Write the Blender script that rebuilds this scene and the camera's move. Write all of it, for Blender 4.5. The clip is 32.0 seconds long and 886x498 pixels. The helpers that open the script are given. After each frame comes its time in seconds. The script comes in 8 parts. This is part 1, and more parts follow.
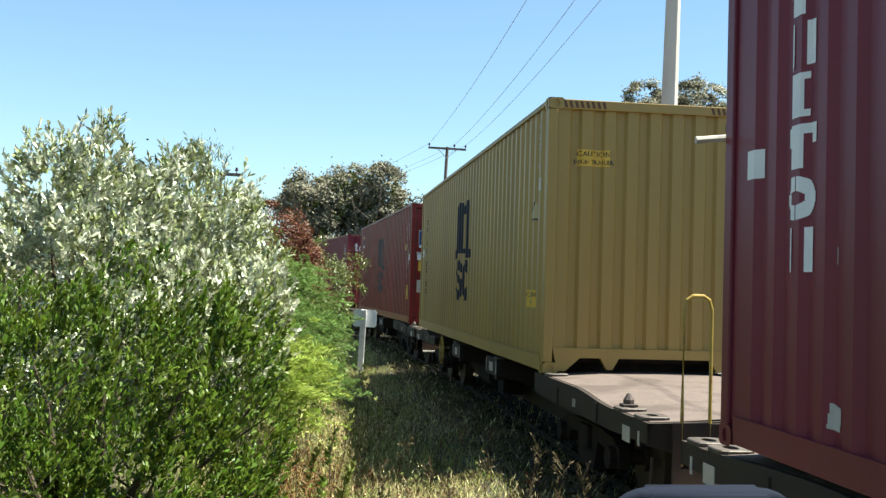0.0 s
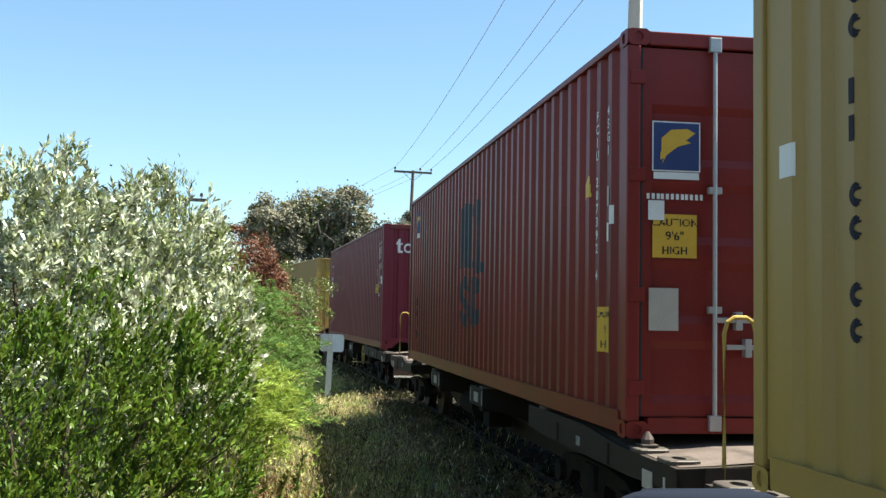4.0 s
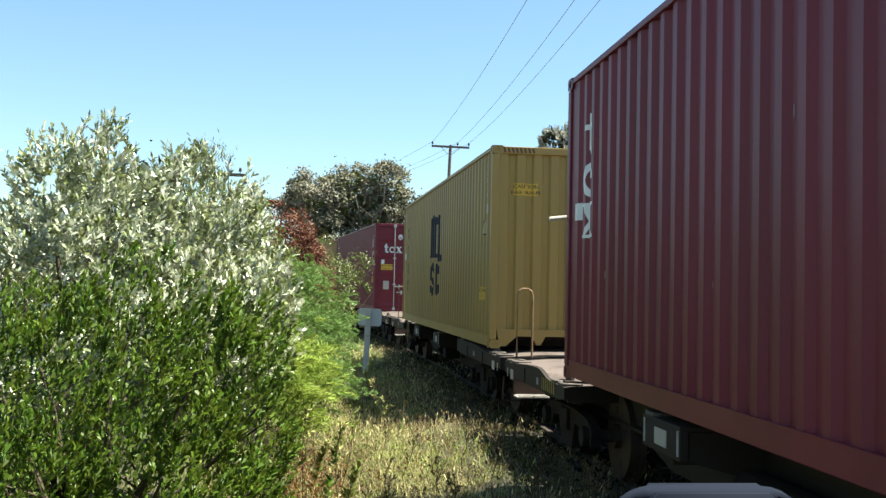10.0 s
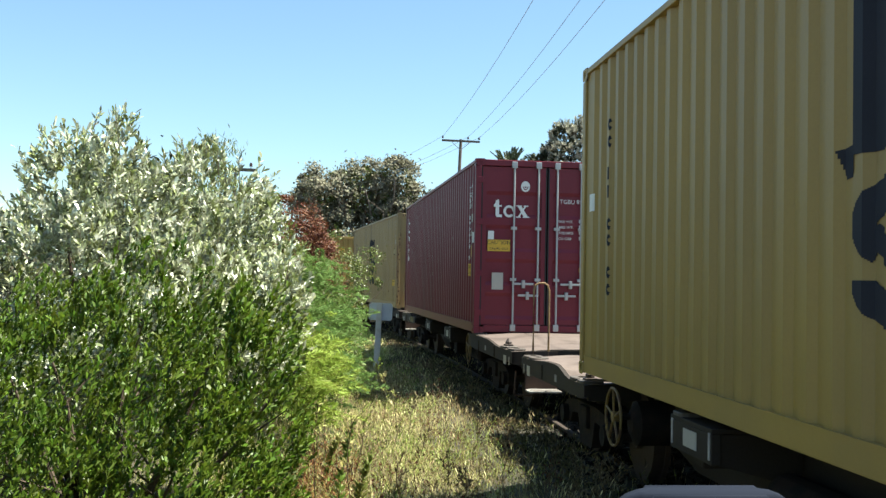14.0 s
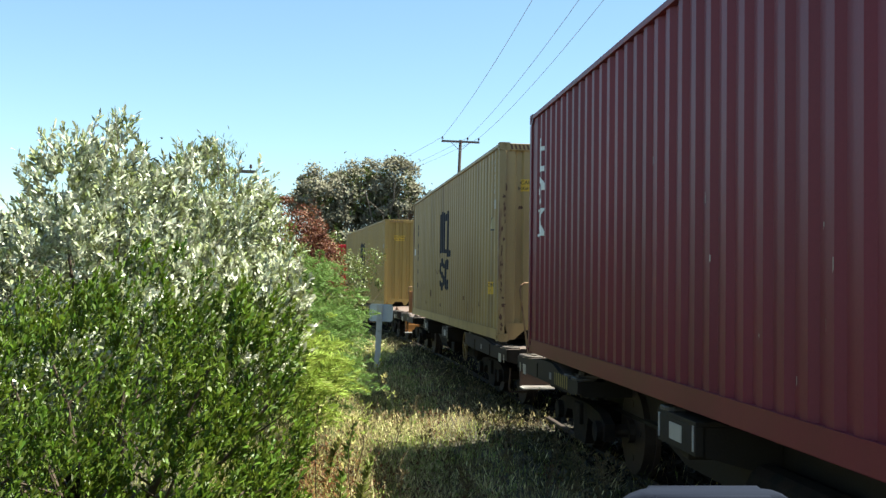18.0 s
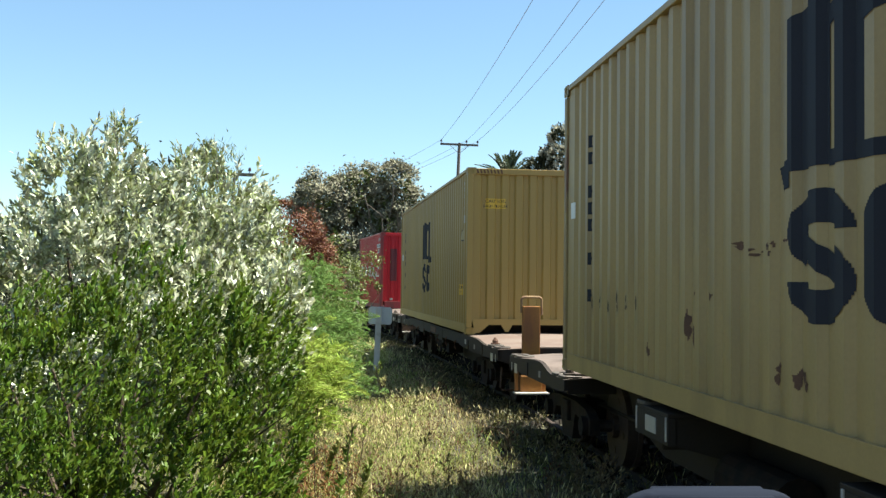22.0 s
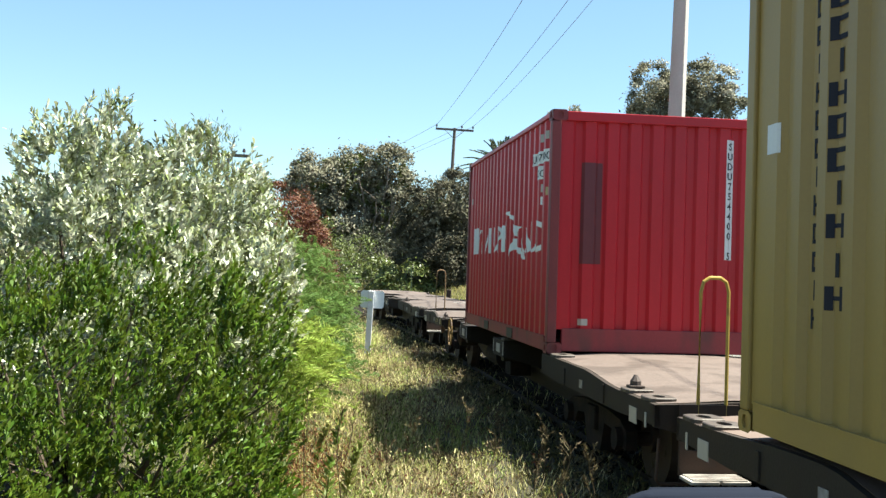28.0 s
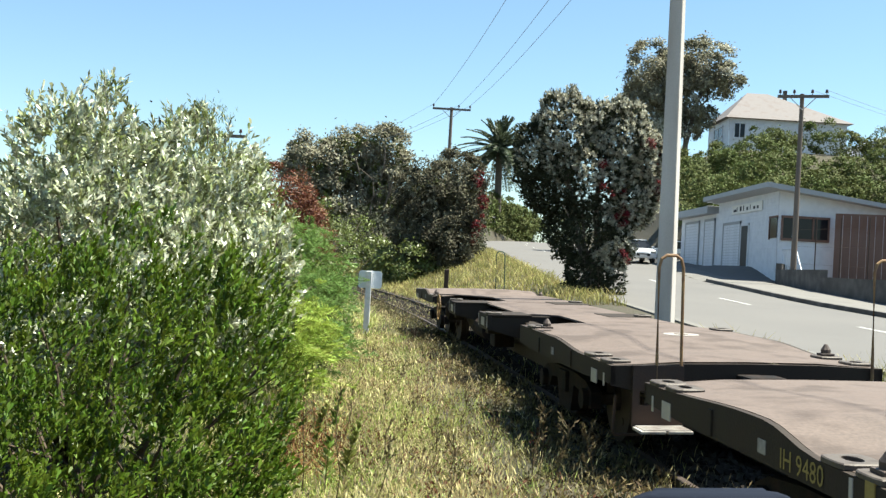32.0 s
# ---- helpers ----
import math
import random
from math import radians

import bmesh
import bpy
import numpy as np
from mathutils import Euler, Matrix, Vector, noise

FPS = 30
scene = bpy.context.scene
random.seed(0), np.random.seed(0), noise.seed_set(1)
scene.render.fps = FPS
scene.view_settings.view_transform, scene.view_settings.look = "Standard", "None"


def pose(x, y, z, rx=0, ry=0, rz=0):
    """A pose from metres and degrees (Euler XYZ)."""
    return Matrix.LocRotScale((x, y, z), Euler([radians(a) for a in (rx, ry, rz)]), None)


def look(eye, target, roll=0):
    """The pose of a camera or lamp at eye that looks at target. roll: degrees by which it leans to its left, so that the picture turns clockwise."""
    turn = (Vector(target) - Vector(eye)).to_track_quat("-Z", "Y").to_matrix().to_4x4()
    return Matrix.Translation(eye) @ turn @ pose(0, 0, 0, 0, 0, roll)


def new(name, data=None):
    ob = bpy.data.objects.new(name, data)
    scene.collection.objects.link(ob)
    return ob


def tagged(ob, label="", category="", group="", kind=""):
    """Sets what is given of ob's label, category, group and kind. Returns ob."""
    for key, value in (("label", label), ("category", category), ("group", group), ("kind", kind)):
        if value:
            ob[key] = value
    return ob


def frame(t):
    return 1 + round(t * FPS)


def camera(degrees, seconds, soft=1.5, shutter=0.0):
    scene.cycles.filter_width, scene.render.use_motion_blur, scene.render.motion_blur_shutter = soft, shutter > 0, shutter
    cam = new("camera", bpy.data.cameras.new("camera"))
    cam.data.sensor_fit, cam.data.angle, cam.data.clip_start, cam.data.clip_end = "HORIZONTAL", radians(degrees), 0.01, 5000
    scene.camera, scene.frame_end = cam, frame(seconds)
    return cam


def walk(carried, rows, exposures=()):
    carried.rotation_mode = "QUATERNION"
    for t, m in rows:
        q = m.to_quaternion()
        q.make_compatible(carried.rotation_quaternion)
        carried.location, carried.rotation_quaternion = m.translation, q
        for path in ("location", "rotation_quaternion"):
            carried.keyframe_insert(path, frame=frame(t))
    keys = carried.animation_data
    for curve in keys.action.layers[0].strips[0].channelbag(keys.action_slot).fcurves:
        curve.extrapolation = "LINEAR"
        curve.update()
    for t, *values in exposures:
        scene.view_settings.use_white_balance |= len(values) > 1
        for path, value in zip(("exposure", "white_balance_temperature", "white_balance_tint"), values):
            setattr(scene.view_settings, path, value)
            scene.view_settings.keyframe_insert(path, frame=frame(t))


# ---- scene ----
EYE = 1.65
cam = camera(45.94, 32.0, soft=1.4)
# seconds, yaw, pitch and roll of a camera held by hand at one spot
TURNS = [
    (0.0, -0.71, 3.00, -3.53),
    (0.5, -0.78, 3.10, -3.46),
    (1.0, -0.81, 3.05, -3.48),
    (1.5, -1.08, 3.21, -3.39),
    (2.0, -1.80, 3.59, -3.73),
    (2.5, -1.90, 3.91, -2.87),
    (4.5, -2.55, 4.40, -2.85),
    (5.0, -2.18, 4.37, -2.59),
    (5.5, -1.96, 4.32, -2.78),
    (6.0, -1.53, 4.23, -2.46),
    (6.5, -1.46, 3.83, -2.63),
    (7.0, -1.19, 3.40, -2.61),
    (7.5, -0.89, 3.20, -2.61),
    (8.0, -0.75, 3.08, -2.95),
    (8.5, -0.65, 3.02, -2.82),
    (9.0, -0.62, 2.90, -2.92),
    (9.5, -0.68, 2.86, -2.94),
    (10.0, -0.45, 2.89, -3.00),
    (10.5, -0.17, 3.07, -2.75),
    (11.0, -0.05, 3.20, -2.63),
    (11.5, -0.12, 3.21, -2.58),
    (12.0, -0.17, 3.21, -2.41),
    (12.5, -0.24, 3.11, -2.33),
    (13.0, 0.00, 2.95, -2.38),
    (13.5, 0.15, 2.65, -2.63),
    (14.0, 0.14, 2.55, -2.87),
    (14.5, 0.27, 2.67, -2.54),
    (16.5, 0.34, 2.98, -2.67),
    (17.0, 0.11, 2.88, -2.50),
    (17.5, -0.01, 2.74, -2.61),
    (18.0, 0.16, 2.59, -2.60),
    (18.5, 0.31, 2.57, -2.60),
    (19.0, 0.41, 2.54, -2.70),
    (19.5, 0.47, 2.66, -2.85),
    (20.0, 0.60, 2.70, -2.91),
    (20.5, 0.45, 2.73, -2.49),
    (21.0, 0.29, 2.73, -2.32),
    (21.5, 0.15, 2.74, -2.34),
    (22.0, 0.11, 2.75, -2.52),
    (22.5, 0.13, 2.64, -2.40),
    (23.0, 0.15, 2.39, -2.67),
    (23.5, 0.17, 2.15, -2.78),
    (24.0, 0.12, 1.85, -2.60),
    (24.5, 0.04, 1.73, -2.67),
    (25.0, 0.01, 1.67, -2.85),
    (25.5, -0.29, 1.70, -2.97),
    (27.5, -0.38, 1.92, -3.68),
    (28.0, -0.31, 1.95, -3.60),
    (28.5, -0.28, 1.79, -3.40),
    (29.0, -0.19, 1.71, -3.54),
    (29.5, -0.18, 1.79, -3.77),
    (30.0, -0.31, 1.95, -3.39),
    (30.5, -0.11, 1.65, -3.65),
    (31.0, -0.10, 1.43, -3.60),
    (31.5, -0.17, 1.07, -3.37),
    (32.0, -0.43, 0.85, -3.30),
]
# the camera opens up a little while dark containers fill its view
STOPS = [(0, 1.75), (5, 1.77), (7, 1.76), (9, 1.82), (12, 1.74), (14, 1.78), (17, 1.81), (18, 1.83), (20, 1.77), (22, 1.72), (24, 1.71), (25, 1.86), (28, 1.83), (29.5, 1.83), (31, 1.71), (32, 1.67)]
walk(cam, [(t, pose(0, 0, EYE, 90 + p, r, y)) for t, y, p, r in TURNS], STOPS)

# ---- sky and sun ----
scene.view_settings.use_white_balance = True
scene.view_settings.white_balance_temperature, scene.view_settings.white_balance_tint = 6500, 3
SUN_FROM = Vector((1.65, 0.25, 3.8)).normalized()
world = bpy.data.worlds.new("world")
scene.world = world
world.use_nodes = True
sky = world.node_tree.nodes.new("ShaderNodeTexSky")
sky.sky_type, sky.sun_disc = "NISHITA", False
sky.sun_elevation = math.asin(SUN_FROM.z)
sky.sun_rotation = math.atan2(SUN_FROM.x, SUN_FROM.y)
sky.air_density, sky.dust_density, sky.ozone_density = 1.0, 0.5, 2.6
sky_light = world.node_tree.nodes["Background"]
sky_light.inputs["Strength"].default_value = 0.061
clear = world.node_tree.nodes.new("ShaderNodeMixRGB")
clear.blend_type = "MULTIPLY"
clear.inputs[0].default_value, clear.inputs[2].default_value = 1.0, (0.95, 1.02, 1.02, 1)
world.node_tree.links.new(sky.outputs[0], clear.inputs[1])
world.node_tree.links.new(clear.outputs[0], sky_light.inputs[0])
sun = new("sun", bpy.data.lights.new("sun", "SUN"))
sun.data.energy, sun.data.angle, sun.data.color = 5.0, radians(0.53), (1.0, 0.95, 0.86)
sun.matrix_world = look((30, -20, 60), Vector((30, -20, 60)) - SUN_FROM)


# ---- materials ----
def mat(name, color, rough=0.6, metal=0.0, spread=0.25, scale=6.0, fine=60.0, bump=0.15, second=None,
        per_object=0.0, per_island=0.0, streak=1.0, through_light=0.0, spec=0.5, mix_at=(0.4, 0.65), coat=0.0):
    """A surface with grain at two scales; second: the colour of its stains, rust or wear."""
    m = bpy.data.materials.new(name)
    m.use_nodes = True
    nt = m.node_tree
    n, ln = nt.nodes, nt.links
    bsdf = n["Principled BSDF"]
    bsdf.inputs["Roughness"].default_value = rough
    bsdf.inputs["Metallic"].default_value = metal
    bsdf.inputs["Specular IOR Level"].default_value = spec
    bsdf.inputs["Coat Weight"].default_value = coat
    co = n.new("ShaderNodeTexCoord")
    mp = n.new("ShaderNodeMapping")
    mp.inputs["Scale"].default_value = (1, 1, 1 / streak)
    ln.new(co.outputs["Object"], mp.inputs[0])
    big = n.new("ShaderNodeTexNoise")
    big.inputs["Scale"].default_value, big.inputs["Detail"].default_value = scale, 6
    small = n.new("ShaderNodeTexNoise")
    small.inputs["Scale"].default_value, small.inputs["Detail"].default_value = fine, 3
    ln.new(mp.outputs[0], big.inputs["Vector"])
    ln.new(co.outputs["Object"], small.inputs["Vector"])
    base = n.new("ShaderNodeRGB")
    base.outputs[0].default_value = (*color, 1)
    out = base.outputs[0]
    if second:
        ramp = n.new("ShaderNodeMapRange")
        ramp.inputs["From Min"].default_value, ramp.inputs["From Max"].default_value = mix_at
        ln.new(big.outputs["Fac"], ramp.inputs["Value"])
        mx = n.new("ShaderNodeMix")
        mx.data_type = "RGBA"
        mx.inputs["B"].default_value = (*second, 1)
        mx.inputs[7].default_value = (*second, 1)
        ln.new(ramp.outputs[0], mx.inputs[0])
        ln.new(out, mx.inputs[6])
        out = mx.outputs[2]
    hsv = n.new("ShaderNodeHueSaturation")
    ln.new(out, hsv.inputs["Color"])
    total = None
    terms = [(big.outputs["Fac"], spread), (small.outputs["Fac"], spread * 0.7)]
    if per_object:
        terms.append((n.new("ShaderNodeObjectInfo").outputs["Random"], per_object))
    isl = None
    if per_island:
        isl = n.new("ShaderNodeNewGeometry").outputs["Random Per Island"]
        terms.append((isl, per_island))
    for sock, w in terms:
        ma = n.new("ShaderNodeMath")
        ma.operation = "MULTIPLY_ADD"
        ma.inputs[1].default_value = 2 * w
        ma.inputs[2].default_value = -w
        ln.new(sock, ma.inputs[0])
        if total is None:
            one = n.new("ShaderNodeMath")
            one.operation = "ADD"
            one.inputs[1].default_value = 1.0
            ln.new(ma.outputs[0], one.inputs[0])
            total = one.outputs[0]
        else:
            ad = n.new("ShaderNodeMath")
            ad.operation = "ADD"
            ln.new(total, ad.inputs[0])
            ln.new(ma.outputs[0], ad.inputs[1])
            total = ad.outputs[0]
    ln.new(total, hsv.inputs["Value"])
    if isl is not None:
        hu = n.new("ShaderNodeMapRange")
        hu.inputs["To Min"].default_value, hu.inputs["To Max"].default_value = 0.48, 0.52
        ln.new(isl, hu.inputs["Value"])
        ln.new(hu.outputs[0], hsv.inputs["Hue"])
    ln.new(hsv.outputs[0], bsdf.inputs["Base Color"])
    if bump:
        bp = n.new("ShaderNodeBump")
        bp.inputs["Strength"].default_value, bp.inputs["Distance"].default_value = bump, 0.01
        ln.new(small.outputs["Fac"], bp.inputs["Height"])
        ln.new(bp.outputs[0], bsdf.inputs["Normal"])
    if through_light:
        tr = n.new("ShaderNodeBsdfTranslucent")
        ms = n.new("ShaderNodeMixShader")
        ms.inputs[0].default_value = through_light
        ln.new(hsv.outputs[0], tr.inputs["Color"])
        ln.new(bsdf.outputs[0], ms.inputs[1])
        ln.new(tr.outputs[0], ms.inputs[2])
        ln.new(ms.outputs[0], n["Material Output"].inputs["Surface"])
    return m


def leaf_mat(name, color, rough=0.45, spread=0.45, through_light=0.25, spec=0.4, second=None, patch=2.0):
    return mat(name, color, rough, spread=0.15, scale=patch, fine=30, bump=0, per_island=spread, through_light=through_light, spec=spec, second=second, mix_at=(0.42, 0.62))


PAINT_MUSTARD = mat("mustard_paint", (0.342, 0.216, 0.050), 0.5, spread=0.1, scale=1.2, fine=45, bump=0.05, second=(0.288, 0.184, 0.050), streak=5, per_object=0.05)
PAINT_WORN_MUSTARD = mat("worn_mustard_paint", (0.352, 0.234, 0.092), 0.5, spread=0.15, scale=2.2, fine=45, bump=0.05, second=(0.18, 0.115, 0.05), streak=6, mix_at=(0.48, 0.76))
RUSTY_POST = mat("rust_stained_post_paint", (0.30, 0.205, 0.085), 0.6, spread=0.2, scale=7, fine=50, bump=0.12, second=(0.16, 0.075, 0.04), streak=4, mix_at=(0.52, 0.66))
DENT = mat("scraped_dark_dent", (0.07, 0.05, 0.03), 0.8, spread=0.3, scale=20, bump=0.2, second=(0.16, 0.11, 0.05))
DARK_POST = mat("scuffed_dark_red_paint", (0.20, 0.030, 0.030), 0.6, spread=0.25, scale=4, fine=50, bump=0.15, second=(0.075, 0.028, 0.022), streak=4, mix_at=(0.5, 0.72))
PAINT_MAROON = mat("maroon_paint", (0.166, 0.0192, 0.0325), 0.45, spread=0.14, scale=1.3, fine=45, bump=0.05, second=(0.132, 0.0175, 0.027), streak=5, per_object=0.06, spec=0.3)
PAINT_BROWN_RED = mat("brown_red_paint", (0.20, 0.0225, 0.0185), 0.42, spread=0.15, scale=1.3, fine=45, bump=0.06, second=(0.135, 0.0195, 0.016), streak=6, spec=0.25)
PAINT_RED = mat("red_paint", (0.49, 0.0165, 0.026), 0.42, spread=0.13, scale=1.4, fine=45, bump=0.05, second=(0.37, 0.0165, 0.024), streak=5, spec=0.32)
RED_GRIME = mat("grimy_red_rail_paint", (0.27, 0.028, 0.032), 0.6, spread=0.2, scale=3, fine=50, bump=0.12, second=(0.11, 0.03, 0.026), streak=3, mix_at=(0.45, 0.7))
RUST = mat("rust", (0.13, 0.062, 0.034), 0.85, spread=0.4, scale=9, fine=90, bump=0.3, second=(0.08, 0.04, 0.025))
ROOF_STEEL = mat("weathered_roof_steel", (0.286, 0.258, 0.231), 0.6, spread=0.2, scale=2, second=(0.204, 0.163, 0.136))
WHITE_MARK = mat("white_marking", (0.72, 0.71, 0.68), 0.6, spread=0.12, scale=5, bump=0)
BLUE_MARK = mat("dark_navy_marking", (0.014, 0.014, 0.022), 0.7, spread=0.2, scale=3, bump=0, spec=0.3)
BADGE_BLUE = mat("blue_badge", (0.02, 0.04, 0.14), 0.5, spread=0.15, bump=0)
FADED_MARK = mat("faded_blue_marking", (0.022, 0.024, 0.034), 0.6, spread=0.2, scale=2.2, bump=0, second=(0.085, 0.026, 0.026), mix_at=(0.5, 0.68))
DUN_DECAL = mat("dun_decal", (0.40, 0.31, 0.15), 0.5, spread=0.12, scale=6, bump=0)
YELLOW_DECAL = mat("yellow_decal", (0.62, 0.37, 0.035), 0.5, spread=0.15, scale=6, bump=0)
BLACK_MARK = mat("black_marking", (0.015, 0.015, 0.015), 0.6, spread=0.2, bump=0)
PALE_DECAL = mat("pale_decal", (0.42, 0.385, 0.33), 0.6, spread=0.15, bump=0)
GREY_STEEL = mat("galvanised_steel", (0.42, 0.41, 0.40), 0.45, 0.5, spread=0.15, scale=12, bump=0.1)
RUBBER = mat("black_rubber", (0.02, 0.02, 0.02), 0.7, spread=0.2, bump=0.1)
WAGON_GREY = mat("dirty_olive_grey_paint", (0.029, 0.0212, 0.0142), 0.75, spec=0.3, spread=0.35, scale=4, fine=50, bump=0.2, second=(0.0245, 0.016, 0.011), streak=3)
RUST_BROWN = mat("rust_brown_panel", (0.055, 0.030, 0.019), 0.8, spread=0.35, scale=5, bump=0.2, second=(0.035, 0.022, 0.016))
PAD_STEEL = mat("worn_pad_steel", (0.10, 0.082, 0.066), 0.6, 0.2, spread=0.35, scale=10, bump=0.2, second=(0.045, 0.033, 0.025))
LOCK_STEEL = mat("worn_lock_steel", (0.075, 0.055, 0.045), 0.6, 0.3, spread=0.35, scale=14, bump=0.2)
DECK_PLATE = mat("weathered_deck_plate", (0.122, 0.0895, 0.0725), 0.8, spread=0.45, scale=2.4, fine=38, bump=0.3, second=(0.0625, 0.0433, 0.0333), mix_at=(0.46, 0.62), per_object=0.1)
NUMBER_PAINT = mat("faded_yellow_number_paint", (0.26, 0.19, 0.05), 0.7, spread=0.3, scale=9, bump=0)
SPOT_PAINT = mat("worn_spot_paint", (0.34, 0.315, 0.28), 0.8, spread=0.3, scale=14, bump=0.1, second=(0.17, 0.145, 0.125))
DECK_RUSTY = mat("rust_red_deck_plate", (0.157, 0.115, 0.0892), 0.85, spread=0.25, scale=1.4, fine=70, bump=0.25, second=(0.115, 0.0748, 0.0561), mix_at=(0.4, 0.62))
# oily steel, its colour pulled near black to add the underframe's shade
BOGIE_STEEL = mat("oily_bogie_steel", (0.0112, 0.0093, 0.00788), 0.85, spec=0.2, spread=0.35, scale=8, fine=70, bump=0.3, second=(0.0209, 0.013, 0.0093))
WHEEL_STEEL = mat("brown_wheel_steel", (0.054, 0.036, 0.027), 0.6, 0.3, spread=0.3, scale=8, bump=0.2)
YELLOW_RAIL = mat("safety_yellow_paint", (0.4, 0.276, 0.048), 0.5, spread=0.2, scale=9, fine=60, bump=0.1, second=(0.256, 0.136, 0.04), mix_at=(0.55, 0.7))
WHEEL_YELLOW = mat("worn_wheel_paint", (0.20, 0.125, 0.03), 0.6, spread=0.3, scale=14, bump=0.15, second=(0.10, 0.05, 0.025), mix_at=(0.45, 0.65))
RUSTY_RAIL = mat("rust_stained_tube", (0.28, 0.17, 0.07), 0.65, spread=0.3, scale=9, fine=60, bump=0.2, second=(0.14, 0.07, 0.035))
GREEN_RAIL = mat("dark_green_tube_paint", (0.03, 0.06, 0.035), 0.6, spread=0.2, scale=9, bump=0.1)
ORANGE_STEEL = mat("faded_orange_paint", (0.315, 0.128, 0.0188), 0.6, spread=0.25, scale=5, bump=0.15, second=(0.18, 0.0638, 0.0188), streak=4)
STEP_WHITE = mat("white_step_paint", (0.465, 0.435, 0.39), 0.7, spread=0.3, scale=8, bump=0.2, second=(0.262, 0.225, 0.195))
# rail, sleeper and ballast colours are near black to paint in the train's shade
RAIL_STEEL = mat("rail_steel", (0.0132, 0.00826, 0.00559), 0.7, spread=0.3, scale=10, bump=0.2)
RAIL_TOP = mat("dull_rail_head", (0.05, 0.035, 0.027), 0.6, 0.2, spread=0.2, bump=0.05)
SLEEPER = mat("dark_sleeper_timber", (0.0336, 0.0266, 0.021), 0.9, spread=0.35, scale=4, bump=0.5, per_object=0.2)
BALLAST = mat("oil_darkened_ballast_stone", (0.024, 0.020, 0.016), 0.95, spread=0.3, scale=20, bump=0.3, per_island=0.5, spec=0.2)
SOIL = mat("dark_soil_and_thatch", (0.0556, 0.0448, 0.0269), 0.95, spread=0.5, scale=2.5, fine=45, bump=1.0, second=(0.0305, 0.0305, 0.0143))
ASPHALT = mat("sun_bleached_asphalt", (0.112, 0.105, 0.0966), 0.9, spread=0.12, scale=0.35, fine=90, bump=0.3, second=(0.0952, 0.0898, 0.083))
CONCRETE = mat("pale_concrete", (0.145, 0.136, 0.122), 0.9, spread=0.15, scale=1.2, fine=50, bump=0.25, second=(0.115, 0.108, 0.097))
POLE_CONCRETE = mat("weathered_pole_concrete", (0.51, 0.482, 0.44), 0.9, spread=0.2, scale=1.5, fine=40, bump=0.3, second=(0.354, 0.312, 0.27), streak=5)
DARK_CONCRETE = mat("stained_retaining_concrete", (0.0595, 0.0546, 0.0504), 0.9, spread=0.3, scale=2, fine=40, bump=0.3, second=(0.098, 0.091, 0.084))
LINE_PAINT = mat("road_line_paint", (0.462, 0.455, 0.434), 0.8, spread=0.2, scale=8, bump=0.1)
POLE_WOOD = mat("grey_pole_timber", (0.132, 0.106, 0.0861), 0.85, spread=0.3, scale=3, fine=40, bump=0.4, streak=10)
CERAMIC = mat("brown_insulator", (0.05, 0.03, 0.025), 0.25, spread=0.1, bump=0)
WIRE = mat("aluminium_wire", (0.26, 0.29, 0.33), 0.6, 0.2, spread=0.05, bump=0)
WHITE_BOARD = mat("white_weatherboard", (0.66, 0.68, 0.72), 0.7, spread=0.08, scale=3, bump=0.1, second=(0.56, 0.58, 0.62))
ROOF_TRIM = mat("pale_grey_fascia", (0.324, 0.338, 0.353), 0.6, spread=0.1, bump=0.05)
BROWN_WALL = mat("brown_painted_wall", (0.168, 0.1, 0.0784), 0.85, spread=0.15, scale=2, bump=0.15, second=(0.128, 0.068, 0.0496))
HOUSE_ROOF = mat("pale_grey_iron_roof", (0.176, 0.16, 0.154), 0.8, spread=0.15, scale=1.5, bump=0.1, second=(0.145, 0.123, 0.113), mix_at=(0.5, 0.7), spec=0.2)
DARK_GLASS = mat("dark_window_glass", (0.012, 0.014, 0.018), 0.12, spread=0.1, bump=0, spec=0.25)
CAR_WHITE = mat("white_car_paint", (0.74, 0.75, 0.76), 0.25, spread=0.03, bump=0, coat=0.6)
SIGN_WHITE = mat("white_sign_back", (0.80, 0.83, 0.85), 0.5, spread=0.12, scale=9, bump=0.05)
POST_WHITE = mat("white_painted_post", (0.82, 0.80, 0.77), 0.7, spread=0.12, scale=7, bump=0.2, second=(0.62, 0.59, 0.55), mix_at=(0.5, 0.75))
BARK = mat("grey_bark", (0.14, 0.115, 0.09), 0.9, spread=0.4, scale=6, bump=0.7)
TWIG = mat("brown_twig", (0.066, 0.045, 0.027), 0.85, spread=0.3, scale=10, bump=0.3)
LEAF_SILVER = leaf_mat("silvery_leaf", (0.21, 0.238, 0.082), 0.32, 0.55, 0.14, 0.55, second=(0.52, 0.535, 0.42), patch=10.0)
LEAF_GREEN = leaf_mat("glossy_green_leaf", (0.070, 0.117, 0.011), 0.46, 0.5, 0.28, 0.35, second=(0.106, 0.150, 0.0145), patch=3.0)
LEAF_OLIVE = leaf_mat("olive_leaf", (0.12, 0.144, 0.036), 0.42)
LEAF_FENNEL = leaf_mat("feathery_green_frond", (0.138, 0.215, 0.053), 0.6, 0.5, 0.35, 0.2)
LEAF_LIME = leaf_mat("yellow_green_frond", (0.275, 0.345, 0.06), 0.6, 0.5, 0.35, 0.2)
LEAF_RUSSET = leaf_mat("russet_leaf", (0.121, 0.0446, 0.0243), 0.6, 0.4, 0.25, 0.2)
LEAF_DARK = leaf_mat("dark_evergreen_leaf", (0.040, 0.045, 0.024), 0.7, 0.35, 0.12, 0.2)
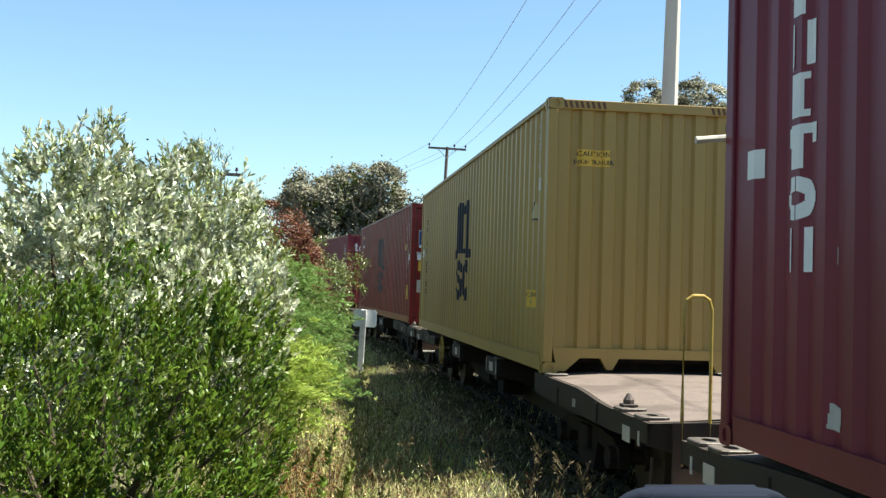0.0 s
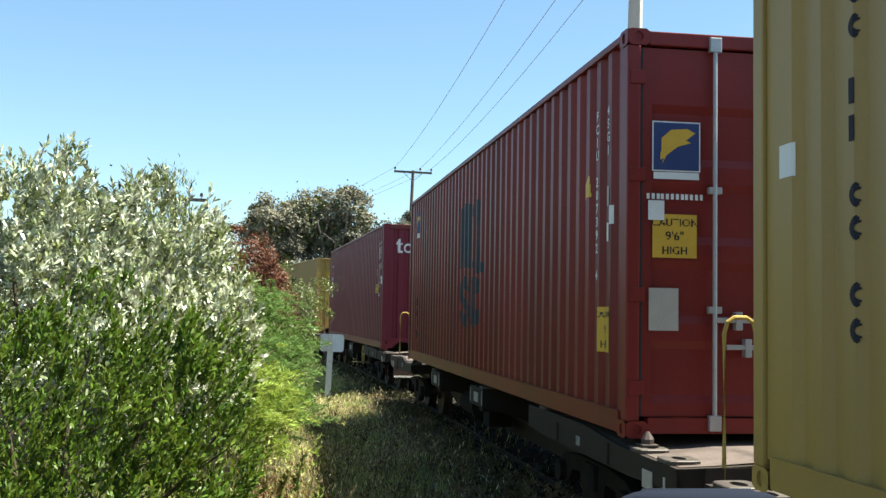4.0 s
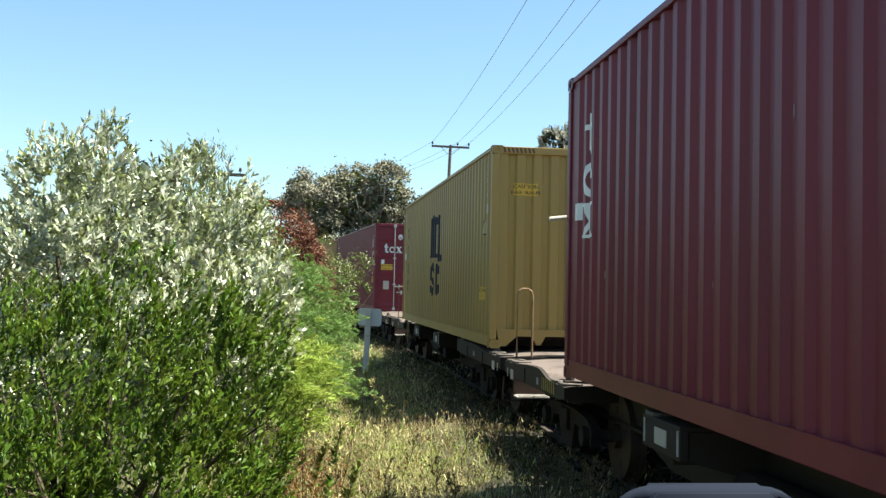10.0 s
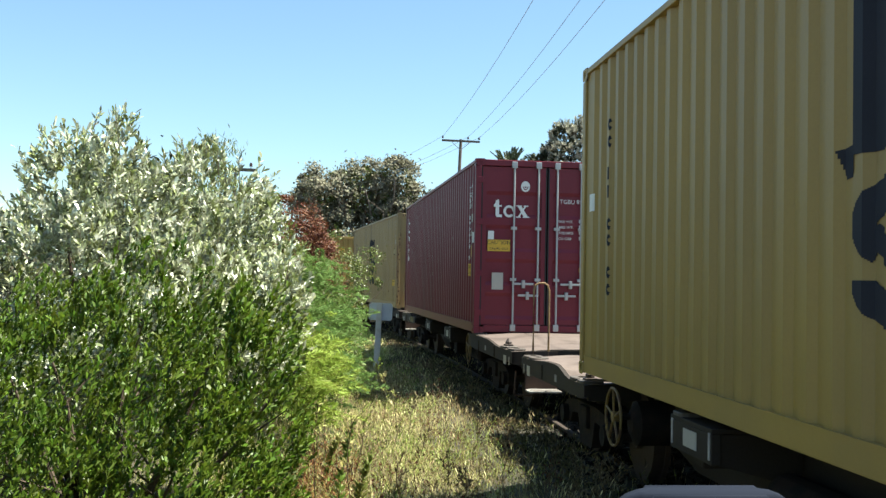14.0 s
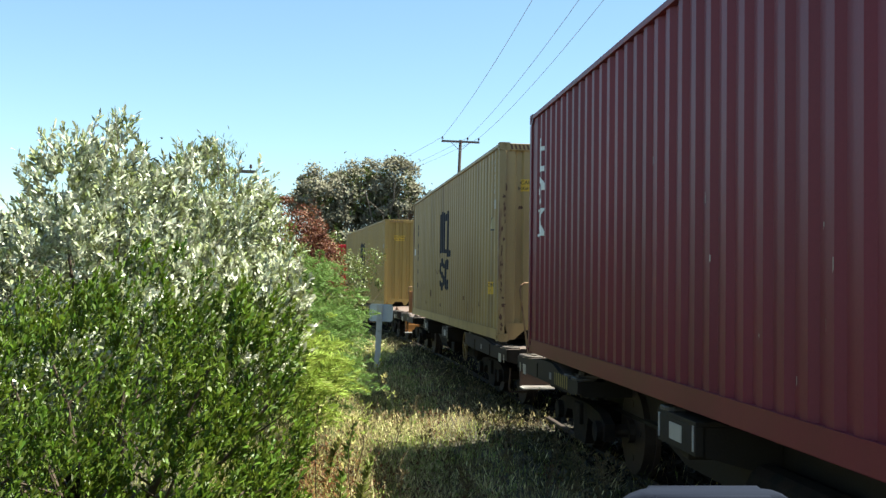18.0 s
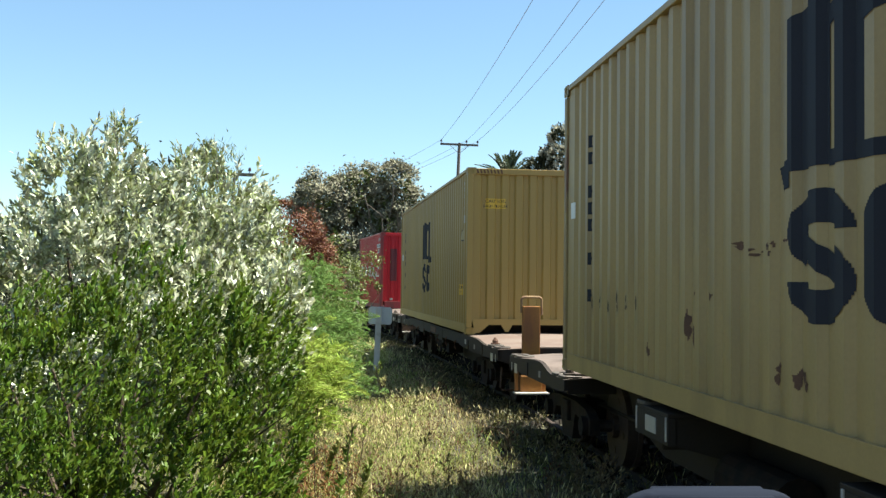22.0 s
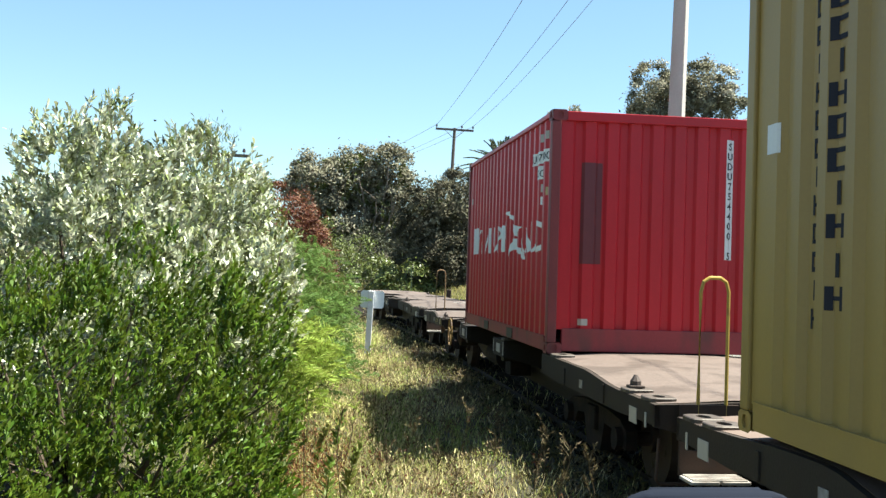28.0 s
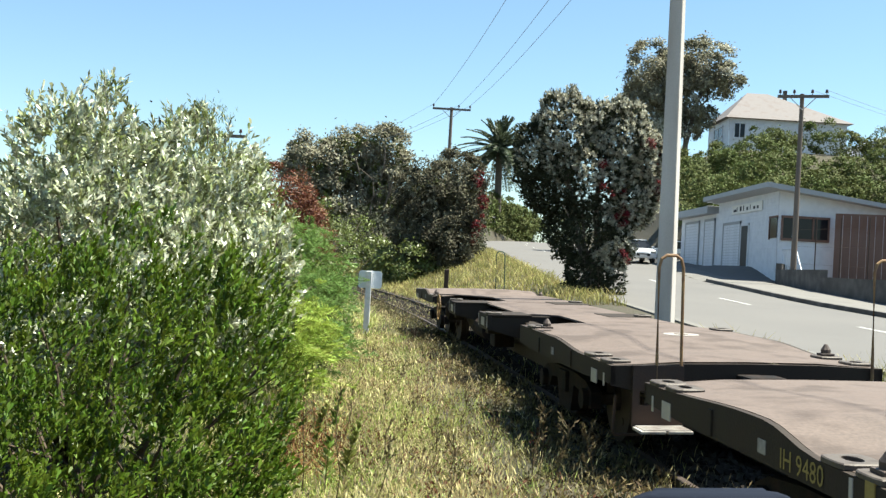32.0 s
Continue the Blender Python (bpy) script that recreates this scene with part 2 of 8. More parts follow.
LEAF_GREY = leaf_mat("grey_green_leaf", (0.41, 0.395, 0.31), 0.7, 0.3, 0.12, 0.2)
LEAF_HEDGE = leaf_mat("hillside_scrub_leaf", (0.082, 0.105, 0.032), 0.75, 0.3, 0.2, 0.15, second=(0.11, 0.12, 0.045), patch=0.5)
LEAF_PALM = leaf_mat("palm_frond", (0.0723, 0.0892, 0.0467), 0.5, 0.3, 0.2, 0.4)
FLOWER_RED = leaf_mat("crimson_flower", (0.0998, 0.00525, 0.0116), 0.7, 0.5, 0.15, 0.2)
LEAF_FAR = leaf_mat("far_evergreen_leaf", (0.168, 0.16, 0.106), 0.75, 0.35, 0.14, 0.15, second=(0.262, 0.244, 0.172), patch=0.8)
LEAF_DUSK = leaf_mat("dull_brown_green_leaf", (0.082, 0.076, 0.048), 0.75, 0.35, 0.12, 0.15)
GRASS_DRY = leaf_mat("dry_grass_blade", (0.66, 0.585, 0.31), 0.75, 0.5, 0.25, 0.2, second=(0.46, 0.345, 0.175), patch=1.1)
GRASS_GREEN = leaf_mat("green_grass_blade", (0.325, 0.40, 0.08), 0.65, 0.5, 0.3, 0.25, second=(0.56, 0.50, 0.21), patch=0.9)
COVER_GREEN = leaf_mat("low_cover_leaf", (0.07, 0.068, 0.022), 0.6, 0.6, 0.2, 0.3, second=(0.19, 0.135, 0.068), patch=1.4)
HERB_GREEN = leaf_mat("weed_leaf", (0.163, 0.24, 0.0437), 0.55, 0.5, 0.3, 0.3, second=(0.284, 0.284, 0.0874), patch=2.0)
WEED_RUST = leaf_mat("russet_weed_stalk", (0.204, 0.085, 0.0382), 0.7, 0.5, 0.25, 0.2, second=(0.255, 0.162, 0.068), patch=4.0)
GRASS_BANK = leaf_mat("bank_grass_blade", (0.25, 0.24, 0.075), 0.7, 0.5, 0.3, 0.2, second=(0.40, 0.33, 0.14), patch=1.6)
WEED = leaf_mat("brown_weed_stalk", (0.119, 0.091, 0.049), 0.8, 0.4, 0.2, 0.2)
CAMERA_GREY = mat("blue_grey_plastic", (0.006, 0.009, 0.018), 0.9, spread=0.05, bump=0.02, spec=0.15)


# ---- mesh helpers ----
def part(name, bm, material, parent=None, label=""):
    me = bpy.data.meshes.new(name)
    bmesh.ops.recalc_face_normals(bm, faces=bm.faces)
    bm.to_mesh(me)
    bm.free()
    me.materials.append(material)
    ob = new(name, me)
    if parent:
        ob.parent = parent
    if label:
        ob["label"] = label
    return ob


def again(ob, parent, m=None, name=""):
    """The same mesh once more, as a piece of its own."""
    o = new(name or ob.name.split(".")[0], ob.data)
    o.parent = parent
    if m:
        o.matrix_basis = m
    return o


def thing(name, label, category, group="", m=None, kind=""):
    ob = tagged(new(name), label, category, group, kind)
    if m:
        ob.matrix_basis = m
    return ob


def box(bm, x0, x1, y0, y1, z0, z1, bevel=0.0):
    r = bmesh.ops.create_cube(bm, size=1, matrix=Matrix.Translation(((x0 + x1) / 2, (y0 + y1) / 2, (z0 + z1) / 2)) @ Matrix.Diagonal((abs(x1 - x0), abs(y1 - y0), abs(z1 - z0), 1)))
    if bevel:
        es = list({e for v in r["verts"] for e in v.link_edges})
        bmesh.ops.bevel(bm, geom=es, offset=bevel, segments=2, affect="EDGES", profile=0.6)
    return bm


def boxes(*dims, bevel=0.0):
    bm = bmesh.new()
    for d in dims:
        box(bm, *d, bevel=bevel)
    return bm


def cyl(bm, p, q, r, n=10, r2=None, cap=True):
    p, q = Vector(p), Vector(q)
    d = q - p
    m = Matrix.Translation((p + q) / 2) @ d.to_track_quat("Z", "Y").to_matrix().to_4x4()
    bmesh.ops.create_cone(bm, cap_ends=cap, segments=n, radius1=r, radius2=r if r2 is None else r2, depth=d.length, matrix=m)
    return bm


def tube(bm, pts, r, n=6, r_end=None):
    """A round bar along points, with mitred corners."""
    pts = [Vector(p) for p in pts]
    rings = []
    for i, p in enumerate(pts):
        a = pts[max(i - 1, 0)]
        b = pts[min(i + 1, len(pts) - 1)]
        q = (b - a).to_track_quat("Z", "Y")
        rad = r if r_end is None else r + (r_end - r) * i / (len(pts) - 1)
        rings.append([bm.verts.new(p + q @ Vector((rad * math.cos(k * math.tau / n), rad * math.sin(k * math.tau / n), 0))) for k in range(n)])
    for a, b in zip(rings, rings[1:]):
        best = min(range(n), key=lambda s: (a[0].co - b[s].co).length)
        for k in range(n):
            bm.faces.new((a[k], a[(k + 1) % n], b[(k + 1 + best) % n], b[(k + best) % n]))
    bm.faces.new(rings[0][::-1])
    bm.faces.new(rings[-1])
    return bm


def prism(bm, outline, a, b):
    """outline: points; a, b: the shifts of its two ends."""
    lo = [bm.verts.new(Vector(p) + Vector(a)) for p in outline]
    hi = [bm.verts.new(Vector(p) + Vector(b)) for p in outline]
    k = len(lo)
    bm.faces.new(lo[::-1])
    bm.faces.new(hi)
    for i in range(k):
        bm.faces.new((lo[i], lo[(i + 1) % k], hi[(i + 1) % k], hi[i]))
    return bm


def quads(name, verts, faces_n, material, parent=None, k=4):
    """A mesh from an array of corners, k to a face."""
    me = bpy.data.meshes.new(name)
    nf = faces_n
    me.vertices.add(len(verts))
    me.vertices.foreach_set("co", np.ascontiguousarray(verts, dtype=np.float32).ravel())
    me.loops.add(nf * k)
    me.loops.foreach_set("vertex_index", np.arange(nf * k, dtype=np.int32))
    me.polygons.add(nf)
    me.polygons.foreach_set("loop_start", np.arange(0, nf * k, k, dtype=np.int32))
    me.polygons.foreach_set("loop_total", np.full(nf, k, dtype=np.int32))
    me.update(calc_edges=True)
    me.materials.append(material)
    ob = new(name, me)
    if parent:
        ob.parent = parent
    return ob


# ---- the line of the track and the lie of the land ----
CANT, GRADE = radians(1.89), math.tan(radians(0.549))
HALF = 1.219


def edge_x(y):
    """Where the near side of the loads runs."""
    u = (y - 20) / 20
    return 0.1828 - 2.5488 * u - 0.5257 * u * u - 0.1623 * u ** 3


LINE = []
px, py, ph = edge_x(-6.0) , -6.0, math.atan2(-(edge_x(-5.9) - edge_x(-6.1)), 0.2)
bx, by = px, py
back = []
for k in range(1, 401):
    bx, by = bx + math.sin(ph) * 0.25, by - math.cos(ph) * 0.25
    back.append((bx, by, ph))
LINE = back[::-1]
s_of_zero = None
while len(LINE) < 1400:
    LINE.append((px, py, ph))
    if py < 56:
        ph = math.atan2(-(edge_x(py + 0.1) - edge_x(py - 0.1)), 0.2)
    else:
        ph += radians(0.22) * 0.25
    px, py = px - math.sin(ph) * 0.25, py + math.cos(ph) * 0.25
LINE = np.array(LINE)
START = float(np.interp(0.0, LINE[:700, 1], np.arange(700)) * 0.25)


def rail_z(y):
    return GRADE * (max(-30.0, min(y, 70.0)) - 12)


def track(s):
    """The middle of the track at s metres from beside the camera: place and heading."""
    i = (s + START) / 0.25
    k = np.arange(len(LINE))
    x, y, h = (float(np.interp(i, k, LINE[:, j])) for j in range(3))
    return Vector((x + math.cos(h) * HALF, y + math.sin(h) * HALF, 0)), h


def on_track(s, reach=5.6):
    """The pose of a wagon whose middle is at s: y along the train to its rear, z up from the rails."""
    a, b = track(s - reach)[0], track(s + reach)[0]
    a.z, b.z = rail_z(a.y), rail_z(b.y)
    along = (b - a).normalized()
    right = Vector((along.y, -along.x, 0)).normalized()
    up = right.cross(along)
    right, up = right * math.cos(CANT) + up * math.sin(CANT), up * math.cos(CANT) - right * math.sin(CANT)
    m = Matrix((right, along, up)).transposed().to_4x4()
    m.translation = (a + b) / 2 + Vector((0, 0, HALF * math.sin(CANT)))
    return m


def centre_x(y):
    """Array of the track's middle for an array of y."""
    return np.interp(y, LINE[:, 1], LINE[:, 0]) + HALF * 0.99


def road_z(y):
    return np.interp(y, [-400, -10, 20, 32, 110, 150, 800], [0.55, 0.55, 0.72, 1.05, 4.35, 5.6, 5.9])


def road_left(y):
    return np.interp(y, [-400, 10, 20, 35, 80, 105, 130, 170, 900], [5.9, 5.6, 5.3, 4.75, 4.2, 4.6, 8, 18, 160])


def road_right(y):
    return road_left(y) + np.interp(y, [46, 58], [6.8, 8.4])


def step(a, b, v):
    u = np.clip((v - a) / (b - a), 0, 1)
    return u * u * (3 - 2 * u)


def land(x, y):
    """Height of the ground, for arrays."""
    x, y = np.asarray(x, float), np.asarray(y, float)
    zt = GRADE * (np.clip(y, -30, 70) - 12)
    off = x - centre_x(y)
    off = np.where(y > 75, np.minimum(off, 40), off)
    bed = zt - 0.055
    left = zt - 0.24 + 0.12 * step(-5, -12, off) + 0.9 * step(-14, -40, off)
    rz, rl = road_z(y), road_left(y)
    verge = rz - 0.02
    z = np.where(off < 0, bed + (left - bed) * step(-1.5, -2.6, off), bed)
    up = step(1.75, np.maximum(rl - 0.8 - centre_x(y), 2.3), off)
    z = np.where(off > 0, bed + (verge - bed) * up, z)
    inroad = x > rl - 0.05
    z = np.where(inroad, rz - 0.06, z)
    past = x - (rl + 8.4)
    path = rz + 0.02
    z = np.where(x > road_right(y), path + 1.0 * step(2.2, 9, past) * step(38, 50, y) + 8.0 * np.maximum(step(67, 84, y) * step(3, 11, past), step(12, 28, past) * step(35, 62, y)), z)
    # a bank stands on the outer side of the road's far bend
    z = z + step(99, 110, y) * (2.0 * step(-0.4, -1.6, x - rl) + 3.0 * step(-2, -9, x - rl))
    bumps = np.sin(x * 1.7 + 0.6 * np.sin(y * 0.9)) * np.sin(y * 1.3 + x * 0.4) * 0.035
    return z + np.where((off < -1.7) & (off > -40), bumps, 0)


def lines_of(*spans):
    out = []
    for a, b, n in spans:
        out += list(np.linspace(a, b, n, endpoint=False))
    return np.array(out + [spans[-1][1]])


def ground():
    gx = lines_of((-1500, -120, 12), (-120, -14, 40), (-14, 16, 130), (16, 60, 60), (60, 140, 20), (140, 1500, 12))
    gy = lines_of((-600, -40, 12), (-40, 0, 30), (0, 60, 160), (60, 150, 90), (150, 2500, 20))
    X, Y = np.meshgrid(gx, gy)
    Z = land(X, Y)
    nx, ny = len(gx), len(gy)
    verts = np.stack([X, Y, Z], -1).reshape(-1, 3)
    i = np.arange((ny - 1) * nx).reshape(ny - 1, nx)[:, :-1].ravel()
    faces = np.stack([i, i + 1, i + nx + 1, i + nx], 1)
    me = bpy.data.meshes.new("ground")
    me.from_pydata(verts.tolist(), [], faces.tolist())
    me.materials.append(SOIL)
    for p in me.polygons:
        p.use_smooth = True
    tagged(new("ground", me), "dry grassy soil beside the railway and up the bank", "ground", kind="structure")


ground()


def ribbon(name, material, profile, y0, y1, n, label, category, thick=0.0):
    """A strip along the road; profile gives, for a y, the (x, lift over the road) of its cross-section."""
    bm = bmesh.new()
    rows = []
    for y in np.linspace(y0, y1, n):
        z = float(road_z(y))
        row = [(float(x), z + lift) for x, lift in profile(y)]
        if thick:
            row = [(row[0][0], row[0][1] - thick)] + row + [(row[-1][0], row[-1][1] - thick)]
        rows.append([bm.verts.new((x, y, zz)) for x, zz in row])
    for a, b in zip(rows, rows[1:]):
        for k in range(len(a) - 1):
            bm.faces.new((a[k], a[k + 1], b[k + 1], b[k]))
    ob = part(name, bm, material)
    return tagged(ob, label, category, kind="structure")


def forecourt(y):
    """A lip at the footpath, then a slope that eases up to the shed's doors."""
    r, up = road_right(y), float(step(45.0, 50.0, y))
    return [(r + 1.5, 0.118), (r + 1.9, 0.118 + 0.12 * up), (r + 2.5, 0.118 + 0.36 * up), (r + 3.1, 0.118 + 0.54 * up), (r + 3.7, 0.118 + 0.62 * up), (r + 7.0, 0.118 + 0.66 * up)]


ribbon("road", ASPHALT, lambda y: [(road_left(y), 0.0), (road_right(y), 0.0)], -80, 168, 150, "sun-bleached grey asphalt road climbing beside the railway", "road", 0.12)
ribbon("kerb", DARK_CONCRETE, lambda y: [(road_right(y), 0.13), (road_right(y) + 0.16, 0.13)], -80, 44, 80, "low concrete kerb along the road", "kerb", 0.25)
ribbon("pavement", CONCRETE, lambda y: [(road_right(y) + 0.16, 0.12), (road_right(y) + 2.6, 0.12)], -80, 44.5, 90, "pale concrete footpath beside the road", "pavement", 0.2)
ribbon("crossing", CONCRETE, lambda y: [(road_right(y) + 0.002, 0.005), (road_right(y) + 0.5, 0.115), (road_right(y) + 1.5, 0.117)], 44.5, 140, 80, "pale concrete vehicle crossing over the footpath", "pavement", 0.2)
ribbon("driveway", ASPHALT, forecourt, 44.5, 74, 40, "grey asphalt forecourt rising to the shed", "driveway", 0.5)
ribbon("edge_line", CONCRETE, lambda y: [(road_left(y) - 0.22, 0.02), (road_left(y), 0.02)], -80, 168, 150, "pale concrete edge strip of the road", "kerb", 0.2)


def road_marks():
    bm = bmesh.new()
    y = -60.0
    while y < 130:
        vs = []
        for yy, dx in ((y, -0.05), (y, 0.05), (y + 3, 0.05), (y + 3, -0.05)):
            vs.append(bm.verts.new((float(road_left(yy)) + 4.2 + dx, yy, float(road_z(yy)) + 0.006)))
        bm.faces.new(vs)
        y += 10
    tagged(part("road_marking", bm, LINE_PAINT), "broken white centre line on the road", "road marking", kind="structure")


road_marks()


# ---- the track itself ----
def rails():
    for side in (-1, 1):
        prof = [(-0.06, -0.15), (0.06, -0.15), (0.06, -0.135), (0.012, -0.12), (0.012, -0.04), (0.035, -0.03), (0.035, 0.0), (-0.035, 0.0), (-0.035, -0.03), (-0.012, -0.04), (-0.012, -0.12), (-0.06, -0.135)]
        bm = bmesh.new()
        rings = []
        top = bmesh.new()
        toprings = []
        for s in np.arange(-60, 150, 1.5):
            c, h = track(s)
            m = Matrix.Translation((c.x, c.y, rail_z(c.y) + HALF * math.sin(CANT))) @ Matrix.Rotation(h, 4, "Z") @ Matrix.Rotation(-CANT, 4, "Y")
            rings.append([bm.verts.new(m @ Vector((side * 0.57 + a, 0, b))) for a, b in prof])
            toprings.append([top.verts.new(m @ Vector((side * 0.57 + a, 0, 0.003))) for a in (-0.028, 0.028)])
        for a, b in zip(rings, rings[1:]):
            for k in range(len(a)):
                bm.faces.new((a[k], a[(k + 1) % len(a)], b[(k + 1) % len(a)], b[k]))
        for a, b in zip(toprings, toprings[1:]):
            top.faces.new((a[0], a[1], b[1], b[0]))
        rail = tagged(part("rail", bm, RAIL_STEEL), "rusty brown steel running rail, darkened as if in shade", "rail", "running rails", "structure")
        part("rail_head", top, RAIL_TOP, rail, "polished running surface")


rails()


def sleepers():
    bm = bmesh.new()
    box(bm, -1.05, 1.05, -0.11, 0.11, -0.19, -0.050, bevel=0.012)
    bed = thing("sleepers", "weathered grey timber sleepers in stony ballast", "sleepers", kind="structure")
    first = None
    rnd = random.Random(4)
    for k in range(170):
        c, h = track(-8 + 0.65 * k)
        m = Matrix.Translation((c.x, c.y, rail_z(c.y) + HALF * math.sin(CANT) - 0.06 + rnd.uniform(-0.02, 0.012))) @ Matrix.Rotation(h + rnd.uniform(-0.012, 0.012), 4, "Z") @ Matrix.Rotation(-CANT, 4, "Y")
        if first is None:
            first = part("sleeper", bm, SLEEPER, bed)
            first.matrix_basis = m
        else:
            again(first, bed, m)


sleepers()


def stones():
    rng = np.random.default_rng(11)
    n = 26000
    s = rng.uniform(-6, 75, n)
    off = rng.normal(0, 0.62, n).clip(-1.6, 2.2)
    i = (s + START) / 0.25
    k = np.arange(len(LINE))
    h = np.interp(i, k, LINE[:, 2])
    x = np.interp(i, k, LINE[:, 0]) + np.cos(h) * (HALF + off)
    y = np.interp(i, k, LINE[:, 1]) + np.sin(h) * (HALF + off)
    z = land(x, y) + rng.uniform(-0.025, 0.012, n)
    r = rng.uniform(0.02, 0.045, n)
    tet = np.array([(1, 1, 1), (1, -1, -1), (-1, 1, -1), (-1, -1, 1)]) * 0.9
    jit = rng.normal(0, 0.35, (n, 4, 3))
    p = (tet[None] + jit) * r[:, None, None] + np.stack([x, y, z], 1)[:, None]
    tri = p[:, [0, 1, 2, 0, 3, 1, 0, 2, 3, 1, 3, 2]].reshape(-1, 3)
    tagged(quads("ballast", tri, n * 4, BALLAST, k=3), "crushed-stone ballast under the track, coloured near black for shade", "ballast", kind="stuff")


stones()


# ---- painted marks that follow a ribbed wall ----
def rib_profile(length, pitch, depth, flat_out, flat_in, start=0.0):
    """Breakpoints (along, depth) of a ribbed sheet over a length."""
    slope = (pitch - flat_out - flat_in) / 2
    pts, u = [], start
    while u + pitch <= length - start + 1e-6:
        pts += [(u, 0.0), (u + flat_out, 0.0), (u + flat_out + slope, depth), (u + flat_out + slope + flat_in, depth)]
        u += pitch
    pts.append((u, 0.0))
    if pts[0][0] > 0:
        pts.insert(0, (0.0, 0.0))
    if pts[-1][0] < length:
        pts.append((length, 0.0))
    return pts


def sheet(prof, z0, z1, place):
    """A ribbed sheet; place(u, depth, z) gives the point."""
    bm = bmesh.new()
    cols = [(bm.verts.new(place(u, d, z0)), bm.verts.new(place(u, d, z1))) for u, d in prof]
    for a, b in zip(cols, cols[1:]):
        bm.faces.new((a[0], b[0], b[1], a[1]))
    return bm


def tri_text(text, size, heavy=0.0):
    """Triangles (u, v) of a text in the built-in font, centred."""
    cu = bpy.data.curves.new("t", "FONT")
    cu.body, cu.size, cu.align_x = text, size, "CENTER"
    cu.resolution_u, cu.offset = 2, heavy * size
    ob = bpy.data.objects.new("t", cu)
    me = bpy.data.meshes.new_from_object(ob)
    me.calc_loop_triangles()
    out = [[(me.vertices[i].co.x, me.vertices[i].co.y) for i in t.vertices] for t in me.loop_triangles]
    bpy.data.objects.remove(ob)
    bpy.data.curves.remove(cu)
    bpy.data.meshes.remove(me)
    return out


def glyphs(text, size):
    """The triangles of each character of a row: those that overlap along the row belong together."""
    out, reach = [], -1e9
    for t in sorted(tri_text(text, size), key=lambda t: min(p[0] for p in t)):
        if min(p[0] for p in t) > reach + 1e-5:
            out.append([])
        out[-1].append(t)
        reach = max(reach, max(p[0] for p in t))
    return out


def column(text, size, gap=1.0):
    """A text written downwards: the triangles of each character."""
    return [[[(x, y - k * size * gap) for x, y in t] for t in tri_text(ch, size, 0.02)] for k, ch in enumerate(text) if ch != " "]


def tri_poly(*polys):
    out = []
    for p in polys:
        bm = bmesh.new()
        f = bm.faces.new([bm.verts.new((x, y, 0)) for x, y in p])
        bmesh.ops.triangulate(bm, faces=[f])
        for g in bm.faces:
            out.append([(v.co.x, v.co.y) for v in g.verts])
        bm.free()
    return out


def rect(x0, x1, y0, y1):
    return [(x0, y0), (x1, y0), (x1, y1), (x0, y1)]


def arc_band(cx, cy, rx, ry, w, a0, a1, n=14):
    """A curved band as one closed outline."""
    ts = [radians(a0 + (a1 - a0) * k / n) for k in range(n + 1)]
    return [(cx + rx * math.cos(t), cy + ry * math.sin(t)) for t in ts] + [(cx + (rx - w) * math.cos(t), cy + (ry - w) * math.sin(t)) for t in reversed(ts)]


def painted(name, tris, u0, v0, prof, place, material, parent, label="", lift=0.004, cell=0.0075, mirror=None):
    """Lays triangles, shifted to (u0, v0), over a ribbed sheet in narrow upright strips; on the long sides they read towards the leading end."""
    mirror = mirror or (-1 if abs(place(1.0, 0, 1.0)[0] - place(0.0, 0, 1.0)[0]) < 1e-6 else 1)
    us = [u0 + mirror * p[0] for t in tris for p in t]
    lo, hi = min(us), max(us)
    cuts = sorted({round(c, 4) for c in list(np.arange(lo, hi, cell)) + [hi] + [u for u, d in prof if lo < u < hi]})
    pu, pd = [p[0] for p in prof], [p[1] for p in prof]
    bm = bmesh.new()
    for a, b in zip(cuts, cuts[1:]):
        if b - a < 1e-4:
            continue
        m = (a + b) / 2
        spans = []
        for t in tris:
            pts = [(u0 + mirror * p[0], v0 + p[1]) for p in t]
            ys = []
            for p, q in zip(pts, pts[1:] + pts[:1]):
                if (p[0] - m) * (q[0] - m) < 0:
                    ys.append(p[1] + (m - p[0]) / (q[0] - p[0]) * (q[1] - p[1]))
            if len(ys) == 2:
                spans.append(sorted(ys))
        spans.sort()
        merged = []
        for sp in spans:
            if merged and sp[0] <= merged[-1][1] + 1e-4:
                merged[-1][1] = max(merged[-1][1], sp[1])
            else:
                merged.append(list(sp))
        da, db = float(np.interp(a, pu, pd)) - lift, float(np.interp(b, pu, pd)) - lift
        for y0, y1 in merged:
            bm.faces.new([bm.verts.new(place(u, d, y)) for u, d, y in ((a, da, y0), (b, db, y0), (b, db, y1), (a, da, y1))])
    return part(name, bm, material, parent, label)


def marks(name, groups, u0, v0, prof, place, material, parent, label="", lift=0.004, cell=0.0075, mirror=None):
    """Several marks of one row or column, each a part of its own."""
    for g in groups:
        painted(name, g, u0, v0, prof, place, material, parent, label, lift, cell, mirror)


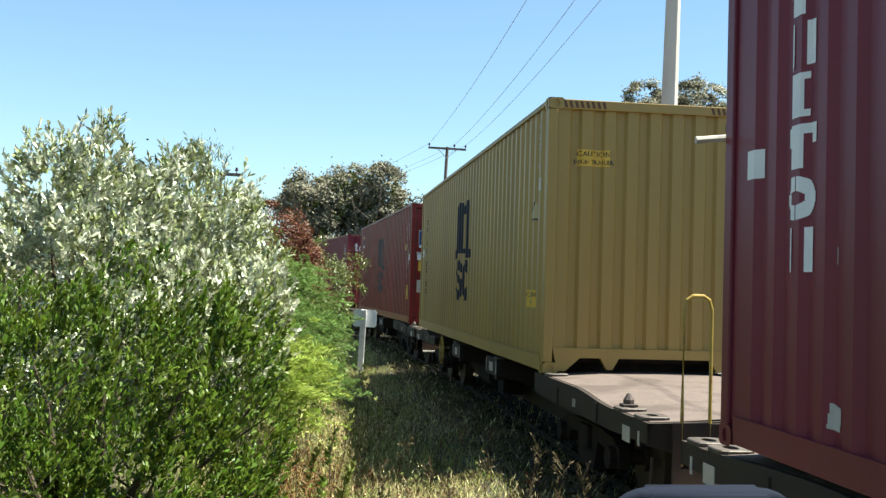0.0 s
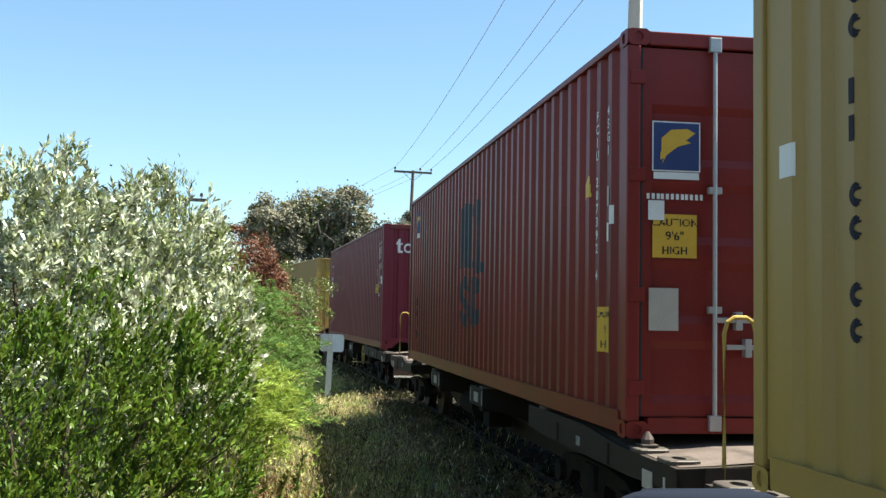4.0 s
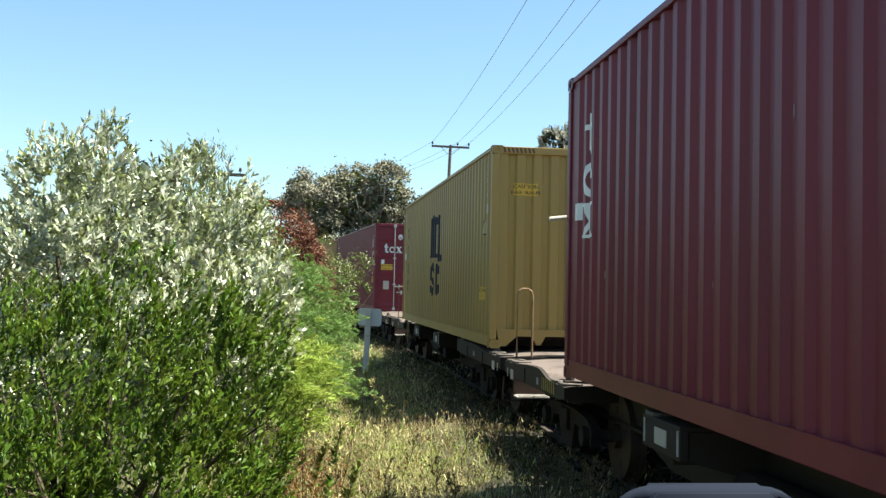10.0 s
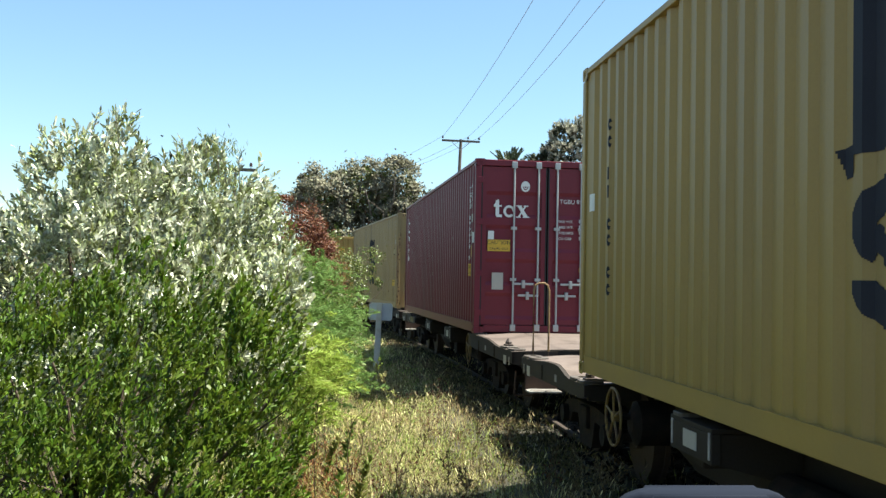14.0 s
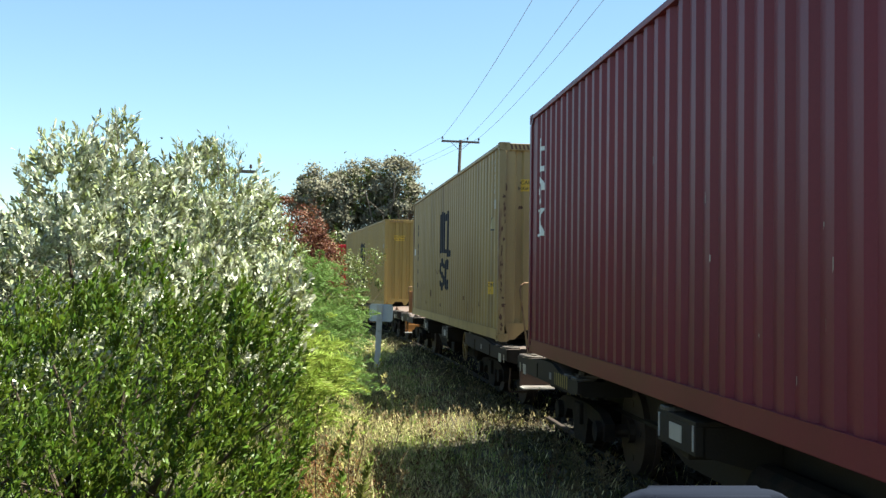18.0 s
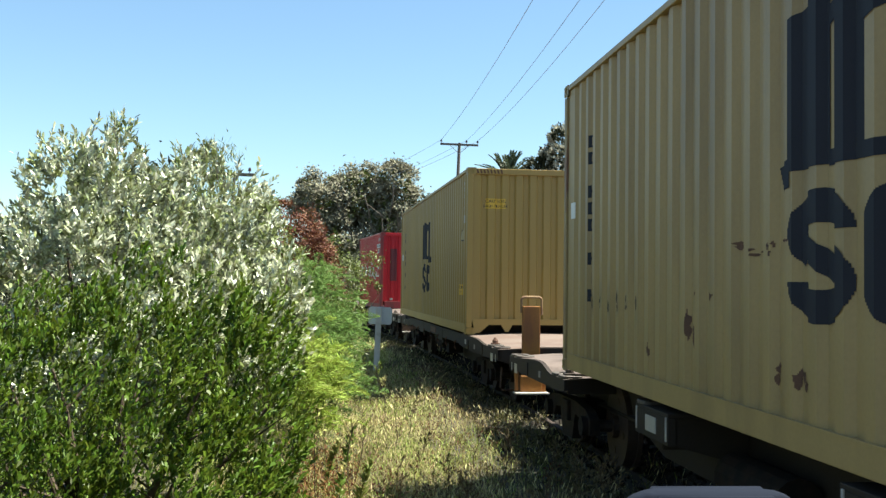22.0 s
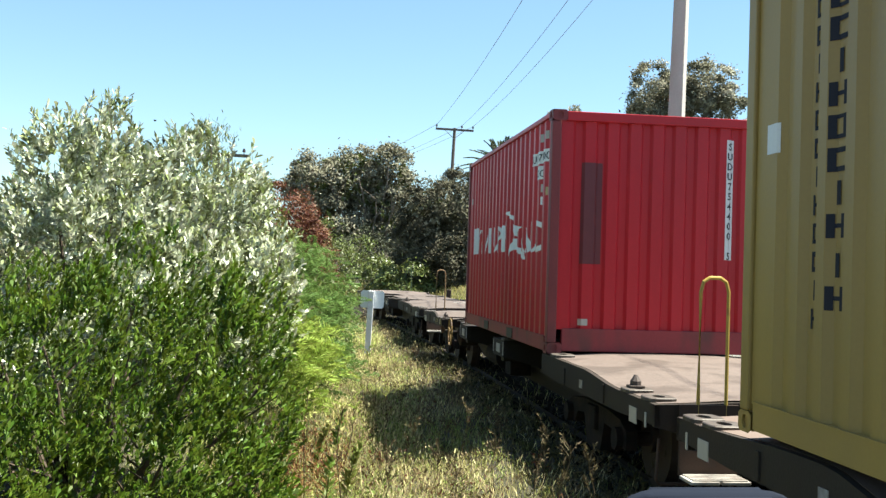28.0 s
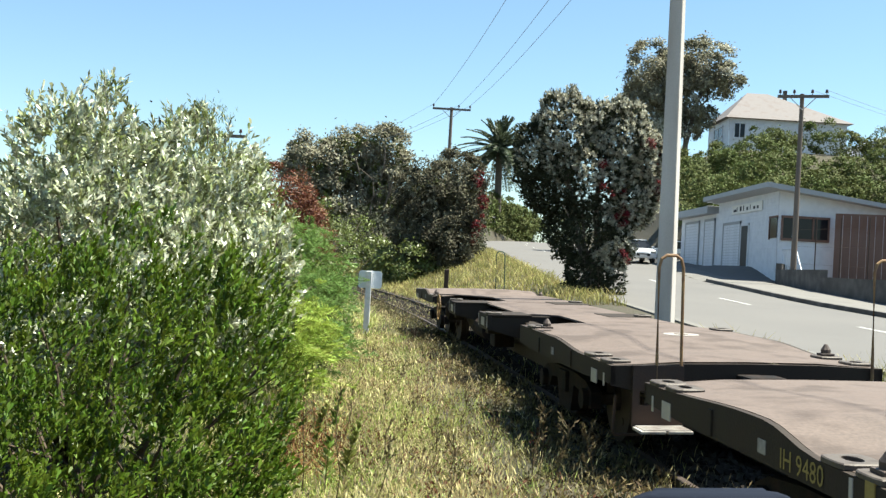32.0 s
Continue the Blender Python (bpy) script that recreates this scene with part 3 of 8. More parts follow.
# ---- shipping containers ----
def casting(bm, sx, y0, z0, dirs):
    """A corner casting with an oval hole in the faces that show."""
    x0, x1 = (-HALF, -HALF + 0.162) if sx < 0 else (HALF - 0.162, HALF)
    box(bm, x0 + 0.012, x1 - 0.012, y0 + 0.012, y0 + 0.166, z0 + 0.012, z0 + 0.106)
    faces = {"left": (Vector((-HALF - 0.003, y0, z0)), Vector((0, 0.178, 0)), Vector((0, 0, 0.118)), Vector((1, 0, 0))),
             "front": (Vector((x0, -0.003, z0)), Vector((x1 - x0, 0, 0)), Vector((0, 0, 0.118)), Vector((0, 1, 0))),
             "top": (Vector((x0, y0, z0 + 0.118)), Vector((x1 - x0, 0, 0)), Vector((0, 0.178, 0)), Vector((0, 0, -1)))}
    for d in dirs:
        o, a, b, inward = faces[d]
        if d == "front" and y0 > 1:
            continue
        n = 16
        outer, inner, deep = [], [], []
        for k in range(n):
            t = math.tau * (k + 0.5) / n
            c, s = math.cos(t), math.sin(t)
            q = max(abs(c), abs(s))
            outer.append(bm.verts.new(o + a * (0.5 + 0.5 * c / q) + b * (0.5 + 0.5 * s / q)))
            inner.append(bm.verts.new(o + a * (0.5 + 0.20 * c) + b * (0.5 + 0.33 * s)))
            deep.append(bm.verts.new(inner[-1].co + inward * 0.012))
        for k in range(n):
            j = (k + 1) % n
            bm.faces.new((outer[k], outer[j], inner[j], inner[k]))
            bm.faces.new((inner[k], inner[j], deep[j], deep[k]))
    return bm


def caution(parent, place, prof, u, v, w, h, lines, label="yellow caution decal with black lettering"):
    plate = painted("caution_decal", tri_poly(rect(-w / 2, w / 2, -h / 2, h / 2)), u, v, prof, place, YELLOW_DECAL, parent, label, 0.004, 0.06)
    for text, size, dv in lines:
        marks("decal_letter", glyphs(text, size), u, v + dv, prof, place, BLACK_MARK, plate, "", 0.007, 0.012)
    return plate


def container(label, paint, length=12.192, high=2.896, door_end=False, roof=None, post=None, rail=None, group="containers on the train"):
    c = thing("shipping_container", label, "container", group)
    L, H, W = length, high, HALF
    for sx in (-1, 1):
        for y in (0.0, L - 0.12):
            bm = bmesh.new()
            x0, x1 = (-W, -W + 0.10) if sx < 0 else (W - 0.10, W)
            box(bm, x0, x1, y + 0.004, y + 0.116, 0.118, H - 0.118, bevel=0.012)
            part("corner_post", bm, post or paint, c)
        for y in (0.0, L - 0.178):
            for z in (0.0, H - 0.118):
                part("corner_casting", casting(bmesh.new(), sx, y, z, ("left", "front", "top") if sx < 0 else ("front", "top")), post or paint, c)
        prof = rib_profile(L - 0.24, 0.2776, 0.036, 0.085, 0.085, 0.03)
        side = lambda u, d, z, sx=sx: (sx * (W - 0.022 - d), 0.12 + u, z)
        part("side_panel", sheet(prof, 0.16, H - 0.06, side), paint, c)
        bm = boxes((sx * W, sx * (W - 0.06), 0.178, L - 0.178, H - 0.065, H - 0.012), bevel=0.008)
        part("top_rail", bm, paint, c)
        bm = boxes((sx * (W - 0.004), sx * (W - 0.05), 0.178, L - 0.178, 0.02, 0.175), bevel=0.008)
        box(bm, sx * (W - 0.0), sx * (W - 0.012), 0.178, L - 0.178, 0.165, 0.178)
        if length < 7:
            for y in (1.95, 3.75):
                box(bm, sx * (W + 0.002), sx * (W - 0.02), y, y + 0.36, 0.03, 0.15)
        part("bottom_rail", bm, rail or paint, c)
        # solid black plates stand for the darkness inside the forklift pockets
        if length < 7 and sx < 0:
            for y in (1.95, 3.75):
                part("forklift_pocket", boxes((-W - 0.006, -W + 0.02, y, y + 0.36, 0.03, 0.15)), BLACK_MARK, c, "black plate painted in for the dark forklift pocket")
    rp = rib_profile(L - 0.24, 0.42, 0.02, 0.16, 0.16, 0.03)
    bm = sheet(rp, -W + 0.05, W - 0.05, lambda u, d, x: (x, 0.12 + u, H - 0.03 - d))
    part("roof", bm, roof or ROOF_STEEL, c, "weathered ribbed steel roof")
    part("floor", boxes((-W + 0.05, W - 0.05, 0.15, L - 0.15, 0.12, 0.155)), BOGIE_STEEL, c)
    # ends: y = 0 leads the train
    for near in (True, False):
        yy = (lambda d: d) if near else (lambda d: L - d)
        doors = door_end == near
        part("top_beam", boxes((-W + 0.16, W - 0.16, yy(0.0), yy(0.10), H - 0.115, H - 0.014), bevel=0.008), paint, c)
        if doors:
            bm = boxes((-W + 0.162, W - 0.162, yy(0.002), yy(0.10), 0.03, 0.14), bevel=0.006)
            part("door_sill", bm, paint, c)
            for sx in (-1, 1):
                door = part("door", door_leaf(sx, H, yy), paint, c)
                bm = bmesh.new()
                box(bm, sx * 0.012, sx * 0.03, yy(0.02), yy(0.05), 0.15, H - 0.13)
                box(bm, sx * (W - 0.12), sx * (W - 0.105), yy(0.02), yy(0.05), 0.15, H - 0.13)
                part("seal", bm, RUBBER, door)
                for rx in (0.16, 0.57):
                    bm = bmesh.new()
                    cyl(bm, (sx * rx, yy(-0.012), 0.07), (sx * rx, yy(-0.012), H - 0.05), 0.017, 8)
                    for z in (0.10, H - 0.10):
                        box(bm, sx * rx - 0.045, sx * rx + 0.045, yy(-0.03), yy(0.015), z - 0.05, z + 0.06, bevel=0.008)
                    for z in (0.9, 1.75):
                        box(bm, sx * rx - 0.05, sx * rx + 0.05, yy(-0.025), yy(0.02), z - 0.025, z + 0.025, bevel=0.006)
                    rod = part("lock_rod", bm, GREY_STEEL, door, "galvanised locking rod")
                    hz = 0.64 if rx < 0.5 else 0.83
                    bm = boxes((sx * rx, sx * (rx + (0.33 if rx < 0.5 else -0.34)), yy(-0.035), yy(-0.015), hz - 0.018, hz + 0.018), bevel=0.005)
                    box(bm, sx * (rx + (0.17 if rx < 0.5 else -0.17)) - 0.025, sx * (rx + (0.17 if rx < 0.5 else -0.17)) + 0.025, yy(-0.045), yy(0.02), hz - 0.07, hz + 0.06, bevel=0.006)
                    part("door_handle", bm, GREY_STEEL, rod)
                for z in (0.35, 1.0, 1.85, H - 0.35):
                    part("hinge", boxes((sx * (W - 0.13), sx * (W - 0.02), yy(-0.006), yy(0.02), z - 0.05, z + 0.05), bevel=0.006), paint, door)
        else:
            ep = rib_profile(2 * W - 0.2, 0.2485, 0.036, 0.115, 0.075, 0.02)
            part("end_panel", sheet(ep, 0.26, H - 0.1, lambda u, d, z: (-W + 0.1 + u, yy(0.03 + d), z)), paint, c)
            # the sill stands on short tapered feet
            out = [(-W + 0.162, 0.03), (-W + 0.24, 0.03), (-W + 0.40, 0.17), (-0.60, 0.17), (-0.53, 0.05), (-0.47, 0.05), (-0.40, 0.17),
                   (0.60, 0.17), (0.67, 0.05), (0.73, 0.05), (0.80, 0.17), (W - 0.40, 0.17), (W - 0.24, 0.03), (W - 0.162, 0.03), (W - 0.10, 0.27), (-W + 0.10, 0.27)]
            bm = prism(bmesh.new(), [(x, 0, z) for x, z in out], (0, yy(0.012), 0), (0, yy(0.09), 0))
            if length < 7:
                bm = boxes((-W + 0.162, W - 0.162, yy(0.012), yy(0.09), 0.03, 0.27), bevel=0.008)
            part("end_sill", bm, rail or paint, c)
            part("tunnel_plate", boxes((-W + 0.2, W - 0.2, yy(0.35), yy(0.37), 0.02, 0.17)), BOGIE_STEEL, c)
            if near and length > 7:
                for sx in (-1, 1):
                    bm = bmesh.new()
                    for k in range(8):
                        x = sx * (W - 0.2 - 0.06 * k)
                        prism(bm, [(x, 0, H - 0.1), (x - 0.03, 0, H - 0.1), (x - 0.05, 0, H - 0.03), (x - 0.02, 0, H - 0.03)], (0, -0.0035, 0), (0, -0.001, 0))
                    part("hazard_stripe", bm, RUST, c, "worn brown hazard stripes on the top beam")
    return c


def door_leaf(sx, H, yy):
    W = HALF
    zs = [0.15, 0.24, 0.30, 0.62, 0.68, 0.80, 0.86, 1.18, 1.24, 1.36, 1.42, 1.74, 1.80, 1.92, 1.98, 2.30, 2.36, 2.46, 2.50, H - 0.13]
    ds = [0.03, 0.03, 0.055, 0.055, 0.03, 0.03, 0.055, 0.055, 0.03, 0.03, 0.055, 0.055, 0.03, 0.03, 0.055, 0.055, 0.03, 0.03, 0.03, 0.03]
    bm = bmesh.new()
    xa, xb = sx * 0.10, sx * (W - 0.19)
    rows = [(bm.verts.new((xa, yy(d), z)), bm.verts.new((xb, yy(d), z))) for z, d in zip(zs, ds)]
    for a, b in zip(rows, rows[1:]):
        bm.faces.new((a[0], a[1], b[1], b[0]))
    for x0, x1 in ((sx * 0.03, sx * 0.10), (sx * (W - 0.19), sx * (W - 0.12))):
        box(bm, x0, x1, yy(0.028), yy(0.08), 0.15, H - 0.13)
    return bm


def side_paint(length):
    prof = rib_profile(length - 0.24, 0.2776, 0.036, 0.085, 0.085, 0.03)
    return prof, (lambda u, d, z: (-HALF + 0.022 + d, 0.12 + u, z))


def end_paint():
    prof = rib_profile(2 * HALF - 0.2, 0.2485, 0.036, 0.115, 0.075, 0.02)
    return prof, (lambda u, d, z: (-HALF + 0.1 + u, 0.03 + d, z))


FLAT = [(0.0, 0.0), (3.0, 0.0)]


def door_face(u, d, z):
    return (-HALF + 0.1 + u, 0.024 + d, z)


def block_logo():
    """Three tall bars with arched shoulders and a stepped foot above two rounded blocks."""
    bars = tri_poly(rect(-0.69, -0.29, 0.13, 0.93), [(-0.69, 0.93), (-0.29, 0.93), (-0.29, 0.99), (-0.45, 0.97)], rect(-0.21, 0.07, 0.12, 0.95), rect(0.35, 0.62, 0.03, 0.95), [(0.05, 0.72), (0.36, 0.80), (0.36, 0.95), (0.05, 0.86)],
                    [(-0.30, 0.80), (-0.20, 0.84), (-0.20, 0.95), (-0.30, 0.90)], [(-0.86, 0.17), (-0.80, 0.03), (-0.67, 0.05), (-0.67, 0.20)], rect(-0.30, -0.20, 0.12, 0.20), rect(0.06, 0.36, 0.11, 0.19), [(0.61, 0.03), (0.89, 0.03), (0.89, 0.15), (0.61, 0.17)])
    left = tri_poly(arc_band(-0.36, -0.19, 0.33, 0.21, 0.17, 0, 235, 14), arc_band(-0.36, -0.44, 0.33, 0.21, 0.17, 55, -180, 14), [(-0.68, -0.24), (-0.50, -0.19), (-0.04, -0.40), (-0.22, -0.46)])
    right = tri_poly(arc_band(0.355, -0.23, 0.275, 0.24, 0.19, 5, 180, 12), rect(0.08, 0.27, -0.42, -0.22), arc_band(0.355, -0.41, 0.275, 0.24, 0.19, 180, 355, 12))
    return [bars, left, right]


def bars_row(widths, heights, gap, lean=0.0):
    """Plain upright bars in place of a name."""
    t, x = [], 0.0
    for w, h in zip(widths, heights):
        t += tri_poly([(x, 0), (x + w, 0), (x + w + lean, h), (x + lean, h)])
        x += w + gap
    return t


def bars_column(n, w, h, gap):
    """Plain frames, paired stems and blocks one below another in place of small upright writing."""
    out = []
    a, b, q = -w / 2, w / 2, max(0.018, w * 0.3)
    for k in range(n):
        y = -k * (h + gap)
        kind = (k * 7 + n) % 4
        if kind == 0:
            out.append(tri_poly(rect(a, a + q, y, y + h), rect(b - q, b, y, y + h), rect(a + q, b - q, y, y + 0.02), rect(a + q, b - q, y + h - 0.02, y + h)))
        elif kind == 1:
            out.append(tri_poly(rect(a, a + q, y, y + h), rect(b - q, b, y, y + h), rect(a + q, b - q, y + h * 0.42, y + h * 0.6)))
        elif kind == 2:
            out.append(tri_poly(rect(-q / 2, q / 2, y, y + h)))
        else:
            out.append(tri_poly(rect(a, a + q, y, y + h), rect(a + q, b, y + h - 0.025, y + h), rect(a + q, b - q * 0.4, y, y + 0.025)))
    return out


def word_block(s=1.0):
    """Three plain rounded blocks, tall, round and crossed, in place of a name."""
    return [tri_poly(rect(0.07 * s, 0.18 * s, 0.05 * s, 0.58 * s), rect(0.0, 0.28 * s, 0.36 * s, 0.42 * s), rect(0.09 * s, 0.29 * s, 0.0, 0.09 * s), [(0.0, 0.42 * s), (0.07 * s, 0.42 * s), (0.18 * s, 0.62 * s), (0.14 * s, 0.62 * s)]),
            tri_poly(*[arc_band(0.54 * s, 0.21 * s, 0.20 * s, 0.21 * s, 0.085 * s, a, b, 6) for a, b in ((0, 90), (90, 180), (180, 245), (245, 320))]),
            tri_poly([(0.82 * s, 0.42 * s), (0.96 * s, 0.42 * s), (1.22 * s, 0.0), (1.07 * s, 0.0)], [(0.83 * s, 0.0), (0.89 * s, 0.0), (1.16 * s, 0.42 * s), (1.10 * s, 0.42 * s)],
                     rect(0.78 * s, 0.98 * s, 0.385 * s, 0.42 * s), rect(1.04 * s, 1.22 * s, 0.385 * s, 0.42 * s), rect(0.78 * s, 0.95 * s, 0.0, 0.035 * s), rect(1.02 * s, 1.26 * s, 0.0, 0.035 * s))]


def upright_marks(pitch, w, h):
    """Six stout plain marks one below another in place of a name: barred, paired, barred, barred, ring, paired."""
    a, b = -w / 2, w / 2
    beam = lambda y: [rect(-0.05, 0.05, y, y + h), rect(a + 0.06, b - 0.06, y, y + 0.035), rect(a + 0.06, b - 0.06, y + h - 0.035, y + h)]
    tee = lambda y: [rect(-0.05, 0.05, y, y + h), rect(a, b, y + h - 0.05, y + h), rect(a, a + 0.035, y + h - 0.10, y + h - 0.04), rect(b - 0.035, b, y + h - 0.10, y + h - 0.04)]
    ring = lambda y: [arc_band(0, y + h / 2, w / 2, h / 2, 0.075, k, k + 90, 6) for k in (0, 90, 180, 270)]
    pair = lambda y: [rect(a + 0.02, a + 0.11, y, y + h), rect(b - 0.08, b - 0.02, y, y + h)]
    return [tri_poly(*f(-k * pitch)) for k, f in enumerate((tee, pair, beam, tee, ring, pair))]


def stacked_blocks():
    """A crossed stem, an open ring and a crossing, one below another."""
    return [tri_poly(rect(-0.05, 0.055, 0.05, 0.39), rect(-0.12, 0.13, 0.24, 0.29), rect(-0.03, 0.13, 0.0, 0.06)),
            tri_poly(*[arc_band(0, -0.22, 0.155, 0.16, 0.065, a, a + 75, 6) for a in (0, 75, 150, 225)]),
            tri_poly([(-0.15, -0.43), (-0.03, -0.43), (0.17, -0.75), (0.05, -0.75)], [(-0.17, -0.75), (-0.11, -0.75), (0.15, -0.43), (0.09, -0.43)], rect(-0.17, -0.03, -0.75, -0.72), rect(0.0, 0.18, -0.75, -0.72), rect(-0.16, 0.0, -0.46, -0.43), rect(0.05, 0.17, -0.46, -0.43))]


def mustard(label, paint, number, worn=False, logo_at=6.10, full_name=False):
    c = container(label, paint, post=RUSTY_POST if worn else None)
    prof, pl = side_paint(12.192)
    marks("logo_block", block_logo(), logo_at, 1.32, prof, pl, BLUE_MARK, c, "dark blue block of a logo on the side", cell=0.012)
    caution(c, pl, prof, 0.70, 0.77, 0.34, 0.19, (("CAUTION", 0.075, 0.02), ("9'6\" HIGH", 0.055, -0.06)))
    tri = painted("warning_triangle", tri_poly([(-0.19, 0.0), (0.15, 0.0), (0.0, 0.20)]), 0.57, 1.655, prof, pl, DUN_DECAL, c, "small warning triangle with a dark rim")
    painted("triangle_rim", tri_poly([(-0.19, 0.0), (-0.155, 0.0), (0.0, 0.165), (0.0, 0.20)], rect(-0.19, 0.15, -0.015, 0.006)), 0.57, 1.655, prof, pl, BLACK_MARK, tri, "", 0.007)
    painted("plate", tri_poly(rect(-0.045, 0.045, -0.07, 0.07)), 0.34, 2.02, prof, pl, PALE_DECAL, c, "small pale data plate")
    marks("small_mark", bars_column(5, 0.05, 0.07, 0.04), 0.36, 2.62, prof, pl, PALE_DECAL, c)
    if full_name:
        columns = ((11.29, 2.29, 13, 0.065, 0.10, 0.04), (11.06, 2.15, 8, 0.13, 0.115, 0.042), (11.06, 0.865, 2, 0.13, 0.115, 0.042))
    else:
        columns = []
        for k, v in enumerate((2.18, 2.03, 1.76, 1.60, 1.31, 1.17, 0.89, 0.74)):
            bow = [arc_band(0.045, 0.06, 0.085, 0.06, 0.035, 115, 245, 8)] if k not in (2, 3) else [rect(-0.04, 0.0, 0.0, 0.11)]
            painted("name_bar", tri_poly(*bow), 11.13, v, prof, pl, BLUE_MARK, c, "dark bowed bar of upright lettering")
    for x, top, n, wide, tall, gap in columns:
        marks("name_bar", bars_column(n, wide, tall, gap), x, top, prof, pl, BLUE_MARK, c, "dark upright lettering bar")
    painted("plate", tri_poly(rect(-0.07, 0.07, -0.08, 0.08)), 11.74, 1.60, prof, pl, WHITE_MARK, c, "small white data plate")
    ep, el = end_paint()
    caution(c, el, ep, 0.40, 2.275, 0.35, 0.175, (("CAUTION", 0.08, 0.015), ("HIGH TRAILER", 0.066, -0.066)))
    marks("serial_character", column(number, 0.105, 0.95), 1.88, 2.62, ep, el, BLACK_MARK, c)
    if worn:
        wear_marks(c, prof, pl, ep, el)
    return c


def scab(w, h, rnd):
    """A ragged patch of three torn flakes."""
    out = []
    for k in range(3):
        cx, cy, r = rnd.uniform(-0.32, 0.32) * w, rnd.uniform(-0.34, 0.34) * h, rnd.uniform(0.35, 0.75)
        n = 11
        out.append([(cx + w / 2 * r * math.cos(math.tau * i / n) * rnd.uniform(0.3, 1.2), cy + h / 2 * r * math.sin(math.tau * i / n) * rnd.uniform(0.4, 1.3)) for i in range(n)])
    return tri_poly(*out)


def wear_marks(c, prof, pl, ep, el):
    """Rust scabs, dents and scrapes of the old container."""
    rnd = random.Random(7)
    # a row of scraped dents, one on each rib, near the trailing end
    for k in range(6):
        painted("scrape", scab(0.07, rnd.uniform(0.10, 0.18), rnd), 10.90 - 0.2776 * k, 0.70 + rnd.uniform(-0.02, 0.02), prof, pl, DENT, c, "dark scraped dent")
    # a broken rust line, drips and low blotches
    for u, v, w, h in ((7.45, 1.10, 0.14, 0.05), (7.18, 1.05, 0.22, 0.05), (6.97, 1.06, 0.10, 0.09), (6.80, 1.09, 0.18, 0.05), (8.30, 0.62, 0.12, 0.30), (8.20, 0.81, 0.10, 0.05), (7.93, 0.80, 0.22, 0.06),
                       (6.92, 0.40, 0.07, 0.12), (6.62, 0.38, 0.10, 0.16), (5.2, 0.48, 0.08, 0.18), (4.6, 0.62, 0.06, 0.10), (3.4, 0.55, 0.12, 0.16), (3.05, 0.42, 0.05, 0.24), (2.3, 0.40, 0.05, 0.2), (9.2, 0.40, 0.05, 0.12), (1.7, 0.5, 0.06, 0.1)):
        painted("rust_scab", scab(w, h, rnd), u, v, prof, pl, RUST, c, "brown rust scab", 0.003)
    # rust down the leading corner post and on the end wall
    front = lambda u, d, z: (-HALF + 0.1 + u, d, z)
    for u, v, w, h in ((0.0, 2.26, 0.03, 0.20), (-0.03, 2.10, 0.05, 0.10), (-0.02, 1.96, 0.03, 0.12), (-0.01, 1.80, 0.03, 0.16), (-0.05, 1.64, 0.04, 0.12), (-0.03, 1.48, 0.05, 0.08), (-0.06, 1.32, 0.03, 0.14), (-0.06, 1.14, 0.04, 0.16),
                       (-0.05, 0.94, 0.05, 0.14), (-0.06, 0.80, 0.03, 0.16), (-0.03, 0.65, 0.05, 0.05), (-0.02, 0.52, 0.09, 0.05), (-0.06, 0.36, 0.04, 0.14), (-0.05, 0.22, 0.05, 0.10)):
        painted("rust_scab", scab(w, h, rnd), u, v, FLAT, front, RUST, c, "brown rust scab", 0.003, mirror=1)
    for u, v, w, h in ((0.22, 1.96, 0.09, 0.09), (0.92, 2.60, 0.03, 0.08), (1.0, 2.5, 0.02, 0.03), (0.90, 0.45, 0.04, 0.10), (0.80, 0.33, 0.07, 0.10), (0.60, 0.42, 0.10, 0.03), (1.45, 0.36, 0.05, 0.12), (1.9, 1.2, 0.03, 0.10)):
        painted("rust_scab", scab(w, h, rnd), u, v, ep, el, RUST, c, "brown rust scab", 0.003)


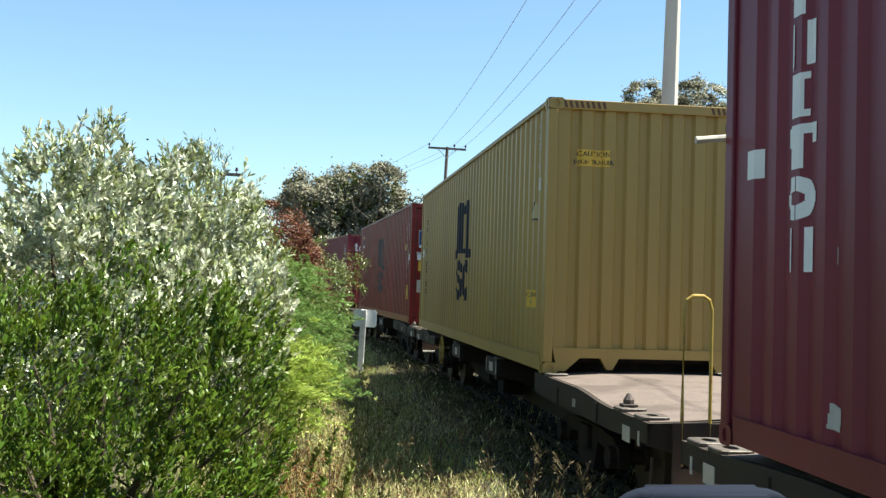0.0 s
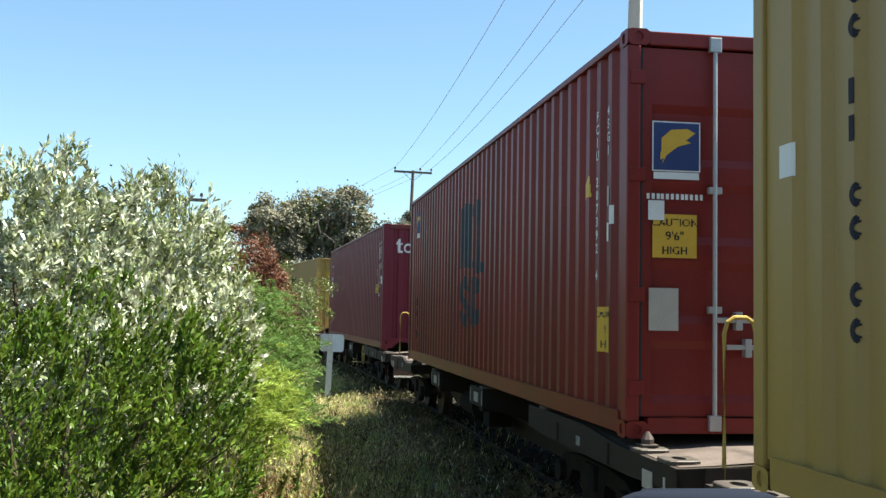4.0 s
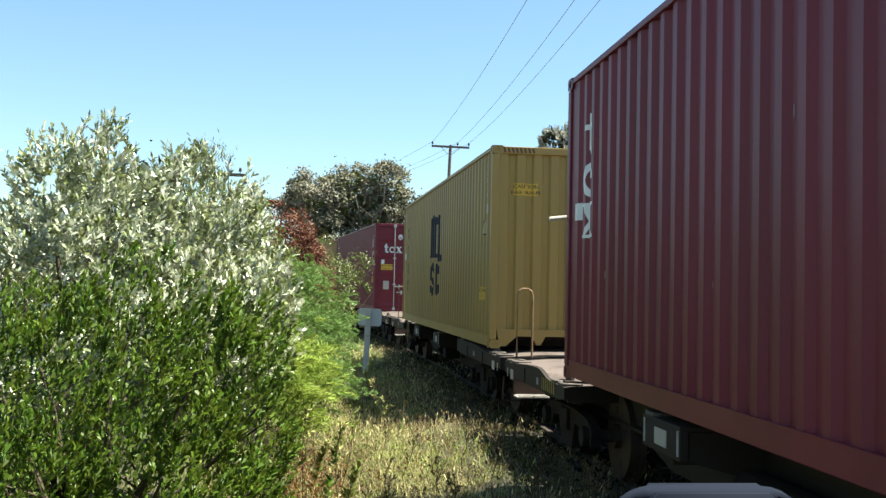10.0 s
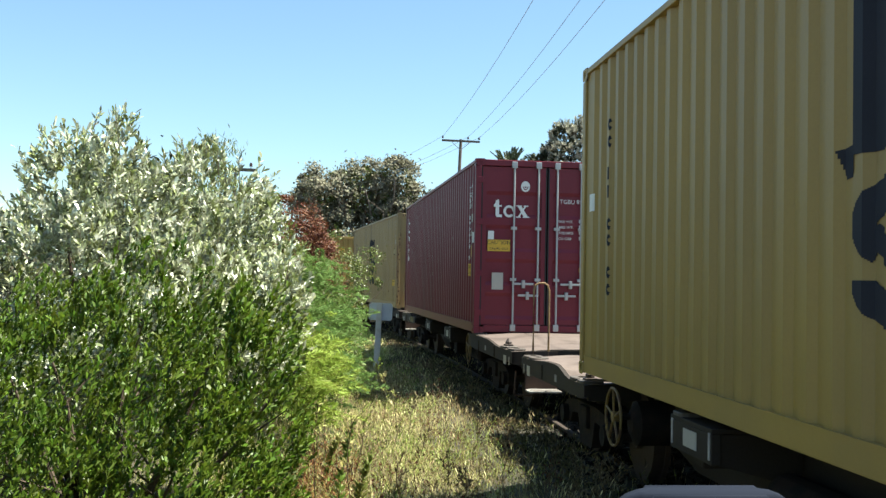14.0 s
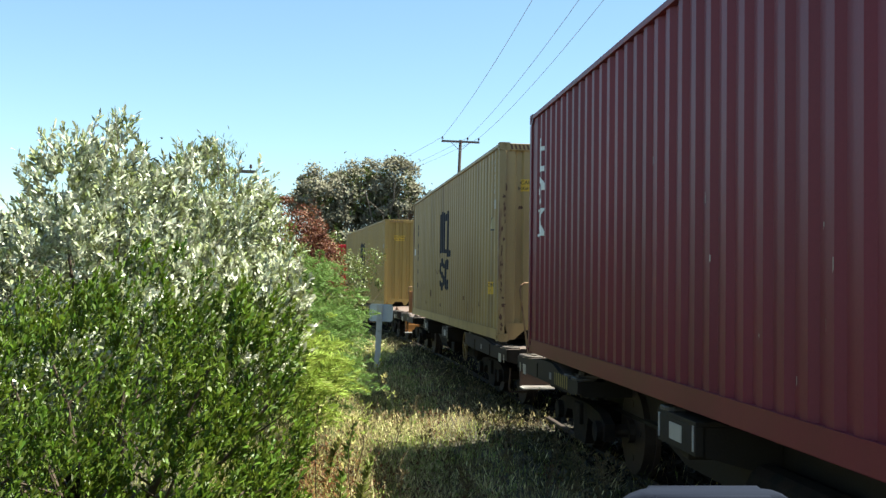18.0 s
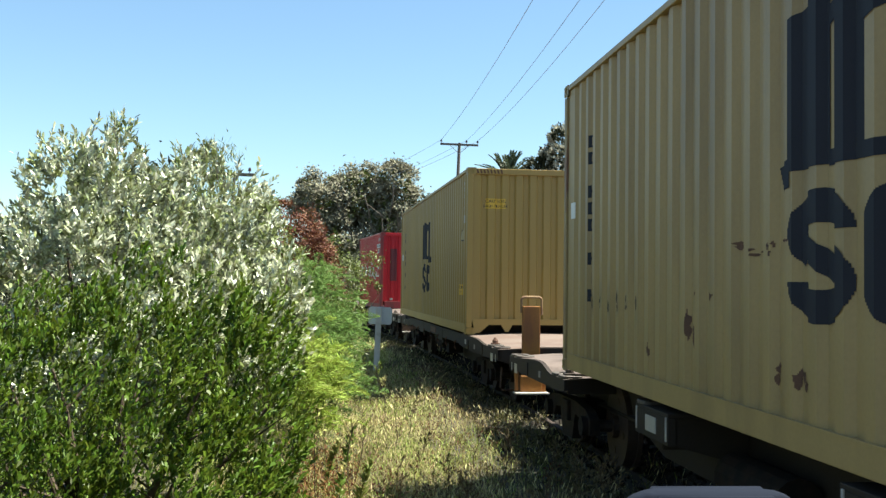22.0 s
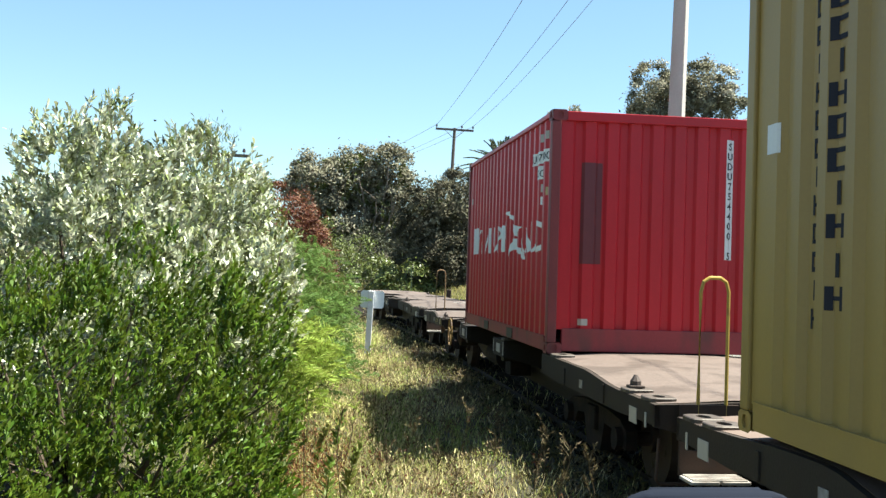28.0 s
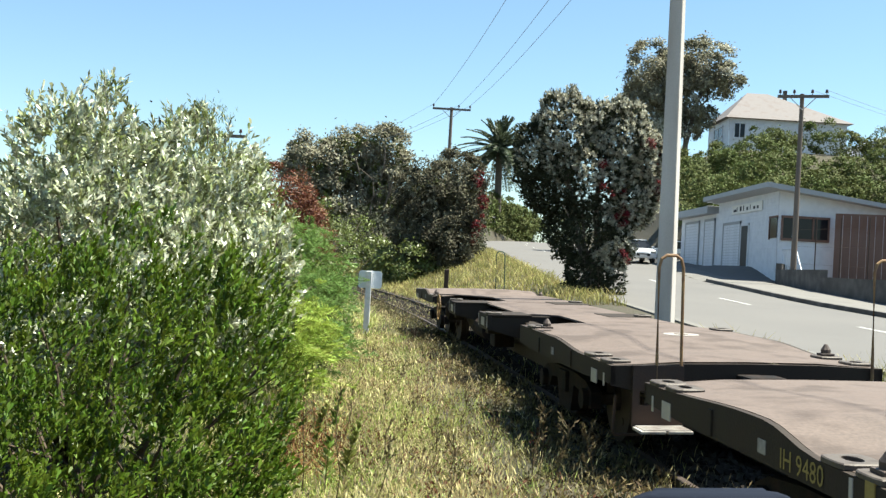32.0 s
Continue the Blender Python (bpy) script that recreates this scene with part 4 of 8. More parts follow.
def maroon(label, paint, number="", end_word=False, door=False, lettered="short"):
    c = container(label, paint, door_end=door)
    prof, pl = side_paint(12.192)
    if lettered == "short":
        at = (11.32, 2.07) if end_word else (11.50, 2.15)
        marks("name_block", stacked_blocks(), *at, prof, pl, WHITE_MARK, c, "white block mark", cell=0.01)
    else:
        marks("name_block", upright_marks(0.258, 0.29, 0.222), 11.17, 2.27, prof, pl, WHITE_MARK, c, "stout white block mark", cell=0.01)
        painted("paper_label", tri_poly([(-0.045, -0.05), (0.045, -0.06), (0.05, 0.05), (-0.03, 0.07)]), 10.79, 0.30, prof, pl, PALE_DECAL, c, "torn white paper label")
    if not door:
        painted("plate", tri_poly(rect(-0.075, 0.075, -0.08, 0.08)), 11.70, 1.58, prof, pl, WHITE_MARK, c, "small white data plate")
        z = 1.78 if lettered == "long" else 1.55
        part("door_lever", tube(bmesh.new(), [(-HALF + 0.2, 12.20, z + 0.02), (-HALF - 0.03, 12.24, z), (-HALF - 0.16, 12.24, z - 0.015)], 0.022, 8), PALE_DECAL, c, "pale door lever standing out past the corner")
    cu, cv, tu, tv = (0.955, 1.41, 0.95, 1.79) if end_word else (0.63, 1.055, 0.38, 1.36)
    caution(c, pl, prof, cu, cv, 0.37, 0.21, (("CAUTION", 0.085, 0.02), ("2.9m 9'6 HIGH", 0.055, -0.075)))
    painted("warning_triangle", tri_poly([(-0.10, -0.09), (0.05, -0.09), (0.045, 0.15)]), tu, tv, prof, pl, YELLOW_DECAL, c, "yellow warning triangle")
    if number:
        marks("serial_character", column(number, 0.112, 0.875), 0.595, 2.40, prof, pl, WHITE_MARK, c)
    marks("type_code", column("45G1", 0.11, 1.0), 0.34, 2.44, prof, pl, WHITE_MARK, c)
    painted("plate", tri_poly(rect(-0.045, 0.045, -0.07, 0.07)), 0.34, 1.93, prof, pl, PALE_DECAL, c, "small pale data plate")
    painted("plate", tri_poly(rect(-0.04, 0.04, -0.045, 0.045)), 0.35, 1.67, prof, pl, PALE_DECAL, c, "small pale data plate")
    painted("plate", tri_poly(rect(-0.025, 0.025, -0.09, 0.09)), 0.28, 1.60, prof, pl, WHITE_MARK, c, "narrow white label")
    rnd = random.Random(len(label))
    for k in range(12):
        u, v = rnd.uniform(1, 11), rnd.uniform(0.3, 2.2)
        painted("scratch", tri_poly([(0, 0), (0.010, 0.02), (0.006, rnd.uniform(0.03, 0.10))]), u, v, prof, pl, PALE_DECAL, c, "pale scratch in the paint", 0.003)
    if end_word:
        ep, el = end_paint()
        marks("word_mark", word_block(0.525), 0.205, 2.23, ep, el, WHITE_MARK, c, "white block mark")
        marks("serial_character", column(number, 0.105, 0.98), 1.80, 2.42, ep, el, WHITE_MARK, c)
        caution(c, el, ep, 1.63, 0.50, 0.33, 0.19, (("CAUTION", 0.07, 0.02), ("2.9m 9'6 HIGH", 0.04, -0.065)))
    if door:
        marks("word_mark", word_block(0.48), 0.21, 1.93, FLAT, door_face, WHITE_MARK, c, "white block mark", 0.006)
        painted("round_badge", tri_poly(arc_band(0, 0, 0.075, 0.09, 0.03, 0, 358, 20), arc_band(0, 0, 0.035, 0.045, 0.016, 0, 358, 12)), 0.74, 2.45, FLAT, door_face, WHITE_MARK, c, "white round badge", 0.006)
        caution(c, door_face, FLAT, 0.305, 1.46, 0.38, 0.19, (("CAUTION", 0.088, 0.02), ("2.9m 9'6 HIGH", 0.05, -0.07)))
        painted("data_plate", tri_poly(rect(-0.095, 0.095, -0.14, 0.14)), 0.29, 0.87, FLAT, door_face, PALE_DECAL, c, "grey metal data plate", 0.006)
        painted("paper_label", tri_poly(rect(-0.05, 0.05, -0.07, 0.07)), 0.17, 1.63, FLAT, door_face, WHITE_MARK, c, "white paper label", 0.008)
        marks("serial_character", glyphs("TGBU 890434", 0.10), 1.62, 2.18, FLAT, door_face, WHITE_MARK, c, "white serial character", 0.006, mirror=1)
        marks("type_character", glyphs("45G1", 0.10), 1.82, 2.02, FLAT, door_face, WHITE_MARK, c, "", 0.006, mirror=1)
        for k, txt in enumerate(("MAX WT.", "TARE WT.", "PAYLOAD", "CU CAP")):
            marks("weight_character", glyphs(txt, 0.065), 1.42, 1.86 - 0.095 * k, FLAT, door_face, WHITE_MARK, c, "", 0.006, mirror=1)
            painted("number_line", bars_row([0.03] * 5, [0.06] * 5, 0.012), 1.66, 1.86 - 0.095 * k, FLAT, door_face, WHITE_MARK, c, "white line of small characters", 0.006, mirror=1)
        painted("small_decal", tri_poly(rect(-0.05, 0.05, -0.035, 0.035)), 1.72, 1.08, FLAT, door_face, YELLOW_DECAL, c, "", 0.006)
    return c


def brown_red(label):
    c = container(label, PAINT_BROWN_RED, door_end=True)
    prof, pl = side_paint(12.192)
    marks("faded_logo", block_logo(), 6.08, 1.32, prof, pl, FADED_MARK, c, "faded ghost of a dark blue block logo", cell=0.012)
    caution(c, pl, prof, 0.47, 0.745, 0.29, 0.34, (("CAUTION", 0.07, 0.09), ("9'6\"", 0.09, -0.03), ("HIGH", 0.08, -0.14)))
    painted("warning_triangle", tri_poly([(-0.12, -0.08), (0.12, -0.08), (0.10, 0.10)]), 0.96, 1.87, prof, pl, YELLOW_DECAL, c, "yellow warning triangle")
    marks("serial_character", column("FCIU 207392 4", 0.105, 0.98), 0.64, 2.36, prof, pl, WHITE_MARK, c)
    marks("type_code", column("45G1", 0.10, 1.0), 0.37, 2.36, prof, pl, WHITE_MARK, c)
    painted("plate", tri_poly(rect(-0.04, 0.04, -0.075, 0.075)), 0.39, 1.745, prof, pl, PALE_DECAL, c, "small pale data plate")
    painted("plate", tri_poly(rect(-0.04, 0.04, -0.07, 0.07)), 0.39, 1.475, prof, pl, WHITE_MARK, c, "small white data plate")
    painted("plate", tri_poly(rect(-0.03, 0.03, -0.07, 0.07)), 0.31, 1.60, prof, pl, WHITE_MARK, c, "narrow white label")
    painted("end_badge", tri_poly(rect(-0.16, 0.16, -0.16, 0.20)), 11.20, 2.42, prof, pl, BADGE_BLUE, c, "small blue badge with a yellow wave and a white foot")
    painted("badge_foot", tri_poly(rect(-0.16, 0.16, -0.25, -0.17)), 11.20, 2.42, prof, pl, WHITE_MARK, c, "", 0.006)
    painted("badge_wave", tri_poly([(-0.12, -0.10), (-0.08, 0.02), (0.0, 0.07), (0.14, 0.10), (0.08, 0.13), (-0.04, 0.12), (-0.11, 0.06)]), 11.20, 2.42, prof, pl, YELLOW_DECAL, c, "", 0.008)
    marks("name_bar", bars_column(4, 0.09, 0.11, 0.075), 11.10, 0.98, prof, pl, BLUE_MARK, c, "dark upright lettering bar")
    painted("badge_plate", tri_poly(rect(-0.17, 0.17, -0.17, 0.17)), 0.27, 2.06, FLAT, door_face, BADGE_BLUE, c, "blue square badge with a yellow leaf-like wave", 0.006)
    painted("badge_rim", tri_poly(rect(-0.18, 0.18, -0.18, 0.18)), 0.27, 2.06, FLAT, door_face, WHITE_MARK, c, "", 0.004)
    painted("badge_wave", tri_poly([(-0.12, -0.10), (-0.08, 0.02), (0.0, 0.07), (0.14, 0.10), (0.08, 0.13), (-0.04, 0.12), (-0.11, 0.06)],
                                   [(-0.11, -0.13), (-0.05, -0.02), (0.11, 0.03), (0.07, 0.045), (-0.07, 0.0)]), 0.27, 2.06, FLAT, door_face, YELLOW_DECAL, c, "", 0.009)
    painted("badge_foot", tri_poly(rect(-0.17, 0.17, -0.235, -0.185)), 0.27, 2.06, FLAT, door_face, WHITE_MARK, c, "white strip under the badge", 0.006)
    painted("number_line", bars_row([0.022] * 12, [0.04] * 12, 0.014), 0.05, 1.68, FLAT, door_face, WHITE_MARK, c, "white line of small characters", 0.006)
    caution(c, door_face, FLAT, 0.26, 1.42, 0.33, 0.31, (("CAUTION", 0.078, 0.07), ("9'6\"", 0.09, -0.03), ("HIGH", 0.08, -0.13)))
    painted("paper_label", tri_poly(rect(-0.06, 0.06, -0.07, 0.07)), 0.12, 1.60, FLAT, door_face, WHITE_MARK, c, "white paper label", 0.011)
    painted("data_plate", tri_poly(rect(-0.11, 0.11, -0.15, 0.15)), 0.18, 0.90, FLAT, door_face, PALE_DECAL, c, "grey metal data plate", 0.006)
    return c


def short_red():
    c = container("bright red twenty-foot steel container with white logo and scuffed posts", PAINT_RED, 6.058, 2.591, roof=PAINT_RED, post=DARK_POST, rail=RED_GRIME)
    prof, pl = side_paint(6.058)
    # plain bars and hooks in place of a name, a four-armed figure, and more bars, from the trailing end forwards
    lean = lambda x, w, d, h=0.36: [(x, 0), (x + w, 0), (x + w + d, h), (x + d, h)]
    half = lambda x, y, r, k, w=0.06: arc_band(x, y, r, k, w, -90, 90, 10)
    groups = [(rect(0, 0.10, 0, 0.40), rect(0.25, 0.34, 0, 0.40)), (lean(0.44, 0.03, 0.14), lean(0.74, 0.10, -0.14)), (rect(0.95, 0.98, 0, 0.36), lean(1.10, 0.03, 0.10), rect(1.22, 0.31 + 1.0, 0, 0.36)),
              (rect(1.40, 1.49, 0, 0.36), half(1.49, 0.27, 0.12, 0.09, 0.05), half(1.49, 0.10, 0.14, 0.10, 0.05)), (rect(1.72, 1.80, 0.10, 0.36), arc_band(1.88, 0.12, 0.16, 0.12, 0.05, 180, 360, 10), rect(2.01, 2.04, 0.10, 0.36)),
              (rect(2.12, 2.20, 0, 0.36), half(2.20, 0.26, 0.12, 0.10, 0.05)), (arc_band(2.52, 0.18, 0.18, 0.18, 0.065, 60, 300, 14), rect(2.56, 2.62, 0.02, 0.17))]
    marks("name_bar", [tri_poly(g) for pieces in groups for g in pieces], 5.33, 1.11, prof, pl, WHITE_MARK, c, "white mark of a painted name", cell=0.012)
    upper = [(-0.61, 0.32), (-0.43, 0.34), (-0.12, 0.26), (-0.09, 0.17), (0.17, 0.12), (0.41, 0.11), (0.19, -0.02), (0.07, 0.01), (-0.07, 0.12), (-0.17, 0.22)]
    lower = [(-0.12, -0.03), (0.13, -0.03), (0.19, -0.11), (0.66, -0.21), (0.67, -0.30), (0.15, -0.17), (-0.16, -0.17), (-0.42, -0.33), (-0.39, -0.25)]
    left = [(-0.66, 0.32), (-0.61, 0.32), (-0.57, 0.20), (-0.50, -0.02), (-0.52, -0.02), (-0.60, 0.20)]
    right = [(0.41, 0.11), (0.45, 0.08), (0.67, -0.20), (0.63, -0.21)]
    painted("star_logo", tri_poly(upper, lower, left, right), 2.05, 1.30, prof, pl, WHITE_MARK, c, "white four-armed figure logo", cell=0.01)
    groups = [([(0.02, 0.30), (0.10, 0.37), (0.36, 0.07), (0.26, 0.0)], rect(0.02, 0.10, 0.0, 0.06)), (rect(0.40, 0.47, 0.08, 0.36), arc_band(0.51, 0.11, 0.11, 0.11, 0.04, 180, 360, 8), rect(0.59, 0.62, 0.08, 0.36)), (rect(0.66, 0.75, 0, 0.36), half(0.75, 0.18, 0.24, 0.18))]
    marks("name_bar", [tri_poly(g) for pieces in groups for g in pieces], 1.40, 1.08, prof, pl, WHITE_MARK, c, "white mark of a painted name", cell=0.012)
    strip = painted("number_strip", tri_poly(rect(-0.42, 0.42, -0.025, 0.115)), 0.60, 2.10, prof, pl, WHITE_MARK, c, "white strip behind dark serial number")
    marks("serial_character", glyphs("SUDU 754400", 0.125), 0.60, 2.10, prof, pl, BLACK_MARK, strip, "", 0.007)
    patch = painted("number_patch", tri_poly(rect(-0.13, 0.13, -0.02, 0.13)), 0.57, 1.92, prof, pl, WHITE_MARK, c, "white block behind dark type code")
    marks("type_character", glyphs("22G1", 0.12), 0.57, 1.925, prof, pl, BLACK_MARK, patch, "", 0.007)
    for u, v, m in ((0.53, 1.80, PALE_DECAL), (0.53, 1.66, WHITE_MARK), (0.26, 1.75, DUN_DECAL), (0.55, 2.36, PALE_DECAL), (0.29, 2.37, PALE_DECAL), (5.6, 1.95, PALE_DECAL)):
        painted("small_plate", tri_poly(rect(-0.03, 0.03, -0.045, 0.045)), u, v, prof, pl, m, c, "small data plate")
    ep, el = end_paint()
    painted("touch_up_patch", tri_poly(rect(-0.115, 0.115, -0.54, 0.54)), 0.355, 1.50, ep, el, BROWN_RED_PATCH, c, "dark maroon patch of newer paint")
    painted("number_strip", tri_poly(rect(-0.045, 0.045, -0.65, 0.65)), 1.88, 1.70, ep, el, WHITE_MARK, c, "white upright strip of serial number")
    marks("serial_character", column("SUDU754400 5", 0.11, 0.98), 1.88, 2.24, ep, el, BLACK_MARK, c, "", 0.007)
    painted("small_label", tri_poly(rect(-0.05, 0.05, -0.035, 0.035)), 0.29, 0.34, ep, el, PALE_DECAL, c)
    return c


BROWN_RED_PATCH = mat("dark_patch_paint", (0.13, 0.022, 0.026), 0.5, spread=0.15, bump=0.05)


# ---- flat wagons ----
LONG = 16.2
GAP = 0.8


def flat_wagon(number="", brake_at=3.85, rusty_deck=False, post=False, yellow_rail=True, tail=False, rail_x=-0.80, rail_lean=0.0, worn_number=False):
    """y = 0 is its middle; it runs from -LONG/2, the leading end, to LONG/2."""
    w = thing("flat_wagon", "skeletal container flat wagon with %s end decks and dark underframe" % ("rust-red" if rusty_deck else "weathered grey"), "wagon", "wagons of the train")
    deck = DECK_RUSTY if rusty_deck else DECK_PLATE
    e = LONG / 2
    rail_paint = YELLOW_RAIL if yellow_rail else RUSTY_RAIL

    def drop(end, y):
        """The platforms rise from their outer ends; the rear one steps down again towards the middle."""
        return float(-0.02 + 0.06 * step(1.0, 2.1, y) if end < 0 else -0.03 + 0.07 * step(0.2, 2.0, y) - 0.09 * step(2.1, 2.75, y))
    for end in (-1, 1):
        span = 3.75 if end < 0 else 3.36
        # end platform: plate with a raised hump over the bogie, between two side sills
        bm = bmesh.new()
        rows = []
        for k in range(25):
            y = 0.05 + (span - 0.05) * k / 24
            row = []
            for i, x in enumerate((-1.16, -0.95, -0.62, 0.0, 0.62, 0.95, 1.16)):
                hump = (0.0, 0.008, 0.03, 0.036, 0.03, 0.008, 0.0)[i]
                row.append(bm.verts.new((x, end * (e - y), 0.945 + hump + drop(end, y))))
            rows.append(row)
        for a, b in zip(rows, rows[1:]):
            for k in range(6):
                bm.faces.new((a[k], a[k + 1], b[k + 1], b[k]))
        part("deck_plate", bm, deck, w)
        for sx in (-1, 1):
            tops = (0, 0.5, 1.0, 1.25, 1.5, 1.75, 2.0, 2.1, 2.25, 2.4, 2.55, 2.75, span + 0.05)
            out = [(y, 0.942 + drop(end, y)) for y in tops] + [(span + 0.05, 0.78), (3.2, 0.755), (0.9, 0.745), (0, 0.77)]
            bm = prism(bmesh.new(), [(0, end * (e - y), z) for y, z in out], (sx * 1.16, 0, 0), (sx * 1.20, 0, 0))
            sill = part("side_sill", bm, WAGON_GREY, w)
            if sx < 0:
                part("sill_plate", boxes((-1.206, -1.198, end * (e - 0.60), end * (e - 0.42), 0.72, 0.84)), PALE_DECAL, sill, "pale blank data plate")
                part("sill_plate", boxes((-1.206, -1.198, end * (e - 0.22), end * (e - 0.19), 0.73, 0.84)), PALE_DECAL, sill, "narrow pale stripe")
                part("sill_plate", boxes((-1.206, -1.198, end * (e - 2.16), end * (e - 2.06), 0.80, 0.875)), SPOT_PAINT, sill)
            for y in (1.35,) if end > 0 else (1.35, 2.75):
                part("gusset", boxes((sx * 1.2, sx * 1.214, end * (e - y - 0.03), end * (e - y + 0.03), 0.76, 0.92), bevel=0.004), WAGON_GREY, sill)
            for y in (0.25, 0.78, 3.3) if end < 0 else (0.2, 0.56, 2.87, 3.2):
                lock_pad(w, sx * 1.09, end * (e - y), 0.946 + drop(end, y), 0.13)
            y = (2.85 if tail and sx < 0 else 0.80) if end < 0 else 3.2
            z = 0.974 + drop(end, y)
            bm = boxes((sx * 1.155, sx * 1.035, end * (e - y - 0.06), end * (e - y + 0.06), z, z + 0.022), bevel=0.006)
            cyl(bm, (sx * 1.095, end * (e - y), z + 0.022), (sx * 1.095, end * (e - y), z + 0.055), 0.046, 8)
            cyl(bm, (sx * 1.095, end * (e - y), z + 0.055), (sx * 1.095, end * (e - y), z + 0.105), 0.046, 8, 0.014)
            part("twist_lock", bm, RUST if rusty_deck else LOCK_STEEL, w, "squat pointed steel container lock")
            if (end < 0 and not (post and sx < 0)) or (tail and end > 0 and sx > 0):
                x, yr = (rail_x if sx < 0 else 1.08 if not tail else 1.20 if end < 0 else 0.82), end * (e + 0.02)
                b = rail_lean if sx < 0 else 0.0
                bm = tube(bmesh.new(), [(x - 0.105, yr, 0.62), (x - 0.105, yr, 1.0), (x - 0.105 + b, yr, 1.75), (x - 0.085 + b, yr, 1.82), (x - 0.04 + b, yr, 1.85), (x + 0.04 + b, yr, 1.85),
                                        (x + 0.085 + b, yr, 1.82), (x + 0.105 + b, yr, 1.75), (x + 0.105, yr, 1.0), (x + 0.105, yr, 0.62)], 0.014, 8)
                part("grab_rail", bm, rail_paint if end < 0 else GREEN_RAIL, w, "tall looped tube grab rail")
            if sx < 0 and end < 0 and not post:
                x, yr = -0.80, -e - 0.16
                bm = boxes((x - 0.22, x - 0.01, yr - 0.12, yr + 0.12, 0.40, 0.425), (x + 0.01, x + 0.22, yr - 0.12, yr + 0.12, 0.40, 0.425), bevel=0.006)
                for k in range(5):
                    box(bm, x - 0.20, x + 0.20, yr - 0.11 + 0.05 * k, yr - 0.09 + 0.05 * k, 0.425, 0.435)
                st = part("step", bm, STEP_WHITE, w, "white-painted checkered foot step")
                part("end_panel", boxes((x - 0.22, x - 0.16, -e - 0.035, -e - 0.005, 0.42, 0.93), (x + 0.16, x + 0.22, -e - 0.035, -e - 0.005, 0.42, 0.93), (x - 0.16, x + 0.16, -e - 0.033, -e - 0.007, 0.42, 0.60), (x - 0.16, x + 0.16, -e - 0.033, -e - 0.007, 0.72, 0.93)), RUST_BROWN, st, "rust-brown panel with a square hole")
            if sx < 0 and end < 0:
                bm = tube(bmesh.new(), [(-1.12, 0.12 - e, 0.66), (-1.14, 0.12 - e, 0.36), (-1.12, 0.12 - e, 0.33), (-0.90, 0.12 - e, 0.33), (-0.86, 0.12 - e, 0.36), (-0.86, 0.12 - e, 0.62)], 0.014)
                part("stirrup", bm, RUST_BROWN, w, "bent tube stirrup step")
        # headstock with a dipped top edge
        low = drop(end, 0)
        top = [(-1.2, 0.94 + low), (-0.95, 0.948 + low), (-0.62, 0.962 + low), (0, 0.968 + low), (0.62, 0.962 + low), (0.95, 0.948 + low), (1.2, 0.94 + low), (1.2, 0.76), (0.4, 0.58), (-0.4, 0.58), (-1.2, 0.76)]
        part("headstock", prism(bmesh.new(), [(x, 0, z) for x, z in top], (0, end * e, 0), (0, end * (e - 0.05), 0)), WAGON_GREY, w)
        low = drop(end, span)
        inner = [(x, z + low) for x, z in ((-1.15, 0.935), (-0.95, 0.943), (-0.62, 0.965), (0, 0.971), (0.62, 0.965), (0.95, 0.943), (1.15, 0.935))] + [(1.15, 0.74), (-1.15, 0.74)]
        part("transom", prism(bmesh.new(), [(x, 0, z) for x, z in inner], (0, end * (e - span), 0), (0, end * (e - span + 0.06), 0)), WAGON_GREY, w)
        bm = boxes((-0.11, 0.11, end * (e - 0.6), end * (e + 0.22), 0.66, 0.86), bevel=0.02)
        box(bm, -0.16, 0.16, end * (e + 0.18), end * (e + GAP / 2), 0.63, 0.88, bevel=0.03)
        part("coupler", bm, BOGIE_STEEL, w, "heavy steel coupler head")
        hose = [(0.42, end * e, 0.70), (0.42, end * (e + 0.12), 0.62), (0.38, end * (e + 0.24), 0.42), (0.32, end * (e + 0.33), 0.36), (0.26, end * (e + 0.385), 0.42)]
        part("brake_hose", tube(bmesh.new(), hose, 0.02, 6), RUBBER, w)
        bogie(w, end * 5.6)
    # centre spine, beams and the bolsters whose end plates carry pale labels
    for x in (-0.57, 0.57):
        bm = boxes((x - 0.09, x + 0.09, -e + 0.06, e - 0.06, 0.82, 0.85), (x - 0.012, x + 0.012, -e + 0.06, e - 0.06, 0.58, 0.82), (x - 0.09, x + 0.09, -e + 0.06, e - 0.06, 0.55, 0.58))
        part("centre_beam", bm, WAGON_GREY, w)
    # near-black plate added between the beams so the open bays look dark
    part("belly_plate", boxes((-0.55, 0.55, -e + 0.1, e - 0.1, 0.56, 0.575)), BOGIE_STEEL, w)
    # deeper centre sills, unseen, added between the bogies to block sunlit ground beyond
    for x in (-0.57, 0.57):
        out = [(-4.4, 0.56), (-3.3, 0.33), (3.3, 0.33), (4.4, 0.56)]
        part("fish_belly", prism(bmesh.new(), [(0, y, z) for y, z in out], (x - 0.012, 0, 0), (x + 0.012, 0, 0)), WAGON_GREY, w)
    # on the far half the deck runs on past the open bays
    for end, y0, y1 in ((-1, 1.58, e - 3.72), (1, 2.08, e - 3.33)):
        out = [(-0.6, y0), (-0.25, y0 + 0.08), (-0.12, y0 + 0.25), (-0.13, y1 - 1.0), (-0.25, y1 - 0.75), (-0.50, y1 - 0.38), (-0.80, y1 - 0.12), (-1.10, y1), (1.16, y1), (1.16, y0)]
        part("deck_strip", prism(bmesh.new(), [(x, end * y, 0) for x, y in out], (0, 0, 0.925), (0, 0, 0.949)), deck, w)
